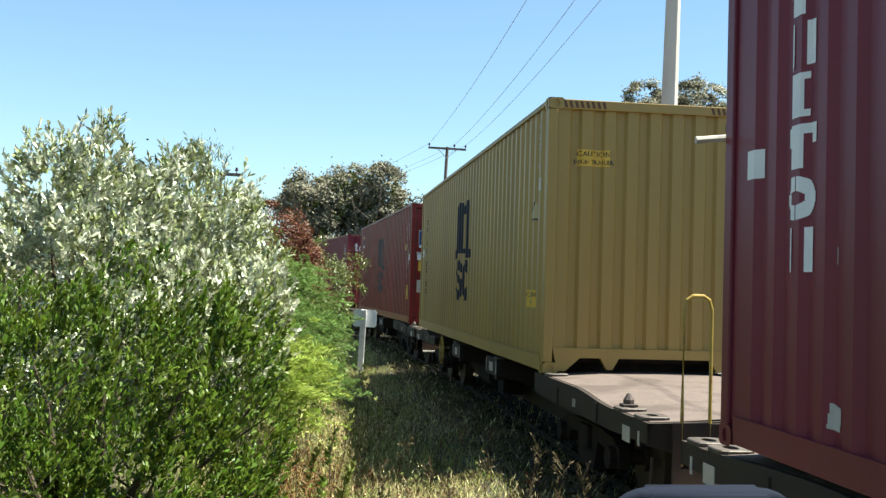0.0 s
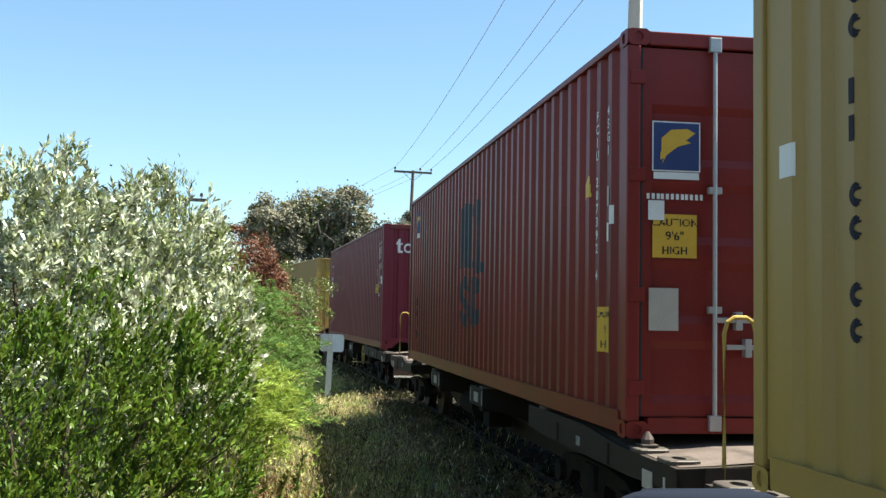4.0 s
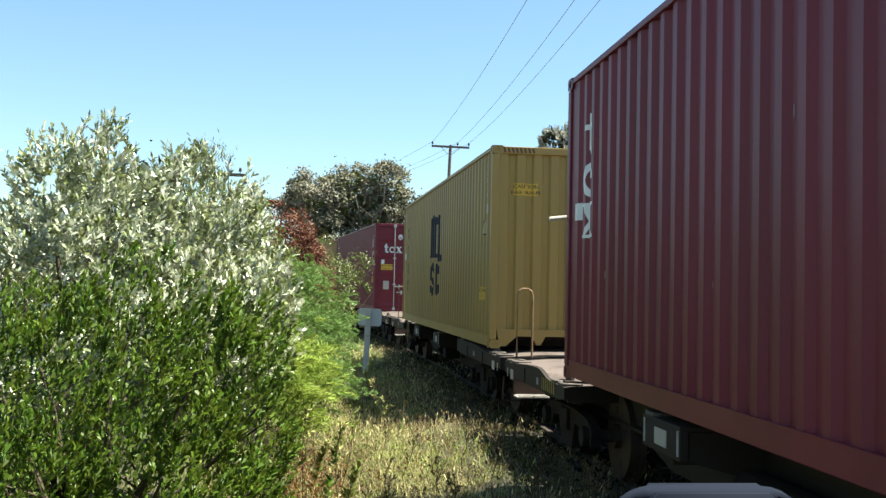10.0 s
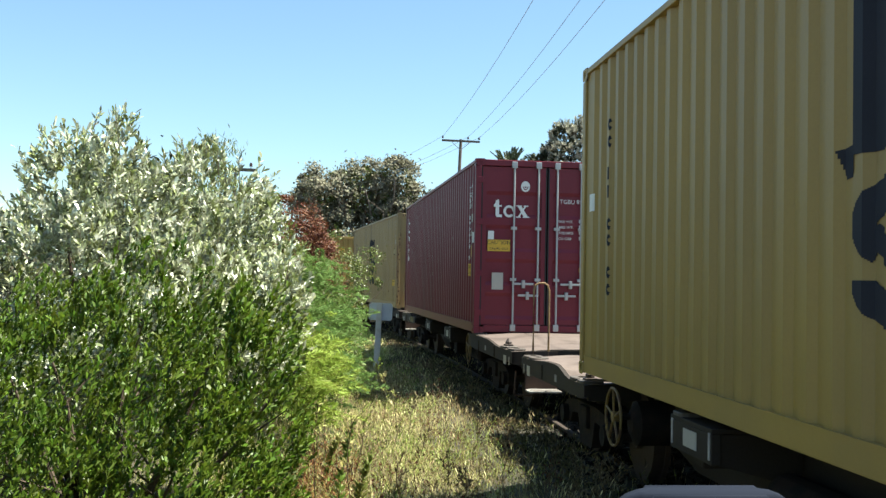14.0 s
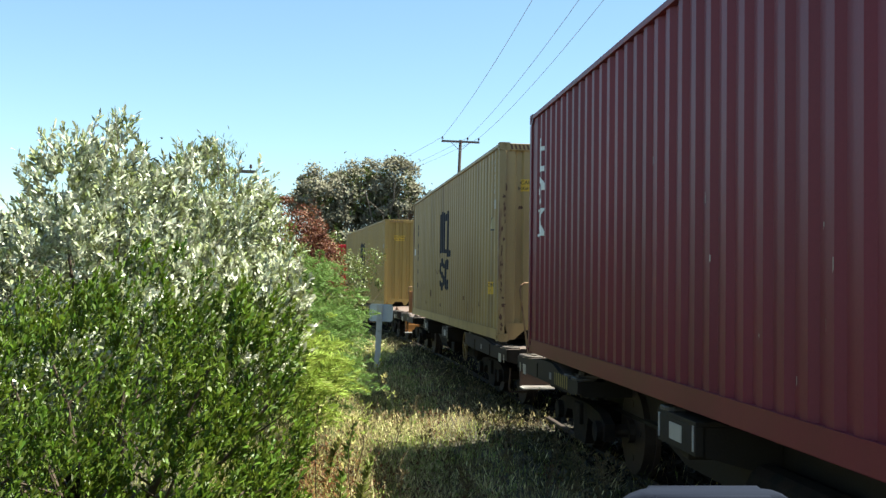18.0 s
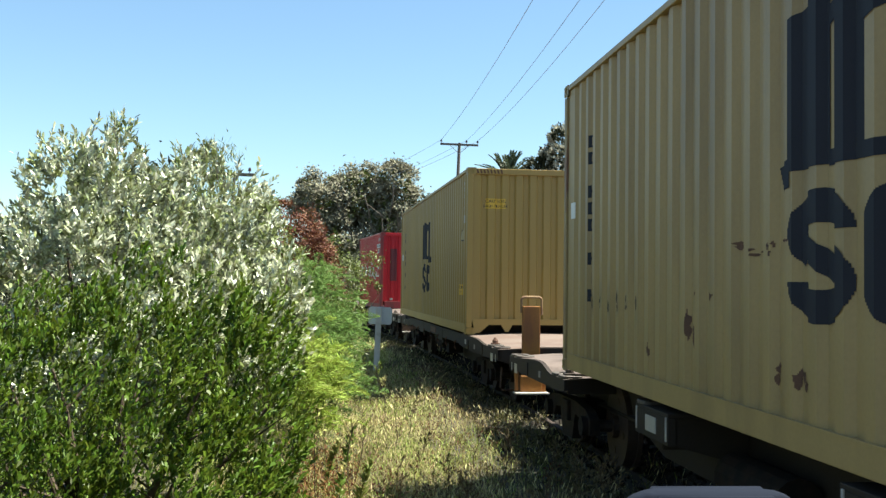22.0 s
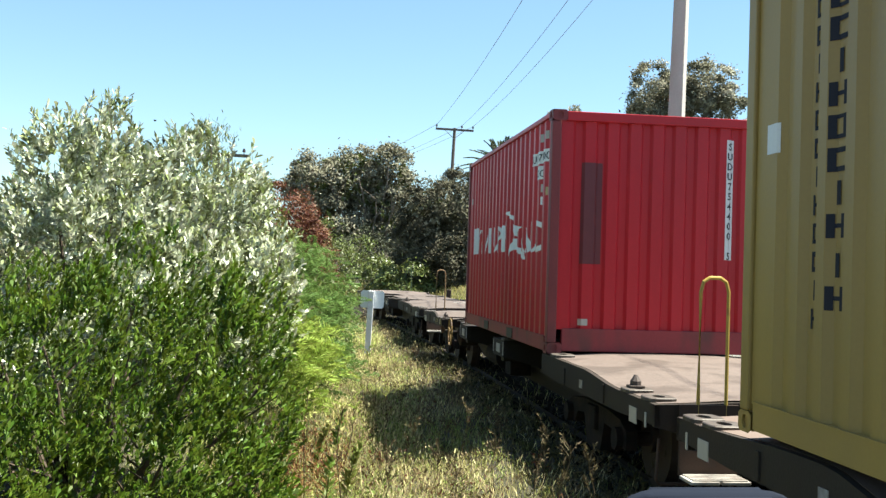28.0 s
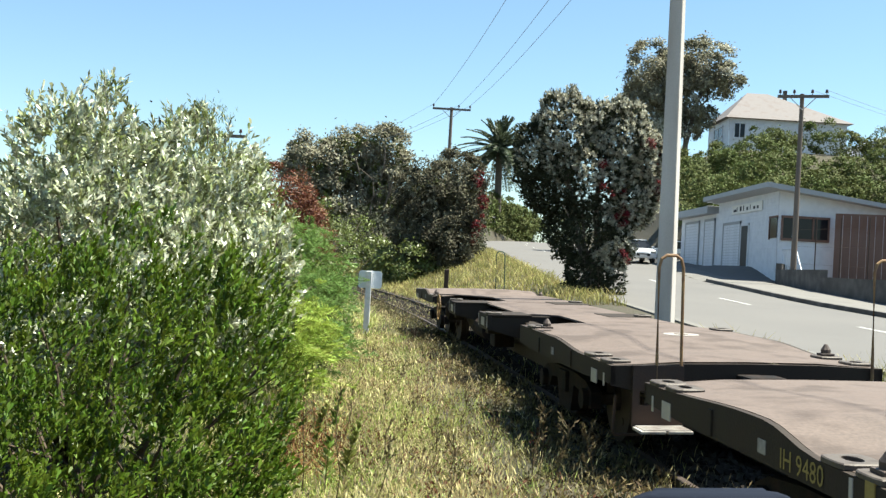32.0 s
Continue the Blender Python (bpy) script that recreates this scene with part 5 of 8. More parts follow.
    part("brake_rod", tube(bmesh.new(), [(-0.24, e - 3.4, 0.84), (-0.20, 3.5, 0.84), (-0.20, 2.2, 0.82)], 0.03, 8), PAD_STEEL, w)
    if number:
        out = [(-1.04, 0.80), (-0.985, 0.80), (-0.985, 0.90), (-0.99, 0.92), (-1.005, 0.93), (-1.025, 0.932), (-1.04, 0.932)]
        bm = prism(bmesh.new(), [(x, 0, z) for x, z in out], (0, e - 3.42, 0), (0, e - 3.36, 0))
        part("corner_bracket", bm, WHEEL_YELLOW, w, "rounded ochre corner bracket")
        hook = [(-1.13, 5.22, 0.77), (-1.13, 5.22, 0.69), (-1.13, 5.17, 0.64), (-1.13, 5.10, 0.63), (-1.13, 5.02, 0.65), (-1.13, 4.98, 0.70), (-1.13, 4.98, 0.73)]
        part("tow_hook", tube(bmesh.new(), hook, 0.022, 8), RUST, w, "rusty bent tow hook under the sill")
        part("sill_plate", boxes((-1.206, -1.198, 5.01, 5.04, 0.79, 0.88)), PALE_DECAL, w, "narrow pale stripe")
        part("sill_plate", boxes((-1.206, -1.198, 4.82, 4.90, 0.79, 0.90)), NUMBER_PAINT, w, "faded yellow-green data plate")
        part("lashing_plate", boxes((-0.90, -0.62, e - 3.50, e - 3.36, 0.86, 0.885), bevel=0.006), PAD_STEEL, w)
    for y, sgn in ((-1.60, -1), (1.72, 1)):
        bm = boxes((-1.14, 1.14, y - 0.10, y + 0.10, 0.66, 0.92), bevel=0.01)
        for sx in (-1, 1):
            # arm with a flat top that carries the pad, and a stout end plate
            box(bm, sx * 0.56, sx * 1.2, y - 0.40, y + 0.40, 0.926, 0.956, bevel=0.006)
            box(bm, sx * 1.14, sx * 1.2, y - 0.40, y + 0.40, 0.73, 0.926, bevel=0.006)
        bol = part("bolster", bm, WAGON_GREY, w)
        if rusty_deck:
            continue
        part("label_plate", boxes((-1.207, -1.199, y - 0.13, y + 0.12, 0.78, 0.895)), PALE_DECAL, bol, "pale blank label plate")
        for k in (-0.365, 0.36):
            part("label_plate", boxes((-1.207, -1.199, y + k - 0.012, y + k + 0.012, 0.76, 0.93)), STEP_WHITE, bol, "narrow white stripe")
        for k in (-0.37, 0.37):
            part("gusset", prism(bmesh.new(), [(-1.14, 0, 0.73), (-0.60, 0, 0.58), (-0.60, 0, 0.92), (-1.14, 0, 0.92)], (0, y + k - 0.012, 0), (0, y + k + 0.012, 0)), WAGON_GREY, bol)
        for sx in (-1, 1):
            lock_pad(w, sx * 1.09, y + 0.28 * sgn, 0.957, 0.11)
    if rusty_deck:
        # this wagon has a full-length side sill with lashing hooks below it
        for sx in (-1, 1):
            sill = part("side_sill", boxes((sx * 1.165, sx * 1.195, -e + 3.8, e - 3.42, 0.79, 0.985), bevel=0.004), WAGON_GREY, w)
            for k in range(7):
                y = -3.9 + 1.25 * k
                hook = [(sx * 1.20, y, 0.83), (sx * 1.225, y, 0.80), (sx * 1.225, y + 0.01, 0.70), (sx * 1.20, y + 0.05, 0.67), (sx * 1.20, y + 0.09, 0.70)]
                part("lashing_hook", tube(bmesh.new(), hook, 0.014, 6), RUST, sill)
            if sx < 0:
                part("sill_patch", boxes((-1.203, -1.196, -0.90, -0.05, 0.83, 0.95)), RUST, sill, "rust-brown patch on the sill")
                part("sill_plate", boxes((-1.208, -1.201, -5.12, -4.98, 0.83, 0.91)), PALE_DECAL, sill, "small pale data plate")
    for y in (-3.5, -0.9, 0.8, 3.4):
        part("cross_beam", boxes((-0.56, 0.56, y - 0.05, y + 0.05, 0.72, 0.81)), WAGON_GREY, w)
    part("middle_deck", boxes((-0.64, 1.14, -1.6, 2.1, 0.921, 0.947), bevel=0.004), deck, w)
    bm = cyl(bmesh.new(), (-0.75, 0.2, 0.55), (-0.75, 1.2, 0.55), 0.16, 14)
    part("air_tank", bm, BOGIE_STEEL, w)
    part("brake_valve", boxes((-0.95, -0.65, -1.2, -0.8, 0.42, 0.72), bevel=0.02), BOGIE_STEEL, w)
    bm = tube(bmesh.new(), [(-0.55, -4.4, 0.62), (-0.55, 4.4, 0.62)], 0.02)
    tube(bm, [(-0.2, -e + 0.3, 0.5), (-0.2, e - 0.3, 0.5)], 0.025)
    part("brake_pipe", bm, BOGIE_STEEL, w)
    if brake_at and not post:
        y = -e + brake_at
        bm = bmesh.new()
        ring = [(-1.19, y + 0.24 * math.cos(k * math.tau / 24), 0.73 + 0.24 * math.sin(k * math.tau / 24)) for k in range(25)]
        tube(bm, ring, 0.013, 6)
        for k in range(5):
            a = k * math.tau / 5 + 0.3
            tube(bm, [(-1.185, y + 0.03 * math.cos(a), 0.73 + 0.03 * math.sin(a)), (-1.19, y + 0.24 * math.cos(a), 0.73 + 0.24 * math.sin(a))], 0.011, 5)
        cyl(bm, (-1.15, y, 0.73), (-1.20, y, 0.73), 0.045, 10)
        hw = part("hand_wheel", bm, YELLOW_RAIL if yellow_rail and not number else WHEEL_YELLOW, w, "yellow spoked hand-brake wheel")
        part("spindle", cyl(bmesh.new(), (-0.6, y, 0.73), (-1.16, y, 0.73), 0.025, 8), BOGIE_STEEL, hw)
        bm = cyl(bmesh.new(), (-0.70, y - 0.02, 0.68), (-1.00, y - 0.02, 0.68), 0.19, 18)
        cyl(bm, (-1.00, y - 0.02, 0.68), (-1.05, y - 0.02, 0.68), 0.19, 18, 0.09)
        part("brake_cylinder", bm, BOGIE_STEEL, w, "oily round brake cylinder")
    elif post:
        bm = boxes((-0.87, -0.61, -e - 0.14, -e - 0.06, 0.52, 1.56), bevel=0.012)
        col = part("brake_column", bm, ORANGE_STEEL, w, "faded orange upright hand-brake column")
        yh = -e - 0.10
        loop = [(-0.885, yh, 1.46), (-0.885, yh, 1.64)] + [(-0.835 - 0.05 * math.cos(radians(a)), yh, 1.64 + 0.05 * math.sin(radians(a))) for a in (20, 45, 70, 90)] + [(-0.635 + 0.05 * math.sin(radians(a)), yh, 1.64 + 0.05 * math.cos(radians(a))) for a in (0, 20, 45, 70)] + [(-0.585, yh, 1.64), (-0.585, yh, 1.44), (-0.62, yh, 1.43)]
        part("brake_handle", tube(bmesh.new(), loop, 0.018, 8), RUSTY_RAIL, col, "worn yellow looped handle")
        part("column_foot", boxes((-0.90, -0.58, -e - 0.16, -e - 0.05, 0.33, 0.56), bevel=0.012), ORANGE_STEEL, col)
        for x in (-0.97, -0.57):
            part("ladder_side", boxes((x, x + 0.05, -e - 0.12, -e - 0.05, 0.30, 0.80), bevel=0.006), ORANGE_STEEL, w)
        part("footplate", boxes((-0.99, -0.50, -e - 0.28, -e - 0.04, 0.30, 0.325), bevel=0.006), STEP_WHITE, w, "white checkered footplate")
    if number or tail:
        ys = -5.9 if tail else 6.45
        zs = 0.945 + drop(-1 if tail else 1, e - abs(ys)) + 0.035
        xs = 0.2 if tail else 0.08
        bm = cyl(bmesh.new(), (xs, ys, zs - 0.012), (xs, ys, zs + 0.004), 0.19, 24)
        spot = part("deck_spot", bm, SPOT_PAINT, w, "worn pale painted spot on the deck")
        part("spot_middle", cyl(bmesh.new(), (xs, ys, zs), (xs, ys, zs + 0.006), 0.08, 16), deck, spot)
    if number:
        for k, wide in enumerate((0.05, 0.05, 0.07, 0.06, 0.04, 0.07, 0.06, 0.06)):
            part("load_mark", boxes((-0.588, -0.582, 1.06 - 0.1 * k - wide, 1.06 - 0.1 * k, 0.66, 0.74)), NUMBER_PAINT, w, "faded illegible yellow load mark")
    if worn_number:
        bm = bmesh.new()
        for t in bars_row([0.03, 0.05, 0.06, 0.05, 0.06, 0.05, 0.06], [0.13] * 7, 0.045):
            bm.faces.new([bm.verts.new((-1.206, 5.75 - q[0], 0.775 + q[1])) for q in t])
        part("wagon_number", bm, NUMBER_PAINT, w, "faded illegible yellow wagon number")
    if number:
        for g in glyphs(number, 0.15):
            bm = bmesh.new()
            for t in g:
                bm.faces.new([bm.verts.new((-1.206, 5.52 - p[0], 0.775 + p[1])) for p in t])
            part("number_character", bm, NUMBER_PAINT, w, "faded yellow wagon number")
    return w


def lock_pad(w, x, y, z, half):
    """A raised pad with an oval hole for a container's corner."""
    bm = bmesh.new()
    n = 20
    rings = []
    for zz, f in ((0.0, 1.0), (0.022, 1.0), (0.028, 0.95)):
        ring = []
        for k in range(n):
            c, q = math.cos(math.tau * (k + 0.5) / n), math.sin(math.tau * (k + 0.5) / n)
            d = (abs(c) ** 5 + abs(q) ** 5) ** 0.2
            ring.append(bm.verts.new((x + 0.115 * f * c / d, y + half * f * q / d, z + zz)))
        rings.append(ring)
    for zz in (0.028, 0.002):
        rings.append([bm.verts.new((x + 0.045 * math.cos(math.tau * (k + 0.5) / n), y + 0.075 * math.sin(math.tau * (k + 0.5) / n), z + zz)) for k in range(n)])
    for a, b in zip(rings, rings[1:]):
        for k in range(n):
            bm.faces.new((a[k], a[(k + 1) % n], b[(k + 1) % n], b[k]))
    pad = part("lock_pad", bm, PAD_STEEL, w, "worn steel lock pad with an oval hole")
    # a black disc on the hole's floor paints in the darkness inside
    part("lock_hole", cyl(bmesh.new(), (x, y, z + 0.001), (x, y, z + 0.003), 0.05, 16), BLACK_MARK, pad)


def bogie(w, y0):
    bm = boxes((-1.0, 1.0, y0 - 0.16, y0 + 0.16, 0.38, 0.60), bevel=0.02)
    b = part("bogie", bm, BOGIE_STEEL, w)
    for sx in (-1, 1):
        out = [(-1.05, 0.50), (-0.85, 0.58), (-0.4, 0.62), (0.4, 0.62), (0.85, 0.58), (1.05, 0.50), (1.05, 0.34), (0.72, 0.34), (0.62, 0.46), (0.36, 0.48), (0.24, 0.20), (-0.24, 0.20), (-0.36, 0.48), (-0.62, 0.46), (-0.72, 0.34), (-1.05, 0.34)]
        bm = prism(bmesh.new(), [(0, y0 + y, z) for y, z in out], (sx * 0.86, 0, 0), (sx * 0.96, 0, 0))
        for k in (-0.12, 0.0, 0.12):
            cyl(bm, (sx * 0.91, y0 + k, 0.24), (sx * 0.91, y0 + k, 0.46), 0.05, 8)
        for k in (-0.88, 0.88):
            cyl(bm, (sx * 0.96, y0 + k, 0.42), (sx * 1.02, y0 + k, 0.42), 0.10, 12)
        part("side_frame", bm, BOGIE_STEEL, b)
    for k in (-0.88, 0.88):
        bm = cyl(bmesh.new(), (-0.9, 0, 0), (0.9, 0, 0), 0.065, 10)
        for sx in (-1, 1):
            cyl(bm, (sx * 0.49, 0, 0), (sx * 0.535, 0, 0), 0.45, 28)
            cyl(bm, (sx * 0.535, 0, 0), (sx * 0.64, 0, 0), 0.42, 28)
            cyl(bm, (sx * 0.64, 0, 0), (sx * 0.70, 0, 0), 0.12, 14)
            for a in range(4):
                t = a * math.tau / 4
                cyl(bm, (sx * 0.64, 0.26 * math.cos(t), 0.26 * math.sin(t)), (sx * 0.648, 0.26 * math.cos(t), 0.26 * math.sin(t)), 0.04, 8)
        ws = part("wheelset", bm, WHEEL_STEEL, b)
        ws.location = (0, y0 + k, 0.42)
        AXLES.append(ws)


AXLES = []
# near end of each load behind the first, in metres along the line at the start, and how far it sits from its wagon's leading end
LOADS = [
    (maroon("maroon steel container with white upright marks on its ribbed side", PAINT_MAROON, lettered="long"), -6.05, 3.3, dict()),
    (mustard("mustard-yellow steel container with dark blue block logo", PAINT_MUSTARD, "MSKU 417160 2", logo_at=5.99), 10.96, 3.35, dict(brake_at=11.78, rail_x=-0.85)),
    (brown_red("brown-red steel container with faded logo and blue badge on its doors"), 25.20, 0.90, dict(brake_at=0)),
    (maroon("maroon steel container with white block marks on its end wall", PAINT_MAROON, "TGBU 555365 8", end_word=True), 42.15, 0.55, dict(rail_x=-0.78, worn_number=True)),
    (mustard("mustard-yellow steel container with dark blue block logo", PAINT_MUSTARD, "MSDU 815327 0"), 59.04, 0.75, dict(brake_at=11.78, yellow_rail=False, rail_x=-0.88)),
    (maroon("maroon steel container with galvanised lock rods on its doors", PAINT_MAROON, "TGBU 890434 0", door=True), 78.49, 3.2, dict(yellow_rail=False, rail_x=-0.815, worn_number=True)),
    (mustard("faded mustard-yellow steel container with rust scabs and dark blue logo", PAINT_WORN_MUSTARD, "MSCU 903114 7", worn=True, logo_at=6.05, full_name=True), 93.06, 0.60, dict(yellow_rail=False, rail_x=-0.815, rail_lean=-0.11)),
    (mustard("clean mustard-yellow steel container with dark blue block logo", PAINT_MUSTARD, "MSMU 709730 5", logo_at=6.08, full_name=True), 112.64, 2.9, dict(rusty_deck=True, post=True)),
    (short_red(), 129.99, 3.5, dict(number="IH 9480", brake_at=11.59, rail_x=-0.78)),
    (None, 143.69, 0.0, dict(brake_at=11.8, yellow_rail=False, tail=True, rail_x=-0.71)),
]
TRAIN = []
for load, s0, ahead, kw in LOADS:
    TRAIN.append((flat_wagon(**kw), load, s0 - ahead, ahead))


PASSED_AT = (0, 2.5, 4.5, 7, 8, 11, 12, 14, 17, 19, 20, 23, 24, 28, 29, 31)
PASSED = (0.000, 0.096, -0.008, 0.036, 0.126, 0.106, 0.080, 0.150, 0.013, 0.091, 0.175, 0.018, -0.130, -0.182, -0.181, -0.491)


def gone(t):
    """How far the train has run after t seconds: an even run, and how far it was ahead or behind at some times."""
    u = t / 32
    return 144.61 * u - 13.97 * u * u + 4.81 * u ** 3 + float(np.interp(t, PASSED_AT, PASSED))


# ---- plants ----
def unit(v):
    return v / np.maximum(np.linalg.norm(v, axis=-1, keepdims=True), 1e-9)


def leaf_quads(at, way, length, width, fold, rng):
    """Folded, pointed leaves: four corners each."""
    n = len(at)
    side = unit(np.cross(way, unit(rng.normal(0, 1, (n, 3)))))
    nor = np.cross(side, way)
    L, w = length[:, None], width[:, None]
    mid = at + way * L * 0.45
    return np.stack([at, mid + side * w / 2 + nor * w * fold, at + way * L, mid - side * w / 2 + nor * w * fold], 1).reshape(-1, 3)


def crown(name, blobs, material, clumps, per, spread, length, width, seed, parent=None, up=0.35, loose=0.7, floor=None, shell=0.55, erect=0.25, label=""):
    """Leaves on many small rounded masses over several ellipsoids, faces turned out and up."""
    rng = np.random.default_rng(seed)
    b = np.array(blobs, float)
    area = b[:, 3] * b[:, 4] + b[:, 4] * b[:, 5] + b[:, 3] * b[:, 5]
    lumps, each = max(6, clumps // 8), per * 8
    pick = rng.choice(len(b), lumps, p=area / area.sum())
    d = unit(rng.normal(0, 1, (lumps, 3)))
    cen = b[pick, :3] + d * b[pick, 3:6] * rng.uniform(max(shell, 0.7), 1.02, lumps)[:, None]
    out = unit(d / b[pick, 3:6])
    size = spread * 2.7 * rng.uniform(0.55, 1.35, lumps)
    n = lumps * each
    cen, out, size = np.repeat(cen, each, 0), np.repeat(out, each, 0), np.repeat(size, each)
    e = unit(unit(rng.normal(0, 1, (n, 3))) + out * 0.75 + np.array([0, 0, 0.3]))
    at = cen + e * (size * rng.uniform(0.25, 1.0, n) ** 0.5)[:, None] * np.array([1, 1, 0.9])
    # some stragglers stand clear of the mass
    far = rng.uniform(0, 1, n) < 0.05
    at[far] += e[far] * (size[far] * rng.uniform(0.1, 0.7, far.sum()))[:, None]
    # loose leaves in the heart keep the daylight from coming straight through
    core = int(n * 0.14)
    pk = rng.choice(len(b), core, p=area / area.sum())
    at[:core] = b[pk, :3] + unit(rng.normal(0, 1, (core, 3))) * b[pk, 3:6] * rng.uniform(0.25, 0.8, core)[:, None]
    rng.shuffle(e[:core])
    if floor is not None:
        at[:, 2] = np.maximum(at[:, 2], floor + rng.uniform(0, 0.15, n))
    nor = unit(e * 0.75 + np.array([0, 0, 0.45]) + rng.normal(0, 0.38, (n, 3)))
    way = unit(unit(rng.normal(0, 1, (n, 3))) + e * 0.35 + np.array([0, 0, erect * 3]))
    way = unit(way - nor * (way * nor).sum(1, keepdims=True) * 0.75)
    side = unit(np.cross(way, nor))
    L, w = (rng.uniform(0.65, 1.35, n) * length)[:, None], (rng.uniform(0.7, 1.3, n) * width)[:, None]
    mid = at + way * L * 0.45
    lift = np.cross(side, way) * w * 0.2
    v = np.stack([at, mid + side * w / 2 + lift, at + way * L, mid - side * w / 2 + lift], 1).reshape(-1, 3)
    ob = quads(name, v, n, material, parent)
    if label:
        ob["label"] = label
    return ob


def shoots(name, blobs, material, n, leaves, reach, length, width, seed, parent=None, erect=0.5, floor=None, wobble=0.09, open_out=0.75, keep=None, blunt=0.0, lean=0.0, heart=0.07, deep=0.8, stray=0.28):
    """Leafy twigs over the outside of several ellipsoids: leaves stand round each twig, with loose leaves in the heart."""
    rng = np.random.default_rng(seed)
    b = np.array(blobs, float)
    area = b[:, 3] * b[:, 4] + b[:, 4] * b[:, 5] + b[:, 3] * b[:, 5]
    pick = rng.choice(len(b), n, p=area / area.sum())
    d = unit(rng.normal(0, 1, (n, 3)))
    lump = 1 + wobble * (np.sin(d[:, 0] * 9 + pick * 1.7) + np.sin(d[:, 2] * 8 + pick) * np.sin(d[:, 1] * 7)) * 0.8
    tip = b[pick, :3] + d * b[pick, 3:6] * (rng.uniform(0.55, 1.0, n) ** 0.25 * lump)[:, None]
    inner = np.min(np.linalg.norm((tip[:, None] - b[None, :, :3]) / b[None, :, 3:6], axis=2), axis=1)
    ok = inner > 0.72
    if floor is not None:
        ok &= tip[:, 2] > floor
    if keep is not None:
        ok &= keep(tip)
    tip, out = tip[ok], unit(d / b[pick, 3:6])[ok]
    n = len(tip)
    stem = unit(out * (1 - erect) + np.array([lean, 0, 1.15 * erect]) + rng.normal(0, stray, (n, 3)))
    size = rng.uniform(0.6, 1.35, n)
    u = np.tile((np.arange(leaves) + 0.5) / leaves, n)
    stem, base, size = np.repeat(stem, leaves, 0), np.repeat(tip - stem * reach, leaves, 0), np.repeat(size, leaves)
    m = n * leaves
    at = base + stem * (reach * u * size)[:, None]
    away = unit(np.cross(stem, unit(rng.normal(0, 1, (m, 3)))))
    way = unit(stem * 0.75 + away * (open_out * (1.15 - 0.6 * u))[:, None] + rng.normal(0, 0.14, (m, 3)))
    side = unit(np.cross(stem, away))
    core = int(m * heart)
    pk = rng.choice(len(b), core, p=area / area.sum())
    at[:core] = b[pk, :3] + unit(rng.normal(0, 1, (core, 3))) * b[pk, 3:6] * rng.uniform(0.3, deep, core)[:, None]
    if floor is not None:
        at[:core, 2] = np.maximum(at[:core, 2], floor + rng.uniform(0, 0.2, core))
    L, w = (rng.uniform(0.65, 1.3, m) * length)[:, None], (rng.uniform(0.7, 1.25, m) * width)[:, None]
    lift = np.cross(way, side) * w * 0.16
    if blunt:
        # six corners: widest past the middle, with a rounded tip
        lo, hi = at + way * L * (0.22 + 0.2 * blunt), at + way * L * (0.62 + 0.2 * blunt)
        a, b = side * w * (0.5 - 0.16 * blunt) + lift, side * w * 0.5 + lift
        c, d = lift * 2 - a, lift * 2 - b
        v = np.stack([at, lo + a, hi + b, at + way * L, hi + d, lo + c], 1).reshape(-1, 3)
        return quads(name, v, m, material, parent, 6)
    mid = at + way * L * 0.5
    v = np.stack([at, mid + side * w / 2 + lift, at + way * L, mid - side * w / 2 + lift], 1).reshape(-1, 3)
    return quads(name, v, m, material, parent)


def limbs(name, base, tips, r, parent, seed, material=BARK):
    """A tapered trunk that forks towards the tips."""
    rnd = random.Random(seed)
    bm = bmesh.new()
    base = Vector(base)
    for tip in tips:
        tip = Vector(tip)
        mid = base.lerp(tip, 0.45) + Vector((rnd.uniform(-0.12, 0.12), rnd.uniform(-0.12, 0.12), 0.05)) * (tip - base).length * 0.6
        pts = []
        for k in range(7):
            t = k / 6
            pts.append(base * (1 - t) ** 2 + mid * 2 * t * (1 - t) + tip * t * t + Vector((rnd.uniform(-1, 1), rnd.uniform(-1, 1), 0)) * 0.02 * (tip - base).length * (0 < k < 6))
        tube(bm, pts, r, 7, r * 0.25)
        for j in range(2):
            q = pts[rnd.choice((3, 4, 5))]
            tube(bm, [q, q + Vector((rnd.uniform(-1, 1), rnd.uniform(-1, 1), rnd.uniform(0.3, 1))).normalized() * (tip - base).length * 0.28], r * 0.35, 5, r * 0.1)
    return part(name, bm, material, parent)


def plant(name, label, category, group=""):
    return thing(name, label, category, group)


def ground_at(x, y):
    return float(land(np.array([x]), np.array([y]))[0])


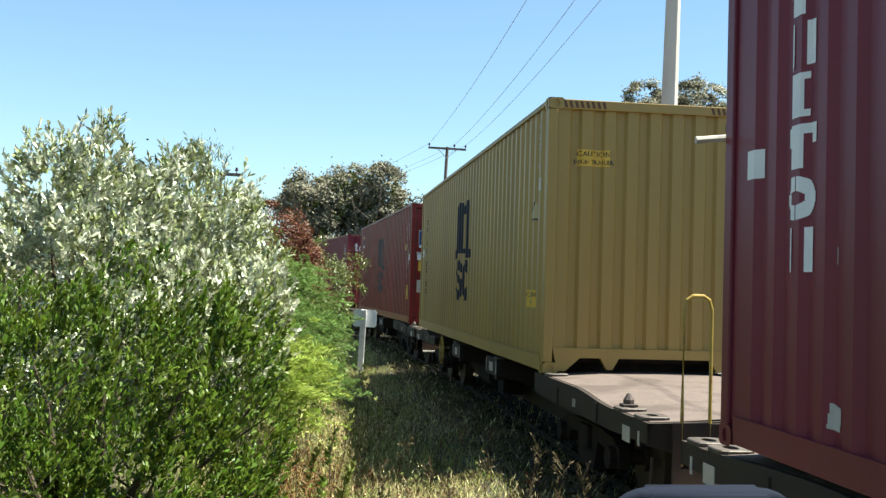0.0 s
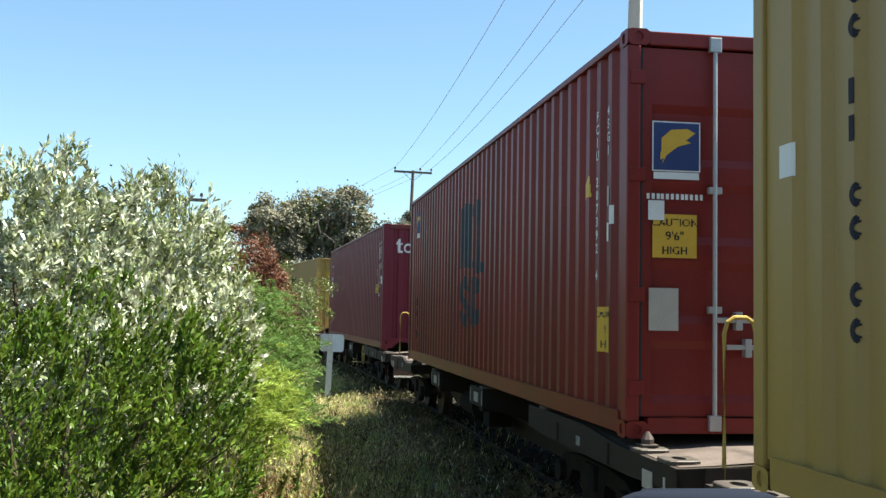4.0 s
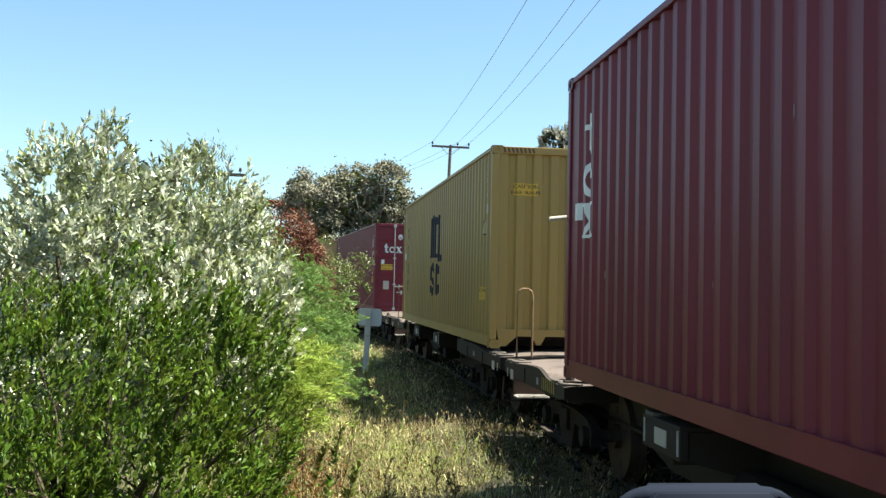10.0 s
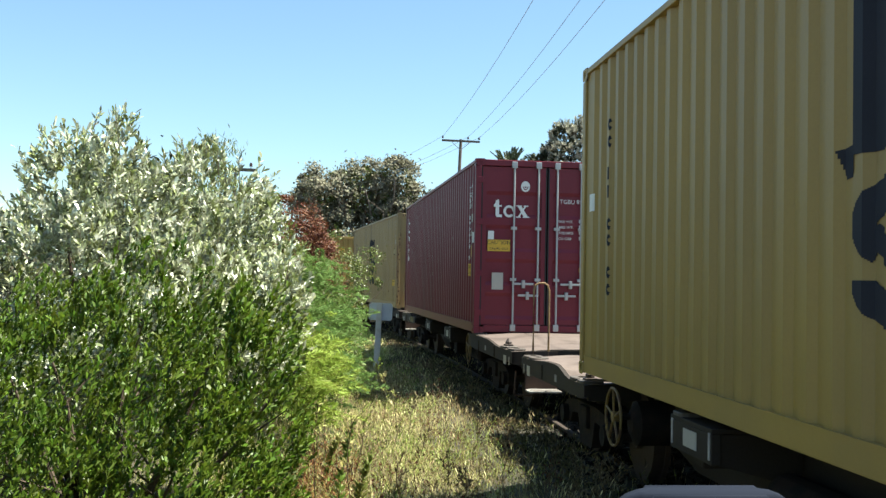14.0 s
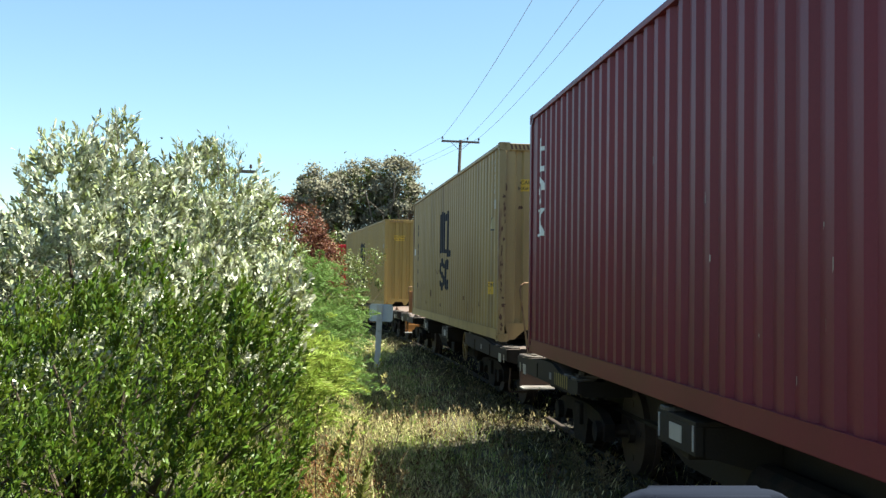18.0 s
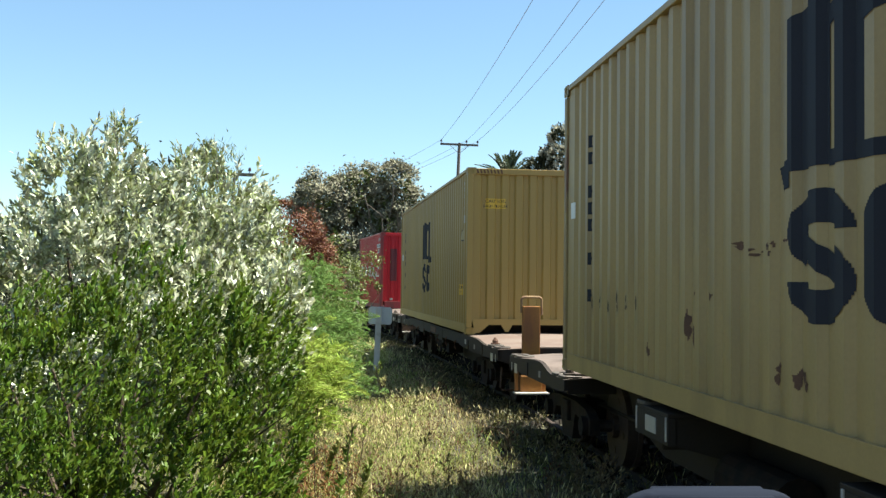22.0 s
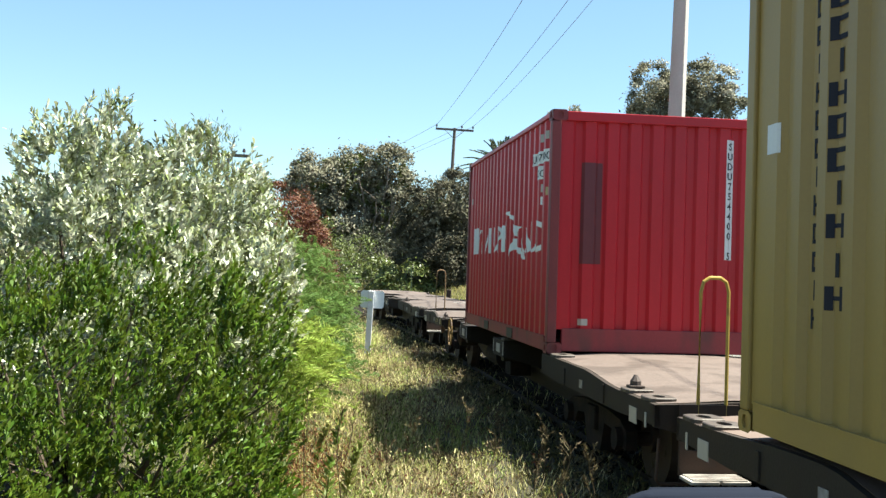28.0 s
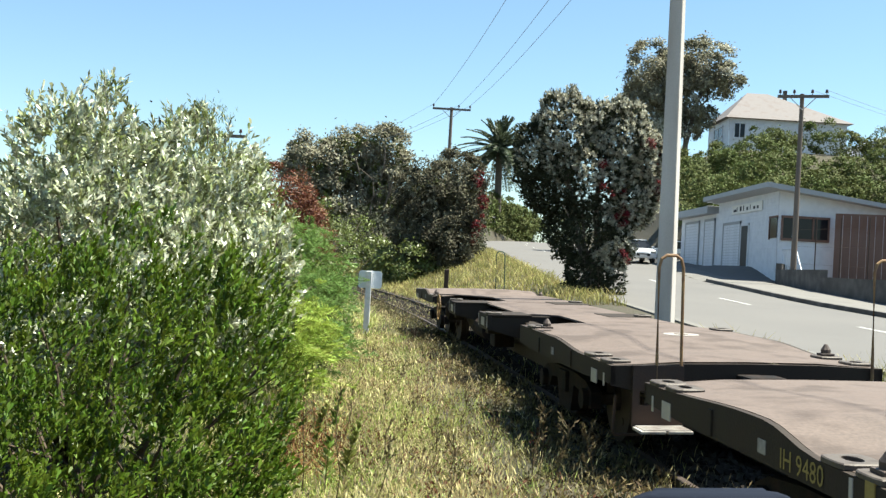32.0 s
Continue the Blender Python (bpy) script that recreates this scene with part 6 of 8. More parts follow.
def near_shrubs():
    # silvery shrub, the tall one
    p = plant("silvery_shrub", "tall shrub with narrow silvery-green leaves on upright twigs", "shrub")
    blobs = [(-2.93, 8.7, 1.66, 0.80, 0.9, 1.26), (-2.2, 9.2, 1.60, 0.78, 0.9, 1.22), (-3.85, 8.9, 1.10, 0.82, 0.9, 0.96), (-3.5, 9.6, 1.3, 1.0, 0.7, 0.98), (-3.9, 8.2, 0.7, 1.0, 0.7, 0.9), (-1.8, 8.9, 1.42, 0.74, 0.8, 0.66), (-2.6, 8.2, 1.25, 1.1, 0.6, 0.7), (-5.4, 9.2, 0.7, 1.2, 1.2, 0.95)]
    shoots("crown", blobs, LEAF_SILVER, 13000, 14, 0.22, 0.066, 0.026, 21, p, erect=0.5, floor=-0.1, wobble=0.15, keep=lambda p: ((((p - np.array([-3.35, 8.2, 1.58])) / np.array([0.72, 1.35, 0.34])) ** 4).sum(1) > 1) & ((((p - np.array([-4.0, 7.9, 1.15])) / np.array([0.75, 1.4, 0.46])) ** 2).sum(1) > 1) & (np.sin(p[:, 0] * 6.3 + 2 * np.sin(p[:, 1] * 4)) * np.sin(p[:, 2] * 7.4 + p[:, 0] * 2.5) > -0.48), blunt=0.6)
    tips = [(b[0] + dx, b[1] + dy, b[2] + b[5] * 0.8) for b in blobs[:5] for dx, dy in ((-0.3, 0.1), (0.2, 0.0))]
    tips = [(a, b, c * 0.8) for a, b, c in tips]
    limbs("twig_wood", (-3.0, 9.0, ground_at(-3.0, 9.0) - 0.05), tips, 0.045, p, 5, TWIG)
    # loose sprigs that stand above the outline
    rng = np.random.default_rng(8)
    at, way = [], []
    tw = bmesh.new()
    for k in range(70):
        b = blobs[k % len(blobs)]
        a = rng.uniform(-1, 1)
        root = np.array([b[0] + a * b[3] * 0.9, b[1] + rng.uniform(-0.5, 0.3), b[2] + b[5] * math.sqrt(max(0, 1 - a * a * 0.8)) * 0.93])
        lean = unit(np.array([a * 0.5 + rng.normal(0, 0.2), rng.normal(0, 0.2), 1.0]))
        h = rng.uniform(0.08, 0.25)
        tube(tw, [root - lean * 0.15, root + lean * h], 0.004, 4, 0.002)
        for j in range(int(h / 0.012)):
            at.append(root + lean * (0.012 * j))
            way.append(unit(lean * 0.9 + rng.normal(0, 0.5, 3)))
    at, way = np.array(at), np.array(way)
    quads("sprig_foliage", leaf_quads(at, way, rng.uniform(0.05, 0.09, len(at)), rng.uniform(0.014, 0.022, len(at)), 0.2, rng), len(at), LEAF_SILVER, p)
    tagged(part("sprig_wood", tw, TWIG, p), kind="stuff")
    # green shrub before it
    g = plant("green_shrub", "dense low shrub with small glossy bright green leaves", "shrub")
    blobs = [(-2.15, 6.5, 0.62, 1.05, 1.0, 1.08), (-1.62, 6.35, 0.86, 0.62, 0.7, 0.94), (-3.0, 6.6, 0.58, 1.15, 1.0, 0.9), (-1.5, 5.6, 0.0, 0.68, 0.8, 0.75), (-2.2, 5.4, 0.1, 1.0, 0.8, 0.85), (-4.0, 6.4, 0.5, 1.0, 1.0, 0.78), (-1.13, 6.4, 0.78, 0.36, 0.6, 0.86), (-1.2, 5.9, 0.2, 0.45, 0.7, 0.75), (-2.7, 5.1, -0.15, 1.0, 0.8, 0.85), (-3.5, 5.6, 0.1, 1.0, 0.9, 0.9)]
    shoots("crown", blobs, LEAF_GREEN, 21000, 12, 0.12, 0.046, 0.019, 22, g, erect=0.7, floor=-0.25, wobble=0.17, open_out=0.5, keep=lambda p: np.sin(p[:, 0] * 11 + 2 * np.sin(p[:, 1] * 5)) * np.sin(p[:, 2] * 10 + p[:, 0] * 4) + 0.75 * np.sin(p[:, 0] * 5.3 + 1.0 + np.sin(p[:, 1] * 3)) * np.sin(p[:, 2] * 6.1 + 0.6 + p[:, 0] * 1.5) > -0.2, blunt=0.9, lean=0.3, heart=0.14, deep=0.62, stray=0.18)
    tips = [(b[0] + dx, b[1] + dy, b[2] + b[5] * 0.45) for b in blobs for dx, dy in ((-0.3, 0.1), (0.25, 0.1))]
    limbs("twig_wood", (-2.0, 6.4, ground_at(-2, 6.4) - 0.05), tips, 0.03, g, 6, TWIG)
    # olive shrubs further on
    for bl, seed, mt, nm, lb, cl in (
            ([(-2.7, 12.5, 1.3, 1.1, 1.2, 1.25), (-2.0, 13.5, 0.9, 0.8, 1.0, 1.0)], 31, LEAF_OLIVE, "olive_shrub", "olive-green leafy shrub beside the track", 1300),
            ([(-2.75, 18.5, 1.95, 0.6, 0.9, 1.3), (-2.4, 19.0, 1.7, 0.42, 0.8, 0.9)], 32, LEAF_RUSSET, "russet_shrub", "shrub with dead russet-brown leaves", 1100),
            ([(-3.2, 17.0, 1.6, 0.9, 1.0, 1.6), (-4.6, 16.0, 1.8, 1.5, 1.5, 1.7)], 33, LEAF_OLIVE, "olive_shrub", "tall olive-green leafy shrub behind others", 900),
            ([(-2.6, 22.5, 1.2, 0.9, 1.3, 1.5), (-2.05, 23.5, 1.9, 0.5, 0.7, 0.7)], 34, LEAF_OLIVE, "olive_shrub", "dull olive shrub with rounded leaves", 700),
            ([(-1.95, 16.0, 0.3, 0.6, 1.6, 0.75), (-2.3, 20.5, 0.3, 0.6, 1.8, 0.85)], 35, LEAF_OLIVE, "olive_shrub", "low olive-green scrub at the grass edge", 500)):
        q = plant(nm, lb, "shrub")
        crown("crown", bl, mt, cl, 14, 0.10, 0.075, 0.026, seed, q, up=0.5, floor=-0.2, shell=0.45)
        tips = [(b[0] + d, b[1], b[2] + b[5] * 0.8) for b in bl for d in (-0.3, 0.3)]
        limbs("twig_wood", (bl[0][0], bl[0][1], ground_at(bl[0][0], bl[0][1]) - 0.05), tips, 0.03, q, seed, TWIG)
    q = plant("dark_conifer", "dark upright shrubby tree showing above other shrubs", "tree")
    crown("crown", [(-3.4, 14.0, 2.55, 0.5, 0.6, 1.12), (-3.0, 14.2, 2.1, 0.6, 0.6, 0.95)], LEAF_OLIVE, 600, 16, 0.09, 0.08, 0.014, 36, q, shell=0.6, erect=0.8)
    limbs("trunk", (-3.4, 14.0, ground_at(-3.4, 14) - 0.05), [(-3.5, 14, 3.2), (-3.1, 14.1, 2.7)], 0.05, q, 36)


def frond_cloud(name, label, spots, material, seed, fronds, reach):
    """Fennel: arching fronds whose thread-like leaflets make soft feathers, on thin stalks."""
    p = plant(name, label, "herb")
    rng = np.random.default_rng(seed)
    sp = np.array(spots, float)
    at, way, ln = [], [], []
    bm = bmesh.new()
    for x, y, top, r in spots:
        for k in range(1):
            xx, yy = x + rng.uniform(-r, r) * 0.6, y + rng.uniform(-r, r)
            tube(bm, [(xx, yy, ground_at(xx, yy) - 0.03), (xx + rng.uniform(-0.14, 0.14), yy, top * 0.55), (x + rng.uniform(-r, r) * 0.5, yy, top - 0.1)], 0.004, 4, 0.002)
    for k in range(fronds):
        x, y, top, r = sp[k % len(sp)]
        d = unit(rng.normal(0, 1, 3) * np.array([1, 1, 0.35]) + np.array([0, 0, 0.5]))
        root = np.array([x, y, top]) + rng.normal(0, 0.5, 3) * np.array([r, r * 1.2, 0.24]) - np.array([0, 0, abs(rng.normal(0, 0.16))])
        L = reach * rng.uniform(0.6, 1.3)
        side = unit(np.cross(d, np.array([0, 0, 1.0]) + rng.normal(0, 0.3, 3)))
        nor = np.cross(side, d)
        for j in range(20):
            u = (j + 0.5) / 20
            q = root + d * L * u - np.array([0, 0, 1.0]) * (0.35 * L * u * u)
            wide = L * 0.34 * math.sin(math.pi * min(1.0, 0.18 + 0.82 * u)) + 0.01
            for sg in (-1, 1):
                for b in range(2):
                    at.append(q + side * sg * wide * 0.4 * b + rng.normal(0, 0.004, 3))
                    way.append(unit(side * sg + d * (0.55 + 0.35 * b) + nor * rng.normal(0.05, 0.22)))
                    ln.append(wide * (1.0 - 0.35 * b))
    at, way, ln = np.array(at), np.array(way), np.array(ln)
    quads("fronds", leaf_quads(at, way, ln, np.full(len(at), 0.0075), 0.1, rng), len(at), material, p)
    tagged(part("stalk_wood", bm, LEAF_FENNEL, p), kind="stuff")


def grass_field(name, label, n, region, material, height, width, seed, keep, lean=0.6, heads=0.0, group=""):
    """Blades as tapered, bent strips of three quads; keep(x, y) thins them."""
    rng = np.random.default_rng(seed)
    x = rng.uniform(region[0], region[1], n)
    y = region[2] + (region[3] - region[2]) * rng.uniform(0, 1, n) ** 1.6
    k = rng.uniform(0, 1, n) < keep(x, y)
    x, y = x[k], y[k]
    n = len(x)
    z = land(x, y) - 0.02
    h = height * rng.uniform(0.45, 1.25, n) * (1 + 0.35 * np.sin(x * 2.1 + 1) * np.sin(y * 1.1))
    a = rng.uniform(0, math.tau, n)
    b = rng.uniform(0, math.tau, n)
    side = np.stack([np.cos(a), np.sin(a), 0 * a], 1) * width * (1 + np.clip(y[:, None] - 10, 0, 30) * 0.05)
    tip = np.stack([np.cos(b), np.sin(b), 0 * b], 1) * (lean * h * rng.uniform(0.3, 1.4, n))[:, None]
    root = np.stack([x, y, z], 1)
    up = np.array([0, 0, 1.0])
    m1 = root + tip * 0.22 + up * (h * 0.5)[:, None]
    top = root + tip + up * (h * 0.97)[:, None]
    v = np.stack([root - side / 2, root + side / 2, m1 + side * 0.4, m1 - side * 0.4, m1 - side * 0.4, m1 + side * 0.4, top + side * 0.12, top - side * 0.12], 1)
    if heads:
        q = rng.uniform(0, 1, n) < heads
        t = top[q]
        u = unit(tip[q] + up * h[q][:, None])
        s2 = side[q] / width * 0.006
        hd = np.stack([t, t + u * 0.035 + s2, t + u * 0.07, t + u * 0.035 - s2], 1)
        v = np.concatenate([v.reshape(-1, 3), hd.reshape(-1, 3)])
    v = v.reshape(-1, 3)
    ob = quads(name, v, len(v) // 4, material)
    return tagged(ob, label, "grass", group, "stuff")


def off_track(x, y):
    return x - centre_x(y)


def herb_layer(name, label, n, material, seed, keep, length, width, high, region=(-2.6, 2.0, 5.5, 45.5)):
    """Low broad-leaved weeds in small tufts among the grass."""
    rng = np.random.default_rng(seed)
    x = rng.uniform(region[0], region[1], n)
    y = region[2] + (region[3] - region[2]) * rng.uniform(0, 1, n) ** 1.7
    k = rng.uniform(0, 1, n) < keep(x, y)
    x, y = x[k], y[k]
    each = 16
    h = np.repeat(high * rng.uniform(0.4, 1.3, len(x)), each)
    c = np.repeat(np.stack([x, y, land(x, y)], 1), each, 0)
    m = len(c)
    d = rng.normal(0, 1, (m, 3)) * np.array([1, 1, 0])
    up = rng.uniform(0, 1, m)
    at = c + d * 0.045 + np.array([0, 0, 1.0]) * (h * up)[:, None]
    way = unit(d * 0.6 + np.array([0, 0, 0.9]) + rng.normal(0, 0.4, (m, 3)))
    v = leaf_quads(at, way, length * rng.uniform(0.6, 1.4, m), width * rng.uniform(0.6, 1.4, m), 0.2, rng)
    return tagged(quads(name, v, m, material), label, "weeds", kind="stuff")


def weeds():
    """Tall stalks with side twigs and seed heads by the shaded strip."""
    rnd = random.Random(12)
    spots = [(-0.62, 7.6, 1.0), (-0.95, 8.2, 1.05), (-0.75, 9.6, 0.9), (0.62, 9.0, 0.62), (0.25, 8.4, 0.55), (0.05, 9.6, 0.5), (0.85, 8.6, 0.5), (-0.2, 10.2, 0.6), (0.95, 7.9, 0.7), (0.4, 10.8, 0.6),
             (-0.55, 12.2, 0.75), (-0.75, 14.0, 0.8), (-0.4, 13.2, 0.6), (-1.0, 16.5, 0.8), (1.02, 9.4, 0.55), (0.7, 11.0, 0.45), (-0.3, 7.9, 0.7), (0.2, 7.6, 0.6), (1.15, 7.4, 0.66), (-1.15, 10.6, 1.0)]
    for x, y, h in spots:
        w = plant("weed", "dry brown weed stalk with small seed heads", "weed", "weeds beside the track")
        z = ground_at(x, y)
        bm = bmesh.new()
        pts = [Vector((x, y, z - 0.03))]
        for k in range(5):
            pts.append(pts[-1] + Vector((rnd.uniform(-0.04, 0.05), rnd.uniform(-0.04, 0.04), h / 5)))
        tube(bm, pts, 0.006, 5, 0.003)
        at, way = [], []
        for k in range(int(16 * h)):
            q = pts[rnd.choice((2, 3, 4))].lerp(pts[5], rnd.uniform(0, 1))
            d = Vector((rnd.uniform(-1, 1), rnd.uniform(-1, 1), rnd.uniform(0.5, 1.5))).normalized()
            e = q + d * rnd.uniform(0.05, 0.14)
            tube(bm, [q, e], 0.003, 3, 0.002)
            for j in range(6):
                at.append(tuple(q.lerp(e, rnd.uniform(0.4, 1))))
                way.append(tuple((d + Vector((rnd.uniform(-1, 1), rnd.uniform(-1, 1), rnd.uniform(-0.5, 1)))).normalized()))
        part("stalk", bm, WEED, w)
        rng = np.random.default_rng(int(abs(x * 1000)) + 3)
        at, way = np.array(at), np.array(way)
        tagged(quads("seed_spray", leaf_quads(at, way, rng.uniform(0.02, 0.05, len(at)), rng.uniform(0.008, 0.018, len(at)), 0.2, rng), len(at), WEED if y < 20 and x > -0.5 else GRASS_GREEN, w), kind="stuff")


def leafy_weed(x, y, h, seed):
    w = plant("leafy_weed", "tall green leafy weed standing out of the dry grass", "weed", "weeds beside the track")
    rng = np.random.default_rng(seed)
    z = ground_at(x, y)
    bend = lambda u: np.array([x + 0.10 * u * u, y - 0.04 * u, z + h * u])
    part("stalk", tube(bmesh.new(), [Vector(bend(k / 6)) - Vector((0, 0, 0.03 * (k == 0))) for k in range(7)], 0.008, 6, 0.003), HERB_GREEN, w)
    u = rng.uniform(0.15, 1.0, 110)
    at = np.stack([bend(k) for k in u])
    a = rng.uniform(0, math.tau, len(u))
    way = unit(np.stack([np.cos(a), np.sin(a), 0.7 + 0.6 * u], 1))
    tagged(quads("leaves", leaf_quads(at, way, (0.13 - 0.07 * u) * rng.uniform(0.6, 1.2, len(u)), 0.026 * rng.uniform(0.6, 1.2, len(u)), 0.2, rng), len(u), HERB_GREEN, w), kind="stuff")


def street_trees():
    # pohutukawa-like tree on the verge, leaning masses of grey-green tufts; light top and dark heart painted by leaf
    # colour
    t = plant("verge_tree", "round dense evergreen tree with grey-green tufts and crimson flowers", "tree", "flowering verge trees")
    bl = [(3.75, 32.1, 5.75, 1.05, 1.0, 1.5), (2.9, 32.2, 5.2, 0.75, 0.8, 1.15), (5.5, 32, 5.7, 0.95, 1.0, 1.35), (4.65, 32.1, 6.1, 0.7, 0.8, 0.85), (6.2, 32, 5.1, 0.65, 0.8, 1.15), (4.5, 32, 4.6, 1.4, 1.0, 1.5), (3.55, 32.2, 4.2, 0.85, 0.8, 1.0), (4.6, 31.9, 2.9, 1.05, 0.8, 1.2), (5.9, 32, 3.9, 0.7, 0.7, 0.9), (4.75, 31.8, 1.6, 0.8, 0.6, 1.05), (5.4, 31.6, 2.5, 0.6, 0.5, 0.75), (5.2, 31.7, 1.2, 0.6, 0.5, 0.7), (6.3, 32, 4.4, 0.5, 0.6, 0.9), (3.2, 32.2, 4.3, 0.7, 0.7, 1.0), (4.0, 32, 3.0, 0.75, 0.6, 1.0), (4.45, 31.9, 1.7, 0.5, 0.5, 0.9)]
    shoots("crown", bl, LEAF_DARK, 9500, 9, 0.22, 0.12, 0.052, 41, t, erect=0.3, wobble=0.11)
    # paler tufts kept to the top and sunward side, colouring in the sunlight
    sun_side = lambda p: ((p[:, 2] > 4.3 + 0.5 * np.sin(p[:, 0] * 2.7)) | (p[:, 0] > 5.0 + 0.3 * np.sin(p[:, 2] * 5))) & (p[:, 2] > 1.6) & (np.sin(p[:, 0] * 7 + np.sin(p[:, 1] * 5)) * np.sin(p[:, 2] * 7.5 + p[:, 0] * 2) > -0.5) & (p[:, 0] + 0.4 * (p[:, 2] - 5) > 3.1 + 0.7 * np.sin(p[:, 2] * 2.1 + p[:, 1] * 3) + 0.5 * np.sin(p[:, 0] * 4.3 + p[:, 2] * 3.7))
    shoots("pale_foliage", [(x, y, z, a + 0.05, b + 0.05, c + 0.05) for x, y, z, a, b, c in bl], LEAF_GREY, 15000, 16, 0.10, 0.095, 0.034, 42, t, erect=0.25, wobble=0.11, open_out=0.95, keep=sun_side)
    crown("blossom", [(6.75, 31.6, 5.3, 0.14, 0.3, 0.6), (6.15, 31.2, 5.5, 0.14, 0.2, 0.16), (4.9, 31.0, 4.9, 0.16, 0.12, 0.14), (6.6, 31.5, 4.2, 0.18, 0.3, 0.3), (5.6, 31.2, 2.3, 0.2, 0.2, 0.3), (4.9, 31.0, 4.2, 0.3, 0.12, 0.4), (5.5, 31.2, 3.6, 0.14, 0.2, 0.5)], FLOWER_RED, 240, 6, 0.045, 0.075, 0.03, 43, t, shell=0.9)
    limbs("trunk", (4.9, 32, ground_at(4.9, 32) - 0.1), [(3.8, 32, 5), (5.2, 32.1, 6), (6.0, 32, 5), (4.4, 31.8, 3.6)], 0.16, t, 44)
    t = plant("verge_tree", "dark spreading evergreen tree with crimson flowers along one side", "tree", "flowering verge trees")
    bl = [(-0.2, 55, 5.0, 1.9, 1.7, 2.3), (1.0, 55.2, 5.2, 1.4, 1.5, 2.6), (0.2, 54.6, 2.8, 2.0, 1.5, 1.5), (-1.2, 55.5, 4.0, 1.3, 1.3, 1.8)]
    crown("crown", bl, LEAF_DUSK, 2000, 18, 0.2, 0.18, 0.085, 45, t, up=0.4, shell=0.5)
    shoots("pale_foliage", bl, LEAF_FAR, 2600, 10, 0.14, 0.16, 0.06, 46, t, erect=0.3, open_out=1.2, keep=lambda p: np.sin(p[:, 0] * 2.3 + p[:, 2] * 1.9) + np.sin(p[:, 2] * 3.1 - p[:, 1]) > -0.3)
    crown("blossom", [(1.95, 54.2, 6.4, 0.25, 0.4, 0.5), (2.15, 54.0, 4.9, 0.25, 0.4, 0.9), (2.1, 53.9, 3.4, 0.3, 0.4, 0.7)], FLOWER_RED, 180, 7, 0.07, 0.11, 0.045, 47, t, shell=0.8)
    limbs("trunk", (0.3, 55, ground_at(0.3, 55) - 0.1), [(-0.8, 55, 5), (0.6, 55, 6), (1.3, 55, 5)], 0.17, t, 48)
    # tall trees where the line bends away
    t = plant("tall_tree", "tall spreading tree with pale grey limbs showing through", "tree", "trees by the bend")
    bl = [(-10.6, 88, 9.3, 2.6, 2.4, 2.3), (-7.4, 88, 10.0, 2.6, 2.4, 2.2), (-4.8, 88, 10.2, 2.0, 2.2, 2.6), (-8.8, 87, 6.2, 3.2, 2.4, 2.4), (-5.2, 87.5, 6.5, 2.2, 2.2, 2.6), (-11.2, 89, 5.0, 2.4, 2, 3.0)]
    crown("crown", bl, LEAF_FAR, 2400, 18, 0.34, 0.30, 0.14, 51, t, up=0.5, shell=0.5)
    shoots("pale_foliage", bl, LEAF_OLIVE, 3600, 10, 0.26, 0.28, 0.11, 52, t, erect=0.4, open_out=1.1, keep=lambda p: np.sin(p[:, 0] * 1.3 + p[:, 2] * 1.1) + np.sin(p[:, 2] * 2.1 - p[:, 1]) + 0.15 * (p[:, 2] - 7) > -0.3)
    limbs("trunk", (-5.5, 86.5, ground_at(-5.5, 86.5) - 0.1), [(-4.6, 85, 11), (-7, 85, 10), (-9.5, 85.6, 9.5), (-5.4, 84.6, 8), (-3.8, 85, 8.5)], 0.16, t, 53)
    # dark scrub under them, on both sides of the line
    for k, (bl, mt, cl) in enumerate((
            ([(-4.5, 74, 2.2, 3.0, 2.5, 2.6), (-1.5, 70, 2.0, 2.6, 2.5, 2.3), (-7.5, 84, 2.6, 3.4, 2.0, 3.2)], LEAF_DARK, 1100),
            ([(-3.0, 58, 1.2, 1.3, 1.6, 1.35), (-1.6, 54, 1.2, 1.3, 1.6, 1.2)], LEAF_OLIVE, 700),
            ([(1.3, 66, 3.2, 1.5, 2.0, 1.7), (1.8, 72, 4.0, 1.4, 2.0, 2.1)], LEAF_DARK, 900),
            ([(-17.0, 64, 3.0, 5.0, 4.0, 4.5), (-14.0, 48, 2.4, 4.0, 5.0, 3.2), (-10, 34, 2.0, 4.0, 4.0, 2.6), (-7.0, 24, 1.6, 3.0, 3.0, 2.2)], LEAF_DARK, 1500),
            ([(float(road_left(y)) - 3.4, y, float(road_z(y)) + 2.6, 2.3, 2.6, 2.9 + 0.4 * math.sin(y)) for y in range(104, 172, 4)] + [(float(road_left(y)) - 7.5, y, float(road_z(y)) + 4.4, 2.8, 2.6, 2.6) for y in range(110, 180, 7)] + [(11.0 + 2.6 * k, 176, 8.4, 2.4, 2.4, 2.6) for k in range(6)], LEAF_HEDGE, 4800))):
        s = plant("scrub", "dark evergreen scrub beside the %s" % ("road" if k in (2, 4) else "railway"), "shrub")
        big = 2.2 if k == 4 else 1.0
        crown("crown", bl, mt, cl, 14, 0.26 * (1 + 0.25 * (big > 1)), 0.2 * big, 0.09 * big, 60 + k, s, up=0.5, shell=0.5)
        limbs("twig_wood", (bl[0][0], bl[0][1], ground_at(bl[0][0], bl[0][1]) - 0.1), [(b[0], b[1], b[2] + b[5] * 0.5) for b in bl[:1]], 0.08, s, 60 + k)
    t = plant("hillside_tree", "large dark tree with an open spreading crown above the hedge", "tree")
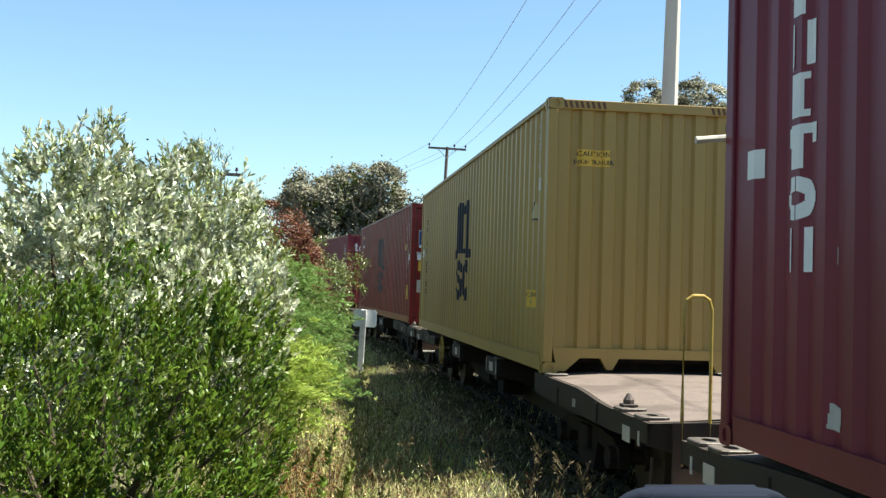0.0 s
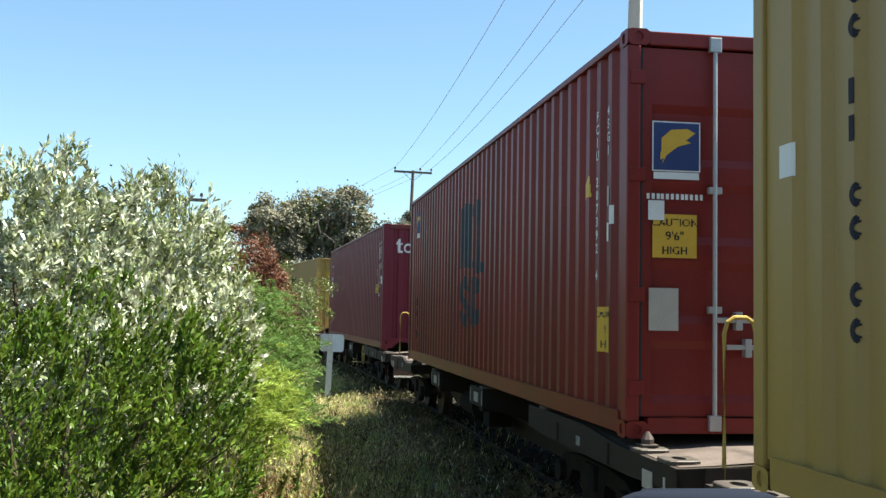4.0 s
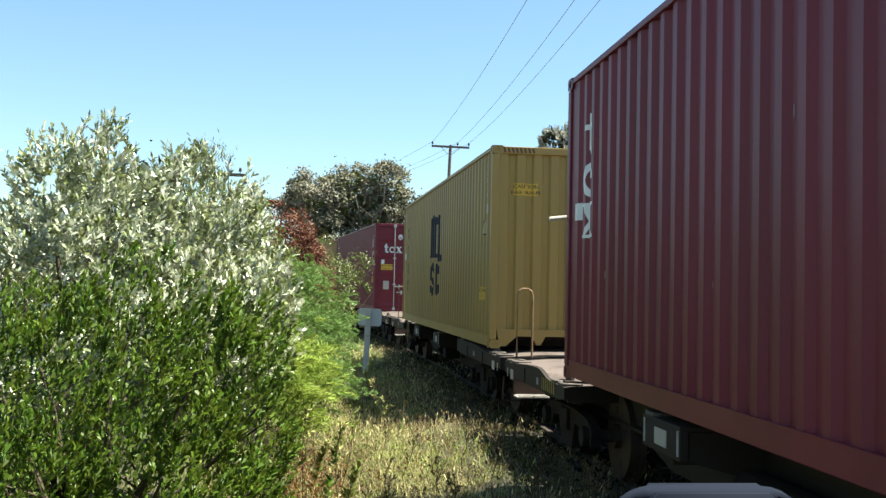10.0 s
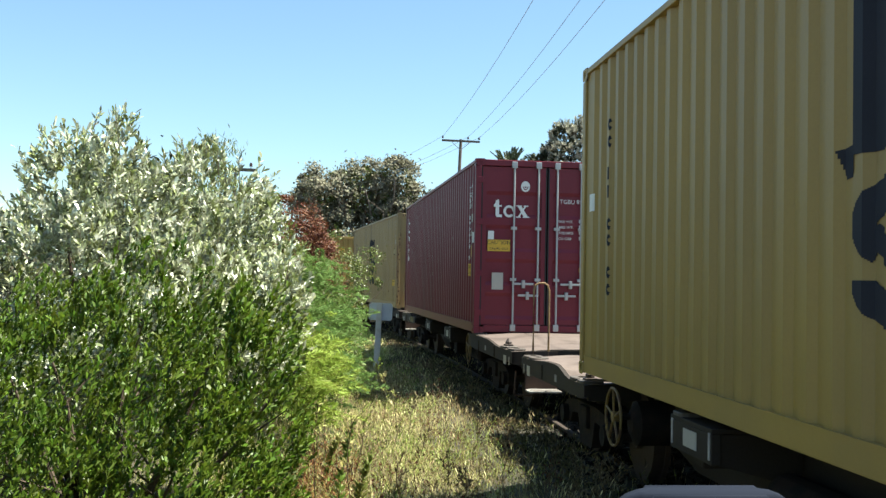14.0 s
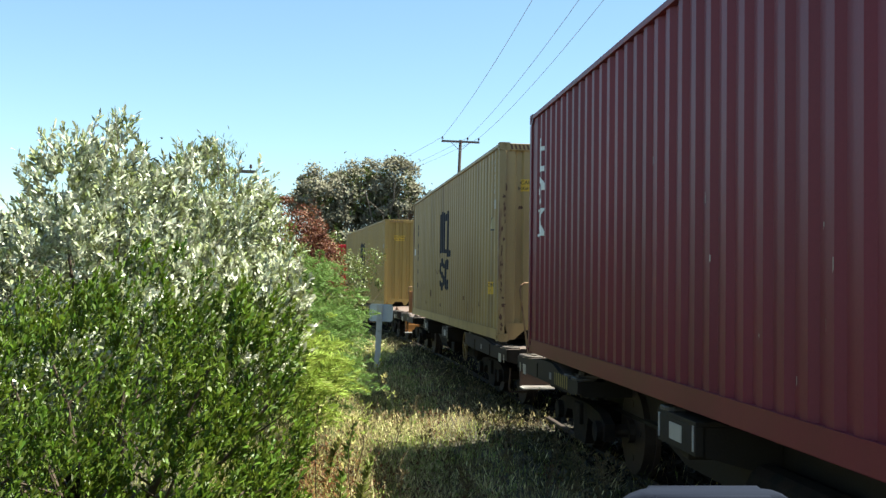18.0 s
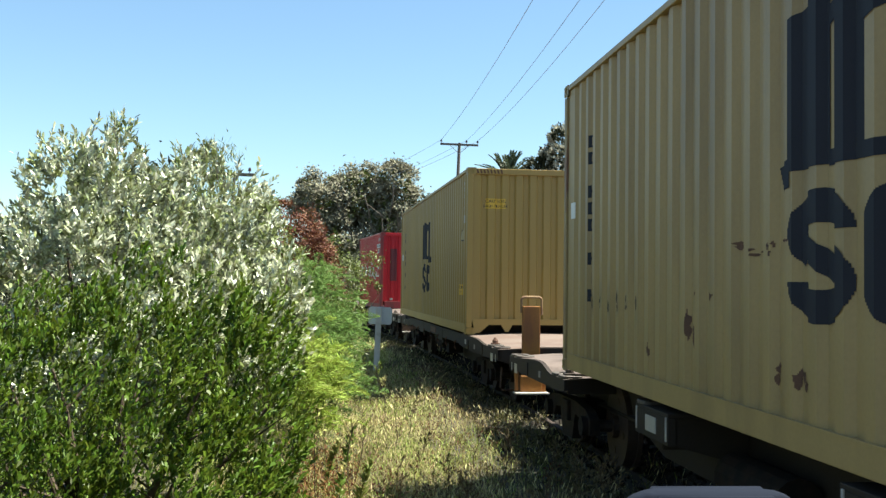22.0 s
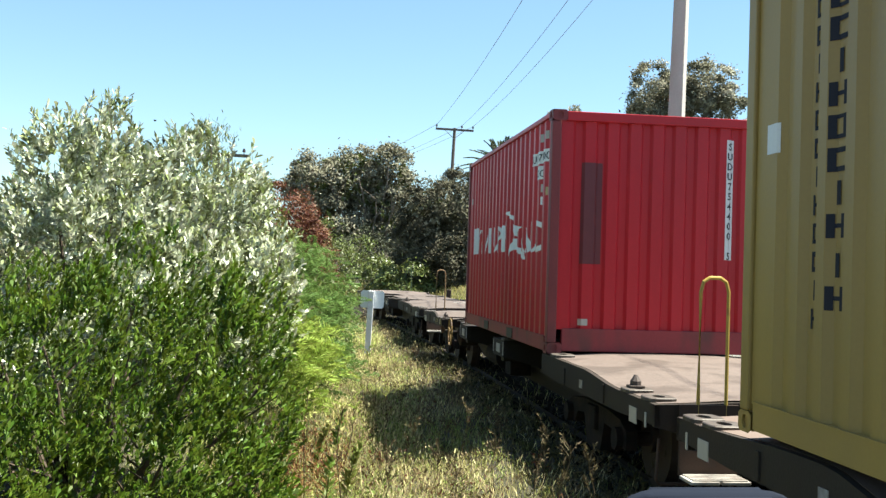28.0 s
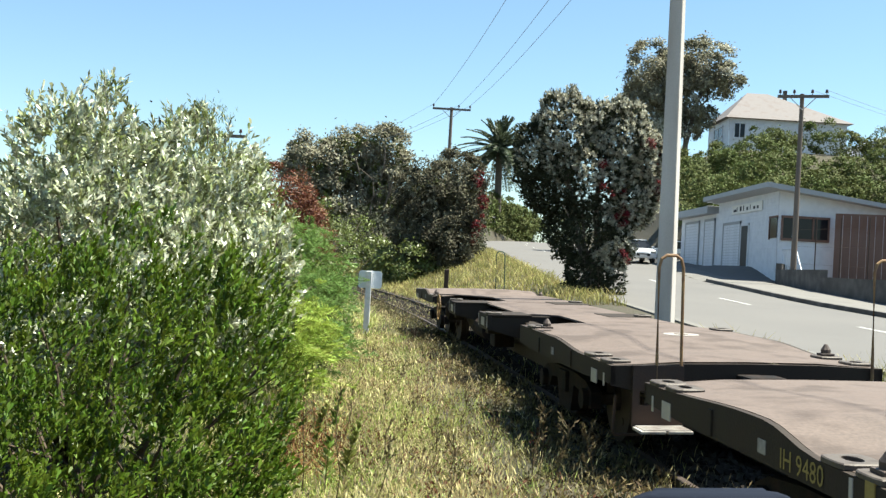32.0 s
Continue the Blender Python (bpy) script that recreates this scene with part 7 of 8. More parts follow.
    bl = [(17.4, 85, 18.0, 2.8, 2.5, 2.6), (20.5, 85, 19.0, 2.8, 2.5, 2.0), (22.6, 85, 17.9, 1.3, 1.6, 1.1), (17.0, 85, 15.0, 2.2, 2.2, 2.6), (19.5, 85.5, 15.5, 2.4, 2.0, 2.6)]
    crown("crown", bl, LEAF_FAR, 1900, 18, 0.28, 0.27, 0.13, 71, t, up=0.5, shell=0.5)
    crown("pale_foliage", bl, LEAF_GREY, 420, 14, 0.22, 0.22, 0.10, 72, t, shell=0.98)
    limbs("trunk", (19.0, 85.5, ground_at(19.0, 85.5) - 0.2), [(17, 85, 18), (20, 85, 19), (21.5, 85, 18.5)], 0.3, t, 73)
    s = plant("hillside_hedge", "broad green scrub covering the hillside behind the shed", "hedge")
    s["kind"] = "stuff"
    rng = np.random.default_rng(80)
    bl = []
    for row, (y, zc) in enumerate(((66, 6.4), (69.5, 7.6), (73, 8.8), (77, 9.7), (81, 10.4))):
        for k in range(20):
            x = 15.6 + 1.55 * k + (row % 2) * 0.8 + rng.uniform(-0.4, 0.4) + 0.2 * row
            r = rng.uniform(1.25, 1.75)
            bl.append((x, y + rng.uniform(-0.8, 0.8), zc + rng.uniform(-0.35, 0.35) + (0.9 * math.sin(x * 0.55 + 1.0) if row > 2 else 0), r, r, r * 1.05))
    bl += [(25.8 + 1.5 * k, 84, 12.4 + (0.8, 0.2, 0.9, 1.2, 0.6, 0.2, 1.0, 1.4, 0.7)[k % 9], 1.5, 1.4, 1.2) for k in range(12)]
    crown("crown", bl, LEAF_HEDGE, 13000, 14, 0.22, 0.22, 0.11, 81, s, shell=0.8)
    palm()


def palm():
    t = plant("palm_tree", "date palm with a full head of arching grey-green fronds", "palm")
    c = Vector((7.75, 140, 17.5))
    bm = tube(bmesh.new(), [(7.9, 140, ground_at(7.9, 140) - 0.2), (7.85, 140, 12), (7.75, 140, 17.0)], 0.5, 12, 0.44)
    part("trunk", bm, BARK, t)
    rnd = random.Random(9)
    rng = np.random.default_rng(9)
    at, way, ln = [], [], []
    ribs = bmesh.new()
    for k in range(120):
        a = rnd.uniform(0, math.tau)
        el = rnd.uniform(-0.7, 1.45)
        out = Vector((math.cos(a) * math.cos(el), math.sin(a) * math.cos(el), math.sin(el)))
        L = rnd.uniform(5.4, 7.0)
        pts = []
        for j in range(7):
            u = j / 6
            pts.append(c + out * L * u - Vector((0, 0, 1)) * (u * u * L * (0.34 if el > 0 else 0.3)))
        tube(ribs, pts, 0.035, 4, 0.012)
        for j in range(46):
            u = 0.15 + 0.85 * j / 45
            i = min(int(u * 6), 5)
            p = pts[i].lerp(pts[i + 1], u * 6 - i)
            d = (pts[i + 1] - pts[i]).normalized()
            sd = d.cross(Vector((0, 0, 1)))
            sd = sd.normalized() if sd.length > 0.01 else Vector((1, 0, 0))
            for s in (-1, 1):
                at.append(tuple(p))
                way.append(tuple((d * 0.7 + sd * s + Vector((0, 0, 0.15))).normalized()))
                ln.append(0.8 * (1 - 0.5 * u))
    at, way, ln = np.array(at), np.array(way), np.array(ln)
    part("ribs", ribs, LEAF_PALM, t)
    quads("fronds", leaf_quads(at, way, ln, np.full(len(at), 0.16), 0.15, rng), len(at), LEAF_PALM, t)


near_shrubs()
frond_cloud("fennel", "feathery green fennel beside the shrubs", ((-1.72, 13.0, 1.85, 0.26), (-1.45, 13.2, 1.62, 0.26), (-1.25, 12.6, 1.3, 0.24), (-1.25, 11.4, 1.15, 0.24), (-1.55, 12.0, 1.45, 0.28), (-1.75, 14.6, 1.85, 0.28), (-1.12, 12.2, 0.8, 0.26), (-1.5, 16.0, 1.3, 0.3), (-1.35, 10.6, 1.2, 0.2)), LEAF_FENNEL, 91, 640, 0.26)
frond_cloud("fennel", "yellow-green young fennel at the shrub's foot", ((-1.3, 9.0, 1.15, 0.14), (-1.12, 9.2, 1.12, 0.14), (-1.0, 9.7, 1.0, 0.14), (-1.02, 9.0, 0.88, 0.13), (-1.2, 10.2, 1.05, 0.16), (-1.1, 8.6, 0.95, 0.10)), LEAF_LIME, 92, 210, 0.24)
grass_field("dry_grass", "tall dry straw-coloured grass beside the track", 120000, (-3.0, 2.6, 5.0, 48), GRASS_DRY, 0.19, 0.0038, 101, lambda x, y: (0.03 + 0.12 * step(-1.15, -1.6, off_track(x, y)) + 0.5 * step(-1.5, -2.6, off_track(x, y))) * np.where(off_track(x, y) > -4.6, 1, 0.25) * (0.3 + 0.7 * (np.sin(x * 1.9 + 0.5) * np.sin(y * 0.9 + x) > -0.25)), heads=0.4)
grass_field("green_grass", "green grass blades mixed with dry ones", 150000, (-3.0, 2.6, 5.0, 50), GRASS_GREEN, 0.14, 0.006, 102, lambda x, y: (0.02 + 0.22 * step(-1.15, -1.6, off_track(x, y)) + 0.72 * step(-1.5, -2.5, off_track(x, y))) * (0.45 + 0.55 * np.sin(x * 1.3 + y * 0.7) ** 2))
grass_field("bank_grass", "pale yellow-green grass on the bank below the road", 90000, (-9, 5.6, 4, 75), GRASS_BANK, 0.30, 0.012, 103, lambda x, y: np.where((off_track(x, y) > 1.3) & (x < road_left(y) - 0.25) & ((y > 26) | (off_track(x, y) < 2.6)), 1.0, 0.0))
grass_field("far_grass", "rough grass and low weeds along the far railway edge", 26000, (-16, -1, 26, 75), GRASS_GREEN, 0.26, 0.016, 104, lambda x, y: np.where((off_track(x, y) < -1.9) & (off_track(x, y) > -9), 1.0, 0.0))
grass_field("trodden_grass", "short trodden grass round the standing place", 26000, (-7.0, 1.6, -7.0, 6.0), GRASS_GREEN, 0.09, 0.007, 105, lambda x, y: (0.1 + 0.9 * step(-1.3, -2.4, off_track(x, y))) * np.where((x * x + y * y) > 0.2, 1.0, 0.0))
herb_layer("low_weeds", "low green broad-leaved weeds among the grass", 2600, HERB_GREEN, 111, lambda x, y: np.where((off_track(x, y) < -1.9) & (off_track(x, y) > -4.2), 1.0, 0.0) * (np.sin(x * 2.3 + 1.0) * np.sin(y * 0.8) > -0.3), 0.038, 0.013, 0.20)
herb_layer("pale_weeds", "pale seeding weeds among the grass", 700, GRASS_DRY, 112, lambda x, y: np.where((off_track(x, y) < -2.4) & (off_track(x, y) > -4.0), 1.0, 0.0), 0.022, 0.008, 0.36)
herb_layer("brown_weeds", "brown dried weeds among the grass", 1900, LEAF_RUSSET, 113, lambda x, y: np.where((off_track(x, y) < -1.5) & (off_track(x, y) > -4.2), 1.0, 0.0) * ((y < 22) & (np.sin(x * 3.1) * np.sin(y * 1.7) > -0.1)), 0.04, 0.013, 0.28)
herb_layer("russet_weeds", "russet dried stalks at the fennel's foot", 150, WEED_RUST, 114, lambda x, y: np.ones_like(x), 0.045, 0.013, 0.42, (-1.32, -0.8, 8.6, 11.2))
herb_layer("low_cover", "low trodden green and brown ground cover", 9000, COVER_GREEN, 115, lambda x, y: np.where((off_track(x, y) < -0.85) & (off_track(x, y) > -3.4), 1.0, 0.0), 0.035, 0.014, 0.08)
herb_layer("rail_weeds", "dark low weeds grown up along the rail", 3800, COVER_GREEN, 116, lambda x, y: np.where((off_track(x, y) < -0.66) & (off_track(x, y) > -1.5), 1.0, 0.0), 0.06, 0.016, 0.17)
weeds()
leafy_weed(-0.78, 8.4, 0.85, 131)
leafy_weed(-0.98, 9.3, 0.6, 132)
leafy_weed(-0.66, 9.0, 0.5, 133)
street_trees()


# ---- poles, wires, sign, buildings, cars ----
def marker_sign():
    s = thing("marker_sign", "white square marker board seen from behind on a white post", "sign")
    z = ground_at(-1.48, 24)
    bm = bmesh.new()
    box(bm, -1.565, -1.435, 23.96, 24.04, z - 0.1, 1.40, bevel=0.01)
    part("post", bm, POST_WHITE, s)
    out = [(-1.74, 1.05), (-1.70, 1.01), (-1.24, 1.01), (-1.20, 1.05), (-1.20, 1.36), (-1.24, 1.41), (-1.70, 1.41), (-1.74, 1.36)]
    part("board", prism(bmesh.new(), [(x, 0, q) for x, q in out], (0, 24.045, 0), (0, 24.06, 0)), SIGN_WHITE, s)


def big_pole():
    p = thing("power_pole", "tall tapered pale concrete power pole on the road verge", "power pole", "power poles")
    x, y = 4.56, 20.5
    z = ground_at(x, y)
    bm = bmesh.new()
    turn = radians(-28)
    prof = [(0.165 * a * math.cos(turn) - 0.16 * b * math.sin(turn), 0.165 * a * math.sin(turn) + 0.16 * b * math.cos(turn)) for a, b in ((-1, -1), (1, -1), (1, 1), (-1, 1))]
    lo = [bm.verts.new((x + a, y + b, z - 0.3)) for a, b in prof]
    hi = [bm.verts.new((x - 0.14 + a * 0.6, y + b * 0.6, 11.9)) for a, b in prof]
    for k in range(4):
        bm.faces.new((lo[k], lo[(k + 1) % 4], hi[(k + 1) % 4], hi[k]))
    bm.faces.new(hi)
    bmesh.ops.bevel(bm, geom=[e for e in bm.edges if abs(e.verts[0].co.z - e.verts[1].co.z) > 3], offset=0.012, segments=2, affect="EDGES")
    part("shaft", bm, POLE_CONCRETE, p)
    d = Vector((1.0, 0.12, 0)).normalized()
    c = Vector((x, y, 11.45))
    bm = bmesh.new()
    m = Matrix.Translation(c + Vector((0, -0.16, 0))) @ Matrix.Rotation(math.atan2(d.y, d.x), 4, "Z")
    box(bm, -1.15, 1.15, -0.06, 0.06, -0.06, 0.06)
    bmesh.ops.transform(bm, matrix=m, verts=bm.verts)
    part("crossarm", bm, POLE_WOOD, p)
    return [c + d * k + Vector((0, -0.16, 0.2)) for k in (-1.08, 0.30, 1.08)]


def arm_pole(x, y, top, low, reach, turn, label, insulators, r=0.11, braces=True):
    p = thing("power_pole", label, "power pole", "power poles")
    part("shaft", cyl(bmesh.new(), (x, y, low), (x, y, top), r * 1.25, 12, r * 0.8), POLE_WOOD, p)
    d = Vector((math.cos(turn), math.sin(turn), 0))
    c = Vector((x, y, top - 0.12))
    bm = bmesh.new()
    box(bm, -reach, reach, -0.05, 0.05, -0.06, 0.06, bevel=0.006)
    bmesh.ops.transform(bm, matrix=Matrix.Translation(c + Vector((0, -0.12, 0))) @ Matrix.Rotation(turn, 4, "Z"), verts=bm.verts)
    part("crossarm", bm, POLE_WOOD, p)
    ends = []
    for k in insulators:
        q = c + d * k + Vector((0, -0.12, 0.06))
        bm = cyl(bmesh.new(), q, q + Vector((0, 0, 0.10)), 0.015, 6)
        cyl(bm, q + Vector((0, 0, 0.08)), q + Vector((0, 0, 0.15)), 0.07, 10, 0.05)
        cyl(bm, q + Vector((0, 0, 0.15)), q + Vector((0, 0, 0.22)), 0.06, 10, 0.035)
        part("insulator", bm, CERAMIC, p)
        ends.append(q + Vector((0, 0, 0.2)))
    if braces:
        for k in (-1, 1):
            part("brace", tube(bmesh.new(), [c + d * k * reach * 0.5 + Vector((0, -0.12, -0.05)), c + Vector((0, -0.11, -0.55))], 0.018, 5), GREY_STEEL, p)
    return ends


def wire(a, b, sag, r=0.010):
    w = thing("power_line", "thin grey overhead power line", "power line", "overhead wires")
    pts = [Vector(a).lerp(Vector(b), k / 24) - Vector((0, 0, sag * 4 * (k / 24) * (1 - k / 24))) for k in range(25)]
    part("strand", tube(bmesh.new(), pts, r, 5), WIRE, w)


marker_sign()
near_ends = big_pole()
far_ends = arm_pole(0.45, 62, 11.0, ground_at(0.45, 62) - 0.3, 1.13, 0.0, "timber power pole with a crossarm and pin insulators above the trees", (-1.08, 0.42, 1.08))
beyond = arm_pole(-16.0, 128, 14.0, 2.0, 1.1, 0.2, "distant timber power pole by the bend", (-1.0, 0.4, 1.0))
for a, b, c in zip(near_ends, far_ends, beyond):
    wire(a, b, 0.55)
    wire(b, c, 0.8)
    wire(a, Vector(a) + (Vector(a) - Vector(b)) * 0.9 + Vector((0, 0, 0.2)), 0.5)
right_ends = arm_pole(14.58, 42.5, 9.45, 0.9, 1.0, -0.35, "weathered timber power pole with crossarm on the footpath", (-0.9, -0.35, 0.35, 0.9), 0.105)
for a in right_ends[2:]:
    wire(a, (46, 63, 8.5), 0.5, 0.008)
arm_pole(-8.3, 40, 6.2, -0.2, 0.8, 0.0, "low timber pole with crossarm behind the shrubs", (-0.6, 0.6), 0.07, False)


def boards(bm, a, b, z0, z1, pitch=0.16, depth=0.02):
    """Lapped weatherboards on the wall line a-b, facing to the right-hand side of it."""
    a, b = Vector(a), Vector(b)
    d = (b - a).normalized()
    n = Vector((d.y, -d.x, 0))
    k = max(1, round((z1 - z0) / pitch))
    h = (z1 - z0) / k
    for i in range(k):
        z = z0 + i * h
        vs = [a + n * depth + Vector((0, 0, z)), b + n * depth + Vector((0, 0, z)), b + Vector((0, 0, z + h)), a + Vector((0, 0, z + h))]
        bm.faces.new([bm.verts.new(v) for v in vs])
        vs = [a + Vector((0, 0, z)), b + Vector((0, 0, z)), b + n * depth + Vector((0, 0, z)), a + n * depth + Vector((0, 0, z))]
        bm.faces.new([bm.verts.new(v) for v in vs])


def shed():
    h = thing("roadside_shed", "white weatherboard workshop with skillion roof and roller doors", "building")
    x, y0, y1, zb = 14.85, 45.5, 55.2, 1.9
    core = boxes((x + 0.03, x + 7.5, y0 + 0.03, y1 - 0.03, zb - 0.6, 5.2))
    part("core", core, WHITE_BOARD, h)
    bm = bmesh.new()
    boards(bm, (x, y1, 0), (x, y0, 0), zb - 0.3, 5.75)
    part("front_wall", bm, WHITE_BOARD, h, "white lapped weatherboard wall")
    bm = bmesh.new()
    boards(bm, (x, y0, 0), (x + 7.6, y0, 0), zb - 0.3, 4.6)
    part("side_wall", bm, WHITE_BOARD, h, "white lapped weatherboard wall")
    bm = prism(bmesh.new(), [(x, 0, 4.6), (x + 7.6, 0, 4.6), (x + 7.6, 0, 4.75), (x, 0, 5.75)], (0, y0 - 0.01, 0), (0, y0 + 0.1, 0))
    part("gable", bm, WHITE_BOARD, h)
    bm = prism(bmesh.new(), [(x - 0.75, 0, 6.02), (x + 8.2, 0, 4.85), (x + 8.2, 0, 4.70), (x - 0.75, 0, 5.80)], (0, y0 - 0.7, 0), (0, y1 + 0.5, 0))
    part("roof", bm, ROOF_TRIM, h, "pale grey skillion roof with deep fascia")
    # low garage wing further along
    part("wing", boxes((x + 0.02, x + 6, y1, 63.5, zb - 0.2, 5.2)), WHITE_BOARD, h)
    part("wing_roof", boxes((x - 0.5, x + 6.5, y1 + 0.52, 64, 5.2, 5.6), bevel=0.02), ROOF_TRIM, h)
    for a, b, z, nm in ((51.1, 54.0, 4.5, "roller_door"), (55.9, 57.8, 4.85, "roller_door"), (59.2, 62.2, 4.85, "roller_door")):
        d = part(nm, boxes((x - 0.02, x - 0.008, a, b, zb + 0.34, z)), ROOF_TRIM, h, "white slatted roller door")
        k = 16
        pitch = (z - zb - 0.35) / k
        slat = part("slat", boxes((x - 0.035, x - 0.021, a, b, 0, pitch - 0.015)), WHITE_BOARD, d)
        slat.location.z = zb + 0.35
        for i in range(1, k):
            again(slat, d, Matrix.Translation((0, 0, zb + 0.35 + pitch * i)))
        bm = boxes((x - 0.06, x - 0.005, a - 0.12, a, zb + 0.3, z + 0.12), (x - 0.06, x - 0.005, b, b + 0.12, zb + 0.3, z + 0.12), (x - 0.06, x - 0.005, a - 0.12, b + 0.12, z, z + 0.12))
        part("frame", bm, ROOF_TRIM, d)
    # a flat black panel stands for the unlit inside of the doorway
    d = part("door", boxes((x - 0.05, x - 0.02, 49.7, 50.8, zb + 0.3, zb + 2.45)), BLACK_MARK, h, "black panel painted in for the dark open doorway")
    part("frame", boxes((x - 0.07, x - 0.015, 49.58, 49.7, zb + 0.3, zb + 2.55), (x - 0.07, x - 0.015, 50.8, 50.92, zb + 0.3, zb + 2.55), (x - 0.07, x - 0.015, 49.58, 50.92, zb + 2.45, zb + 2.57)), WHITE_BOARD, d)
    s = part("sign_board", boxes((x - 0.08, x - 0.03, 47.7, 52.5, 4.98, 5.42), bevel=0.01), WHITE_MARK, h, "white sign board with dark bars of lettering")
    for k, (w, hh) in enumerate(((0.7, 0.12), (0.12, 0.22), (0.3, 0.24), (0.14, 0.26), (0.3, 0.16), (0.12, 0.24), (0.32, 0.14), (0.3, 0.14))):
        y = 52.2 - 0.54 * k
        part("lettering_bar", boxes((x - 0.086, x - 0.082, y - w * 0.9 if k else y - 0.5, y, 5.09, 5.09 + hh)), BLUE_MARK, s)
    w = part("window", boxes((x + 0.2, x + 2.2, y0 - 0.05, y0 - 0.02, 3.66, 4.55)), DARK_GLASS, h, "wide dark side window")
    bm = boxes(*[(x + 0.12 + 0.68 * k, x + 0.20 + 0.68 * k, y0 - 0.08, y0 - 0.015, 3.6, 4.6) for k in range(4)],
               (x + 0.12, x + 2.24, y0 - 0.08, y0 - 0.015, 4.55, 4.65), (x + 0.12, x + 2.24, y0 - 0.10, y0 - 0.015, 3.56, 3.66))
    part("window_frame", bm, BROWN_WALL, w)
    w = part("corner_window", boxes((x - 0.045, x - 0.015, 45.55, 46.5, 3.66, 4.55)), DARK_GLASS, h, "dark corner window")
    part("window_frame", boxes((x - 0.07, x - 0.01, 46.5, 46.58, 3.6, 4.6), (x - 0.07, x - 0.01, 45.5, 46.58, 4.55, 4.63)), BROWN_WALL, w)


def brown_wall():
    w = thing("brown_fence", "long brown-painted ribbed boundary wall behind a wire fence", "fence")
    a, b = Vector((17.0, 44.6, 0)), Vector((30, 39.0, 0))
    d = (b - a).normalized()
    n = Vector((-d.y, d.x, 0)) * 0.05
    one = (b - a) / 44 * 0.94
    first = part("sheet", prism(bmesh.new(), [Vector(), one, one + n, n], (0, 0, 1.2), (0, 0, 4.72)), BROWN_WALL, w)
    first.location = a
    for k in range(1, 44):
        again(first, w, Matrix.Translation(a.lerp(b, k / 44)))
    part("capping", prism(bmesh.new(), [a, b, b + Vector((0.05, 0.12, 0)), a + Vector((0.05, 0.12, 0))], (0, 0, 4.72), (0, 0, 4.80)), BROWN_WALL, w)


def retaining():
    r = thing("retaining_wall", "stained low concrete retaining wall beside the footpath", "wall", kind="structure")
    bm = bmesh.new()
    pts = [(15.9, 46.4), (14.5, 44.4), (14.05, 38), (14.2, 30), (14.4, 10)]
    for (xa, ya), (xb, yb) in zip(pts, pts[1:]):
        za, zb = float(road_z(ya)), float(road_z(yb))
        lo = [bm.verts.new(v) for v in ((xa, ya, za - 0.2), (xb, yb, zb - 0.2), (xb + 0.25, yb, zb - 0.2), (xa + 0.25, ya, za - 0.2))]
        hi = [bm.verts.new(v) for v in ((xa, ya, za + 0.68), (xb, yb, zb + 0.95), (xb + 0.25, yb, zb + 0.95), (xa + 0.25, ya, za + 0.68))]
        bm.faces.new(hi)
        for k in range(4):
            bm.faces.new((lo[k], lo[(k + 1) % 4], hi[(k + 1) % 4], hi[k]))
    part("wall_face", bm, DARK_CONCRETE, r)
    f = thing("wire_fence", "rusty post and rail wire fence on the retaining wall", "fence")
    for k, y in enumerate((44.0, 41.5, 39.0, 36.5, 34.0, 31.5, 29.0)):
        x = 15.05 + (44 - y) * 0.012
        z = float(road_z(y))
        part("post", tube(bmesh.new(), [(x, y, z + 0.5), (x, y, z + 2.9)], 0.025, 6), RUST_BROWN, f)
    for dz in (1.0, 1.7, 2.4):
        part("strand", tube(bmesh.new(), [(15.05, 44, float(road_z(44)) + dz), (15.23, 29, float(road_z(29)) + dz + 0.25)], 0.003, 4), RUST_BROWN, f)
    part("brace", tube(bmesh.new(), [(15.0, 44.0, 3.7), (15.05, 42.6, 1.9)], 0.04, 6), WHITE_BOARD, f, "white diagonal brace")
    part("gate", boxes((15.0, 15.04, 44.1, 45.3, 1.9, 1.98), (15.0, 15.04, 44.1, 45.3, 3.1, 3.16), *[(15.0, 15.04, 44.12 + 0.2 * k, 44.16 + 0.2 * k, 1.9, 3.14) for k in range(6)]), WHITE_BOARD, f, "white picket gate")


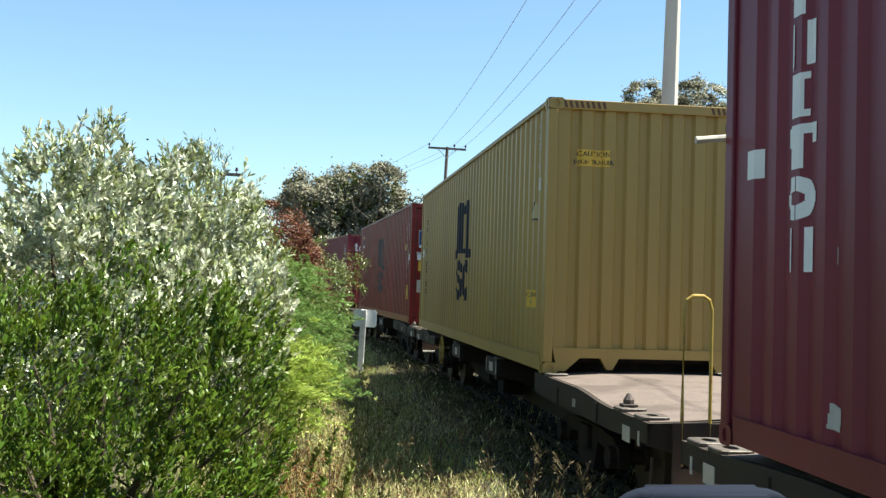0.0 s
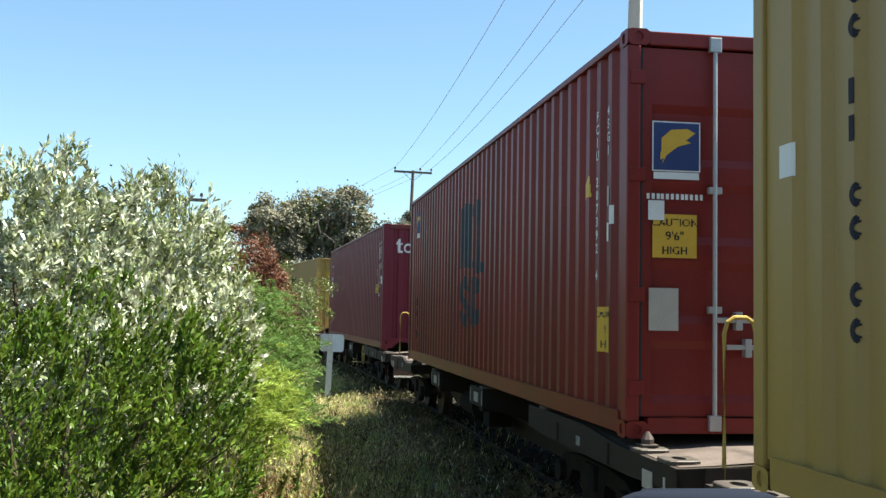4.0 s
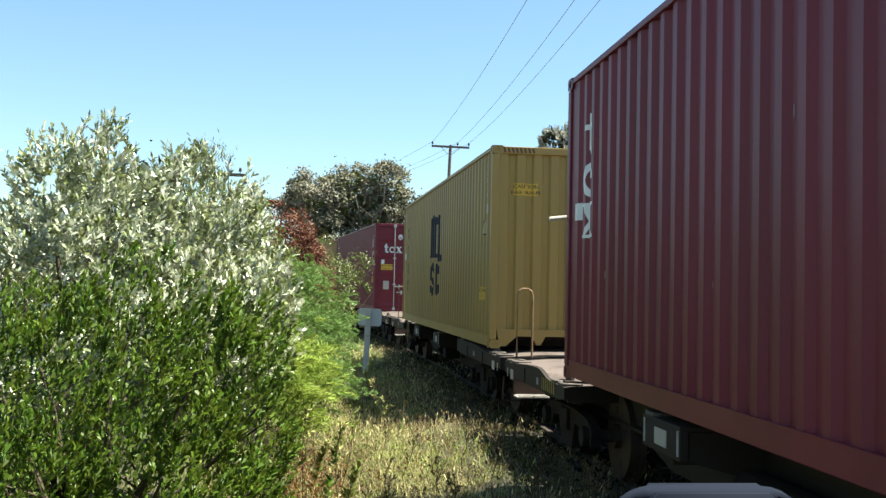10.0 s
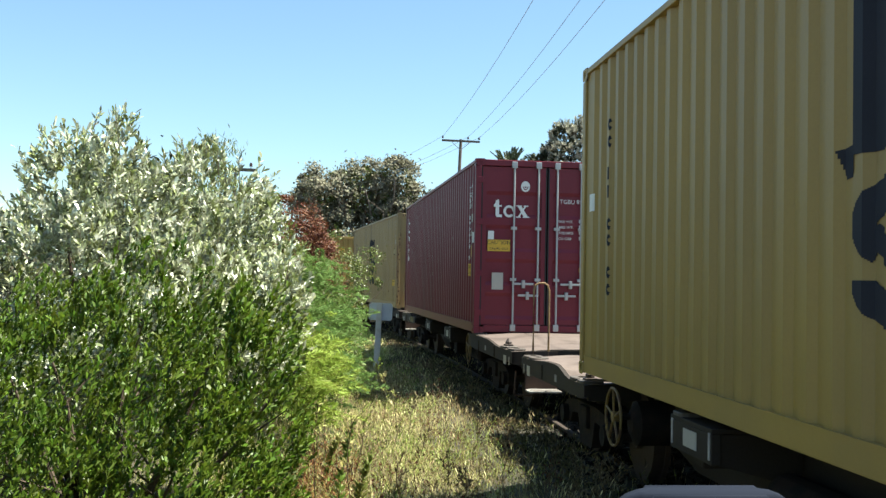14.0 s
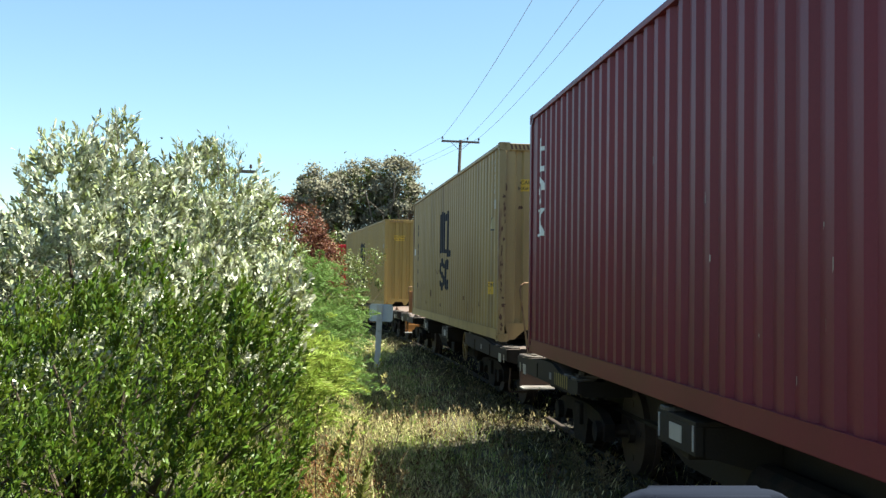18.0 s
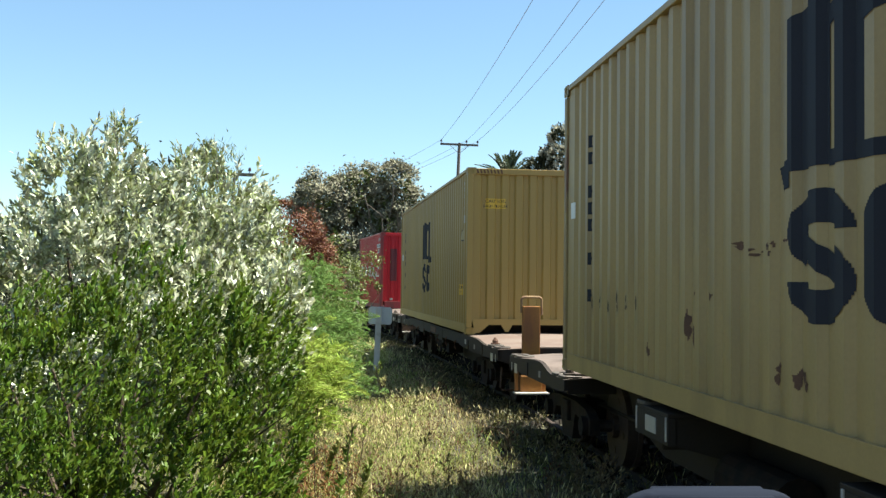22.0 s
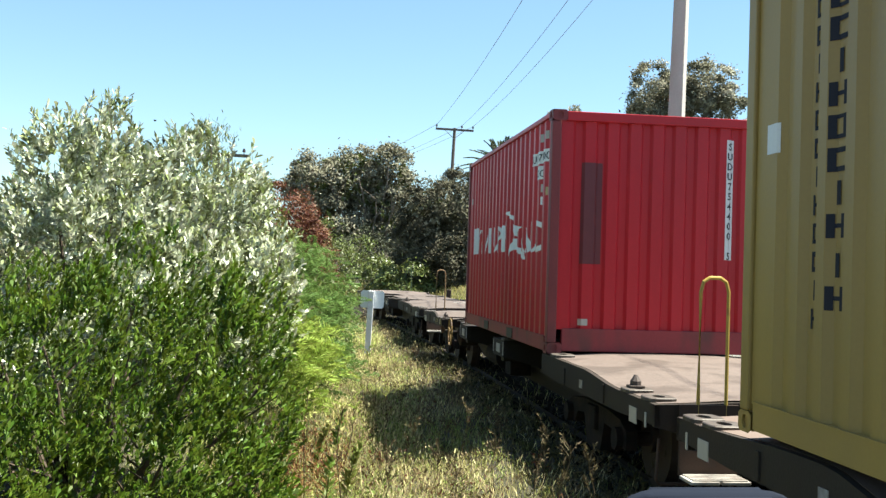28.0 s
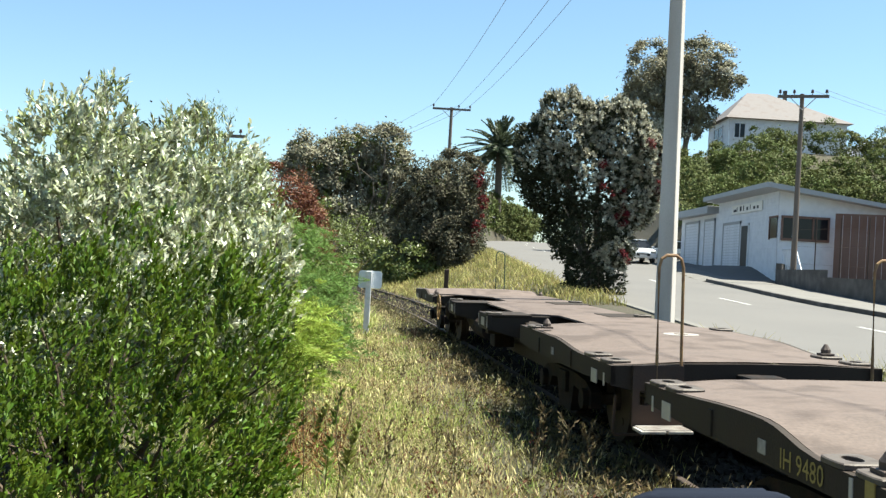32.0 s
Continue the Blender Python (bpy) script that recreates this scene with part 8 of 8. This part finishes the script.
def hill_house():
    h = thing("hill_house", "white villa with pale hipped iron roof above the hedge", "house")
    x0, x1, y0, y1, zb, ze = 26.9, 38.0, 98, 105.5, 9.0, 17.0
    for a, b in (((x0, y1, 0), (x0, y0, 0)), ((x0, y0, 0), (x1, y0, 0)), ((x1, y0, 0), (x1, y1, 0))):
        bm = bmesh.new()
        boards(bm, a, b, zb, ze, 0.2)
        part("outer_wall", bm, WHITE_BOARD, h)
    o = 0.5
    bm = bmesh.new()
    e = [bm.verts.new(v) for v in ((x0 - o, y0 - o, ze), (x1 + o, y0 - o, ze), (x1 + o, y1 + o, ze), (x0 - o, y1 + o, ze))]
    r = [bm.verts.new(v) for v in ((x0 + 2.6, (y0 + y1) / 2, 20.1), (x0 + 4.6, (y0 + y1) / 2, 20.1))]
    bm.faces.new((e[0], e[1], r[1], r[0]))
    bm.faces.new((e[1], e[2], r[1]))
    bm.faces.new((e[2], e[3], r[0], r[1]))
    bm.faces.new((e[3], e[0], r[0]))
    bm.faces.new(e)
    part("roof", bm, HOUSE_ROOF, h, "pale rusted iron hipped roof")
    part("chimney", boxes((33.2, 33.5, 102, 102.4, 18.9, 20.6)), DARK_CONCRETE, h)
    a = x0 + 0.5
    w = part("window", boxes((a, a + 0.95, y0 - 0.06, y0 - 0.03, 15.2, 16.5)), DARK_GLASS, h, "dark sash window in a white frame")
    part("window_frame", boxes((a - 0.12, a, y0 - 0.1, y0 - 0.02, 15.1, 16.6), (a + 0.95, a + 1.07, y0 - 0.1, y0 - 0.02, 15.1, 16.6), (a + 0.44, a + 0.51, y0 - 0.1, y0 - 0.02, 15.1, 16.6), (a - 0.12, a + 1.07, y0 - 0.1, y0 - 0.02, 16.5, 16.65), (a - 0.12, a + 1.07, y0 - 0.12, y0 - 0.02, 15.05, 15.2)), WHITE_BOARD, w)
    w = part("window", boxes((x0 - 0.06, x0 - 0.03, 100.2, 103.2, 14.5, 16.4)), DARK_GLASS, h)
    part("window_frame", boxes(*[(x0 - 0.1, x0 - 0.02, 100.1 + 1.5 * k, 100.3 + 1.5 * k, 14.4, 16.5) for k in range(3)], (x0 - 0.1, x0 - 0.02, 100.1, 103.3, 16.4, 16.55), (x0 - 0.1, x0 - 0.02, 100.1, 103.3, 15.4, 15.5)), WHITE_BOARD, w)
    g = thing("neighbour_house", "grey-roofed house beyond the hedge", "house")
    part("outer_wall", boxes((40, 52, 100, 108, 12, 15.3)), WHITE_BOARD, g)
    bm = prism(bmesh.new(), [(39.5, 0, 15.2), (52.5, 0, 15.2), (46, 0, 17.6)], (0, 99.5, 0), (0, 108.5, 0))
    part("roof", bm, ROOF_TRIM, g, "grey gabled roof")


def car(x, y, turn, label):
    c = thing("car", label, "car", "parked cars", m=Matrix.Translation((x, y, float(road_z(y)))) @ Matrix.Rotation(turn, 4, "Z"))
    prof = [(-2.1, 0.30), (-2.15, 0.62), (-1.95, 0.78), (-1.05, 0.92), (1.45, 0.95), (2.05, 0.88), (2.12, 0.5), (2.05, 0.30)]
    bm = prism(bmesh.new(), [(0, a, b) for a, b in prof], (-0.84, 0, 0), (0.84, 0, 0))
    bmesh.ops.bevel(bm, geom=list(bm.edges), offset=0.06, segments=3, affect="EDGES")
    part("body", bm, CAR_WHITE, c)
    cab = [(-1.0, 0.90), (-0.35, 1.38), (0.9, 1.42), (1.75, 0.92)]
    bm = prism(bmesh.new(), [(0, a, b) for a, b in cab], (-0.72, 0, 0), (0.72, 0, 0))
    bmesh.ops.bevel(bm, geom=list(bm.edges), offset=0.05, segments=2, affect="EDGES")
    part("glasshouse", bm, DARK_GLASS, c, "dark car windows")
    part("roof", boxes((-0.62, 0.62, -0.35, 0.95, 1.40, 1.46), bevel=0.025), CAR_WHITE, c)
    for sx in (-1, 1):
        part("headlight", boxes((sx * 0.78, sx * 0.48, -2.13, -2.0, 0.60, 0.74), bevel=0.02), PALE_DECAL, c)
        part("mirror", boxes((sx * 0.84, sx * 1.0, -0.8, -0.7, 0.92, 1.06), bevel=0.02), CAR_WHITE, c)
        for yy in (-1.35, 1.3):
            w = part("wheel", cyl(bmesh.new(), (sx * 0.66, yy, 0.31), (sx * 0.86, yy, 0.31), 0.31, 18), RUBBER, c)
            part("rim", cyl(bmesh.new(), (sx * 0.86, yy, 0.31), (sx * 0.87, yy, 0.31), 0.19, 12), GREY_STEEL, w)
    part("grille", boxes((-0.4, 0.4, -2.17, -2.1, 0.42, 0.58)), BLACK_MARK, c)
    part("number_plate", boxes((-0.22, 0.22, -2.19, -2.165, 0.40, 0.50)), WHITE_MARK, c)


shed()
brown_wall()
retaining()
hill_house()
car(12.4, 65, 0.04, "white saloon car parked on the road facing down the hill")
car(16.4, 69.5, 1.2, "white car parked on the forecourt beyond the shed")


def road_rail():
    r = thing("guard_rail", "grey tube railing along the far bank of the road", "railing")
    spots = [(float(road_left(y)) - 1.7, y, float(road_z(y)) + 1.9) for y in range(106, 139, 4)]
    for x, y, z in spots:
        part("post", tube(bmesh.new(), [(x, y, z - 0.4), (x, y, z + 1.05)], 0.045, 5), GREY_STEEL, r)
    part("rail", tube(bmesh.new(), [(x, y, z + 1.05) for x, y, z in spots], 0.05, 5), GREY_STEEL, r)


road_rail()


def old_post():
    p = thing("timber_post", "short rotted brown timber post in the bank grass", "post")
    z = ground_at(0.46, 40)
    part("stump", boxes((0.37, 0.55, 39.9, 40.1, z - 0.2, z + 1.2), bevel=0.03), RUST_BROWN, p)


old_post()
GRIP = thing("camera_accessory", "blue-grey rounded plastic top just before the lens", "camera part")
outline = [(-0.0262, -0.03)] + [(-0.0135 - 0.0105 * math.cos(radians(k * 15)), -0.0095 + 0.0095 * math.sin(radians(k * 15))) for k in range(7)]
outline += [(-x, y) for x, y in reversed(outline)]
bm = prism(bmesh.new(), [(x, y, 0) for x, y in outline], (0, 0, -0.006), (0, 0, 0.006))
bmesh.ops.bevel(bm, geom=[e for e in bm.edges if abs(e.verts[0].co.z - e.verts[1].co.z) < 1e-6], offset=0.003, segments=4, affect="EDGES")
for f in bm.faces:
    f.smooth = True
part("shell", bm, CAMERA_GREY, GRIP)


def grip_at(t):
    """Where it sits in the camera's space: it stays in hand and shifts a little."""
    right = np.interp(t, [0, 2, 4.5, 9, 13, 20, 23, 28, 32], [1238, 1262, 1228, 1245, 1236, 1246, 1250, 1246, 1254])
    top = np.interp(t, [0, 1.5, 2.0, 2.6, 4.5, 7.5, 9, 13, 20, 32], [858, 852, 824, 852, 866, 852, 854, 859, 860, 864])
    d = 0.26
    return Vector(((right - 784) / 1850 * d, -(top - 441) / 1850 * d, -d + 0.006))


# ---- what moves ----
def motions():
    times = [k / 4 for k in range(129)]
    for wagon, load, s0, ahead in TRAIN:
        rows = [(t, on_track(s0 + LONG / 2 - gone(t))) for t in times]
        walk(wagon, rows)
        if load:
            walk(load, [(t, m @ Matrix.Translation((0, -LONG / 2 + ahead, 1.0))) for t, m in rows])
    for ws in AXLES:
        y = ws.location.y
        walk(ws, [(k / 10, Matrix.Translation((0, y, 0.42)) @ Matrix.Rotation(gone(k / 10) / 0.42, 4, "X")) for k in range(321)])
    near = []
    for t, yw, p, r in TURNS:
        near.append((t, pose(0, 0, EYE, 90 + p, r, yw) @ Matrix.Translation(grip_at(t))))
    walk(GRIP, near)


motions()
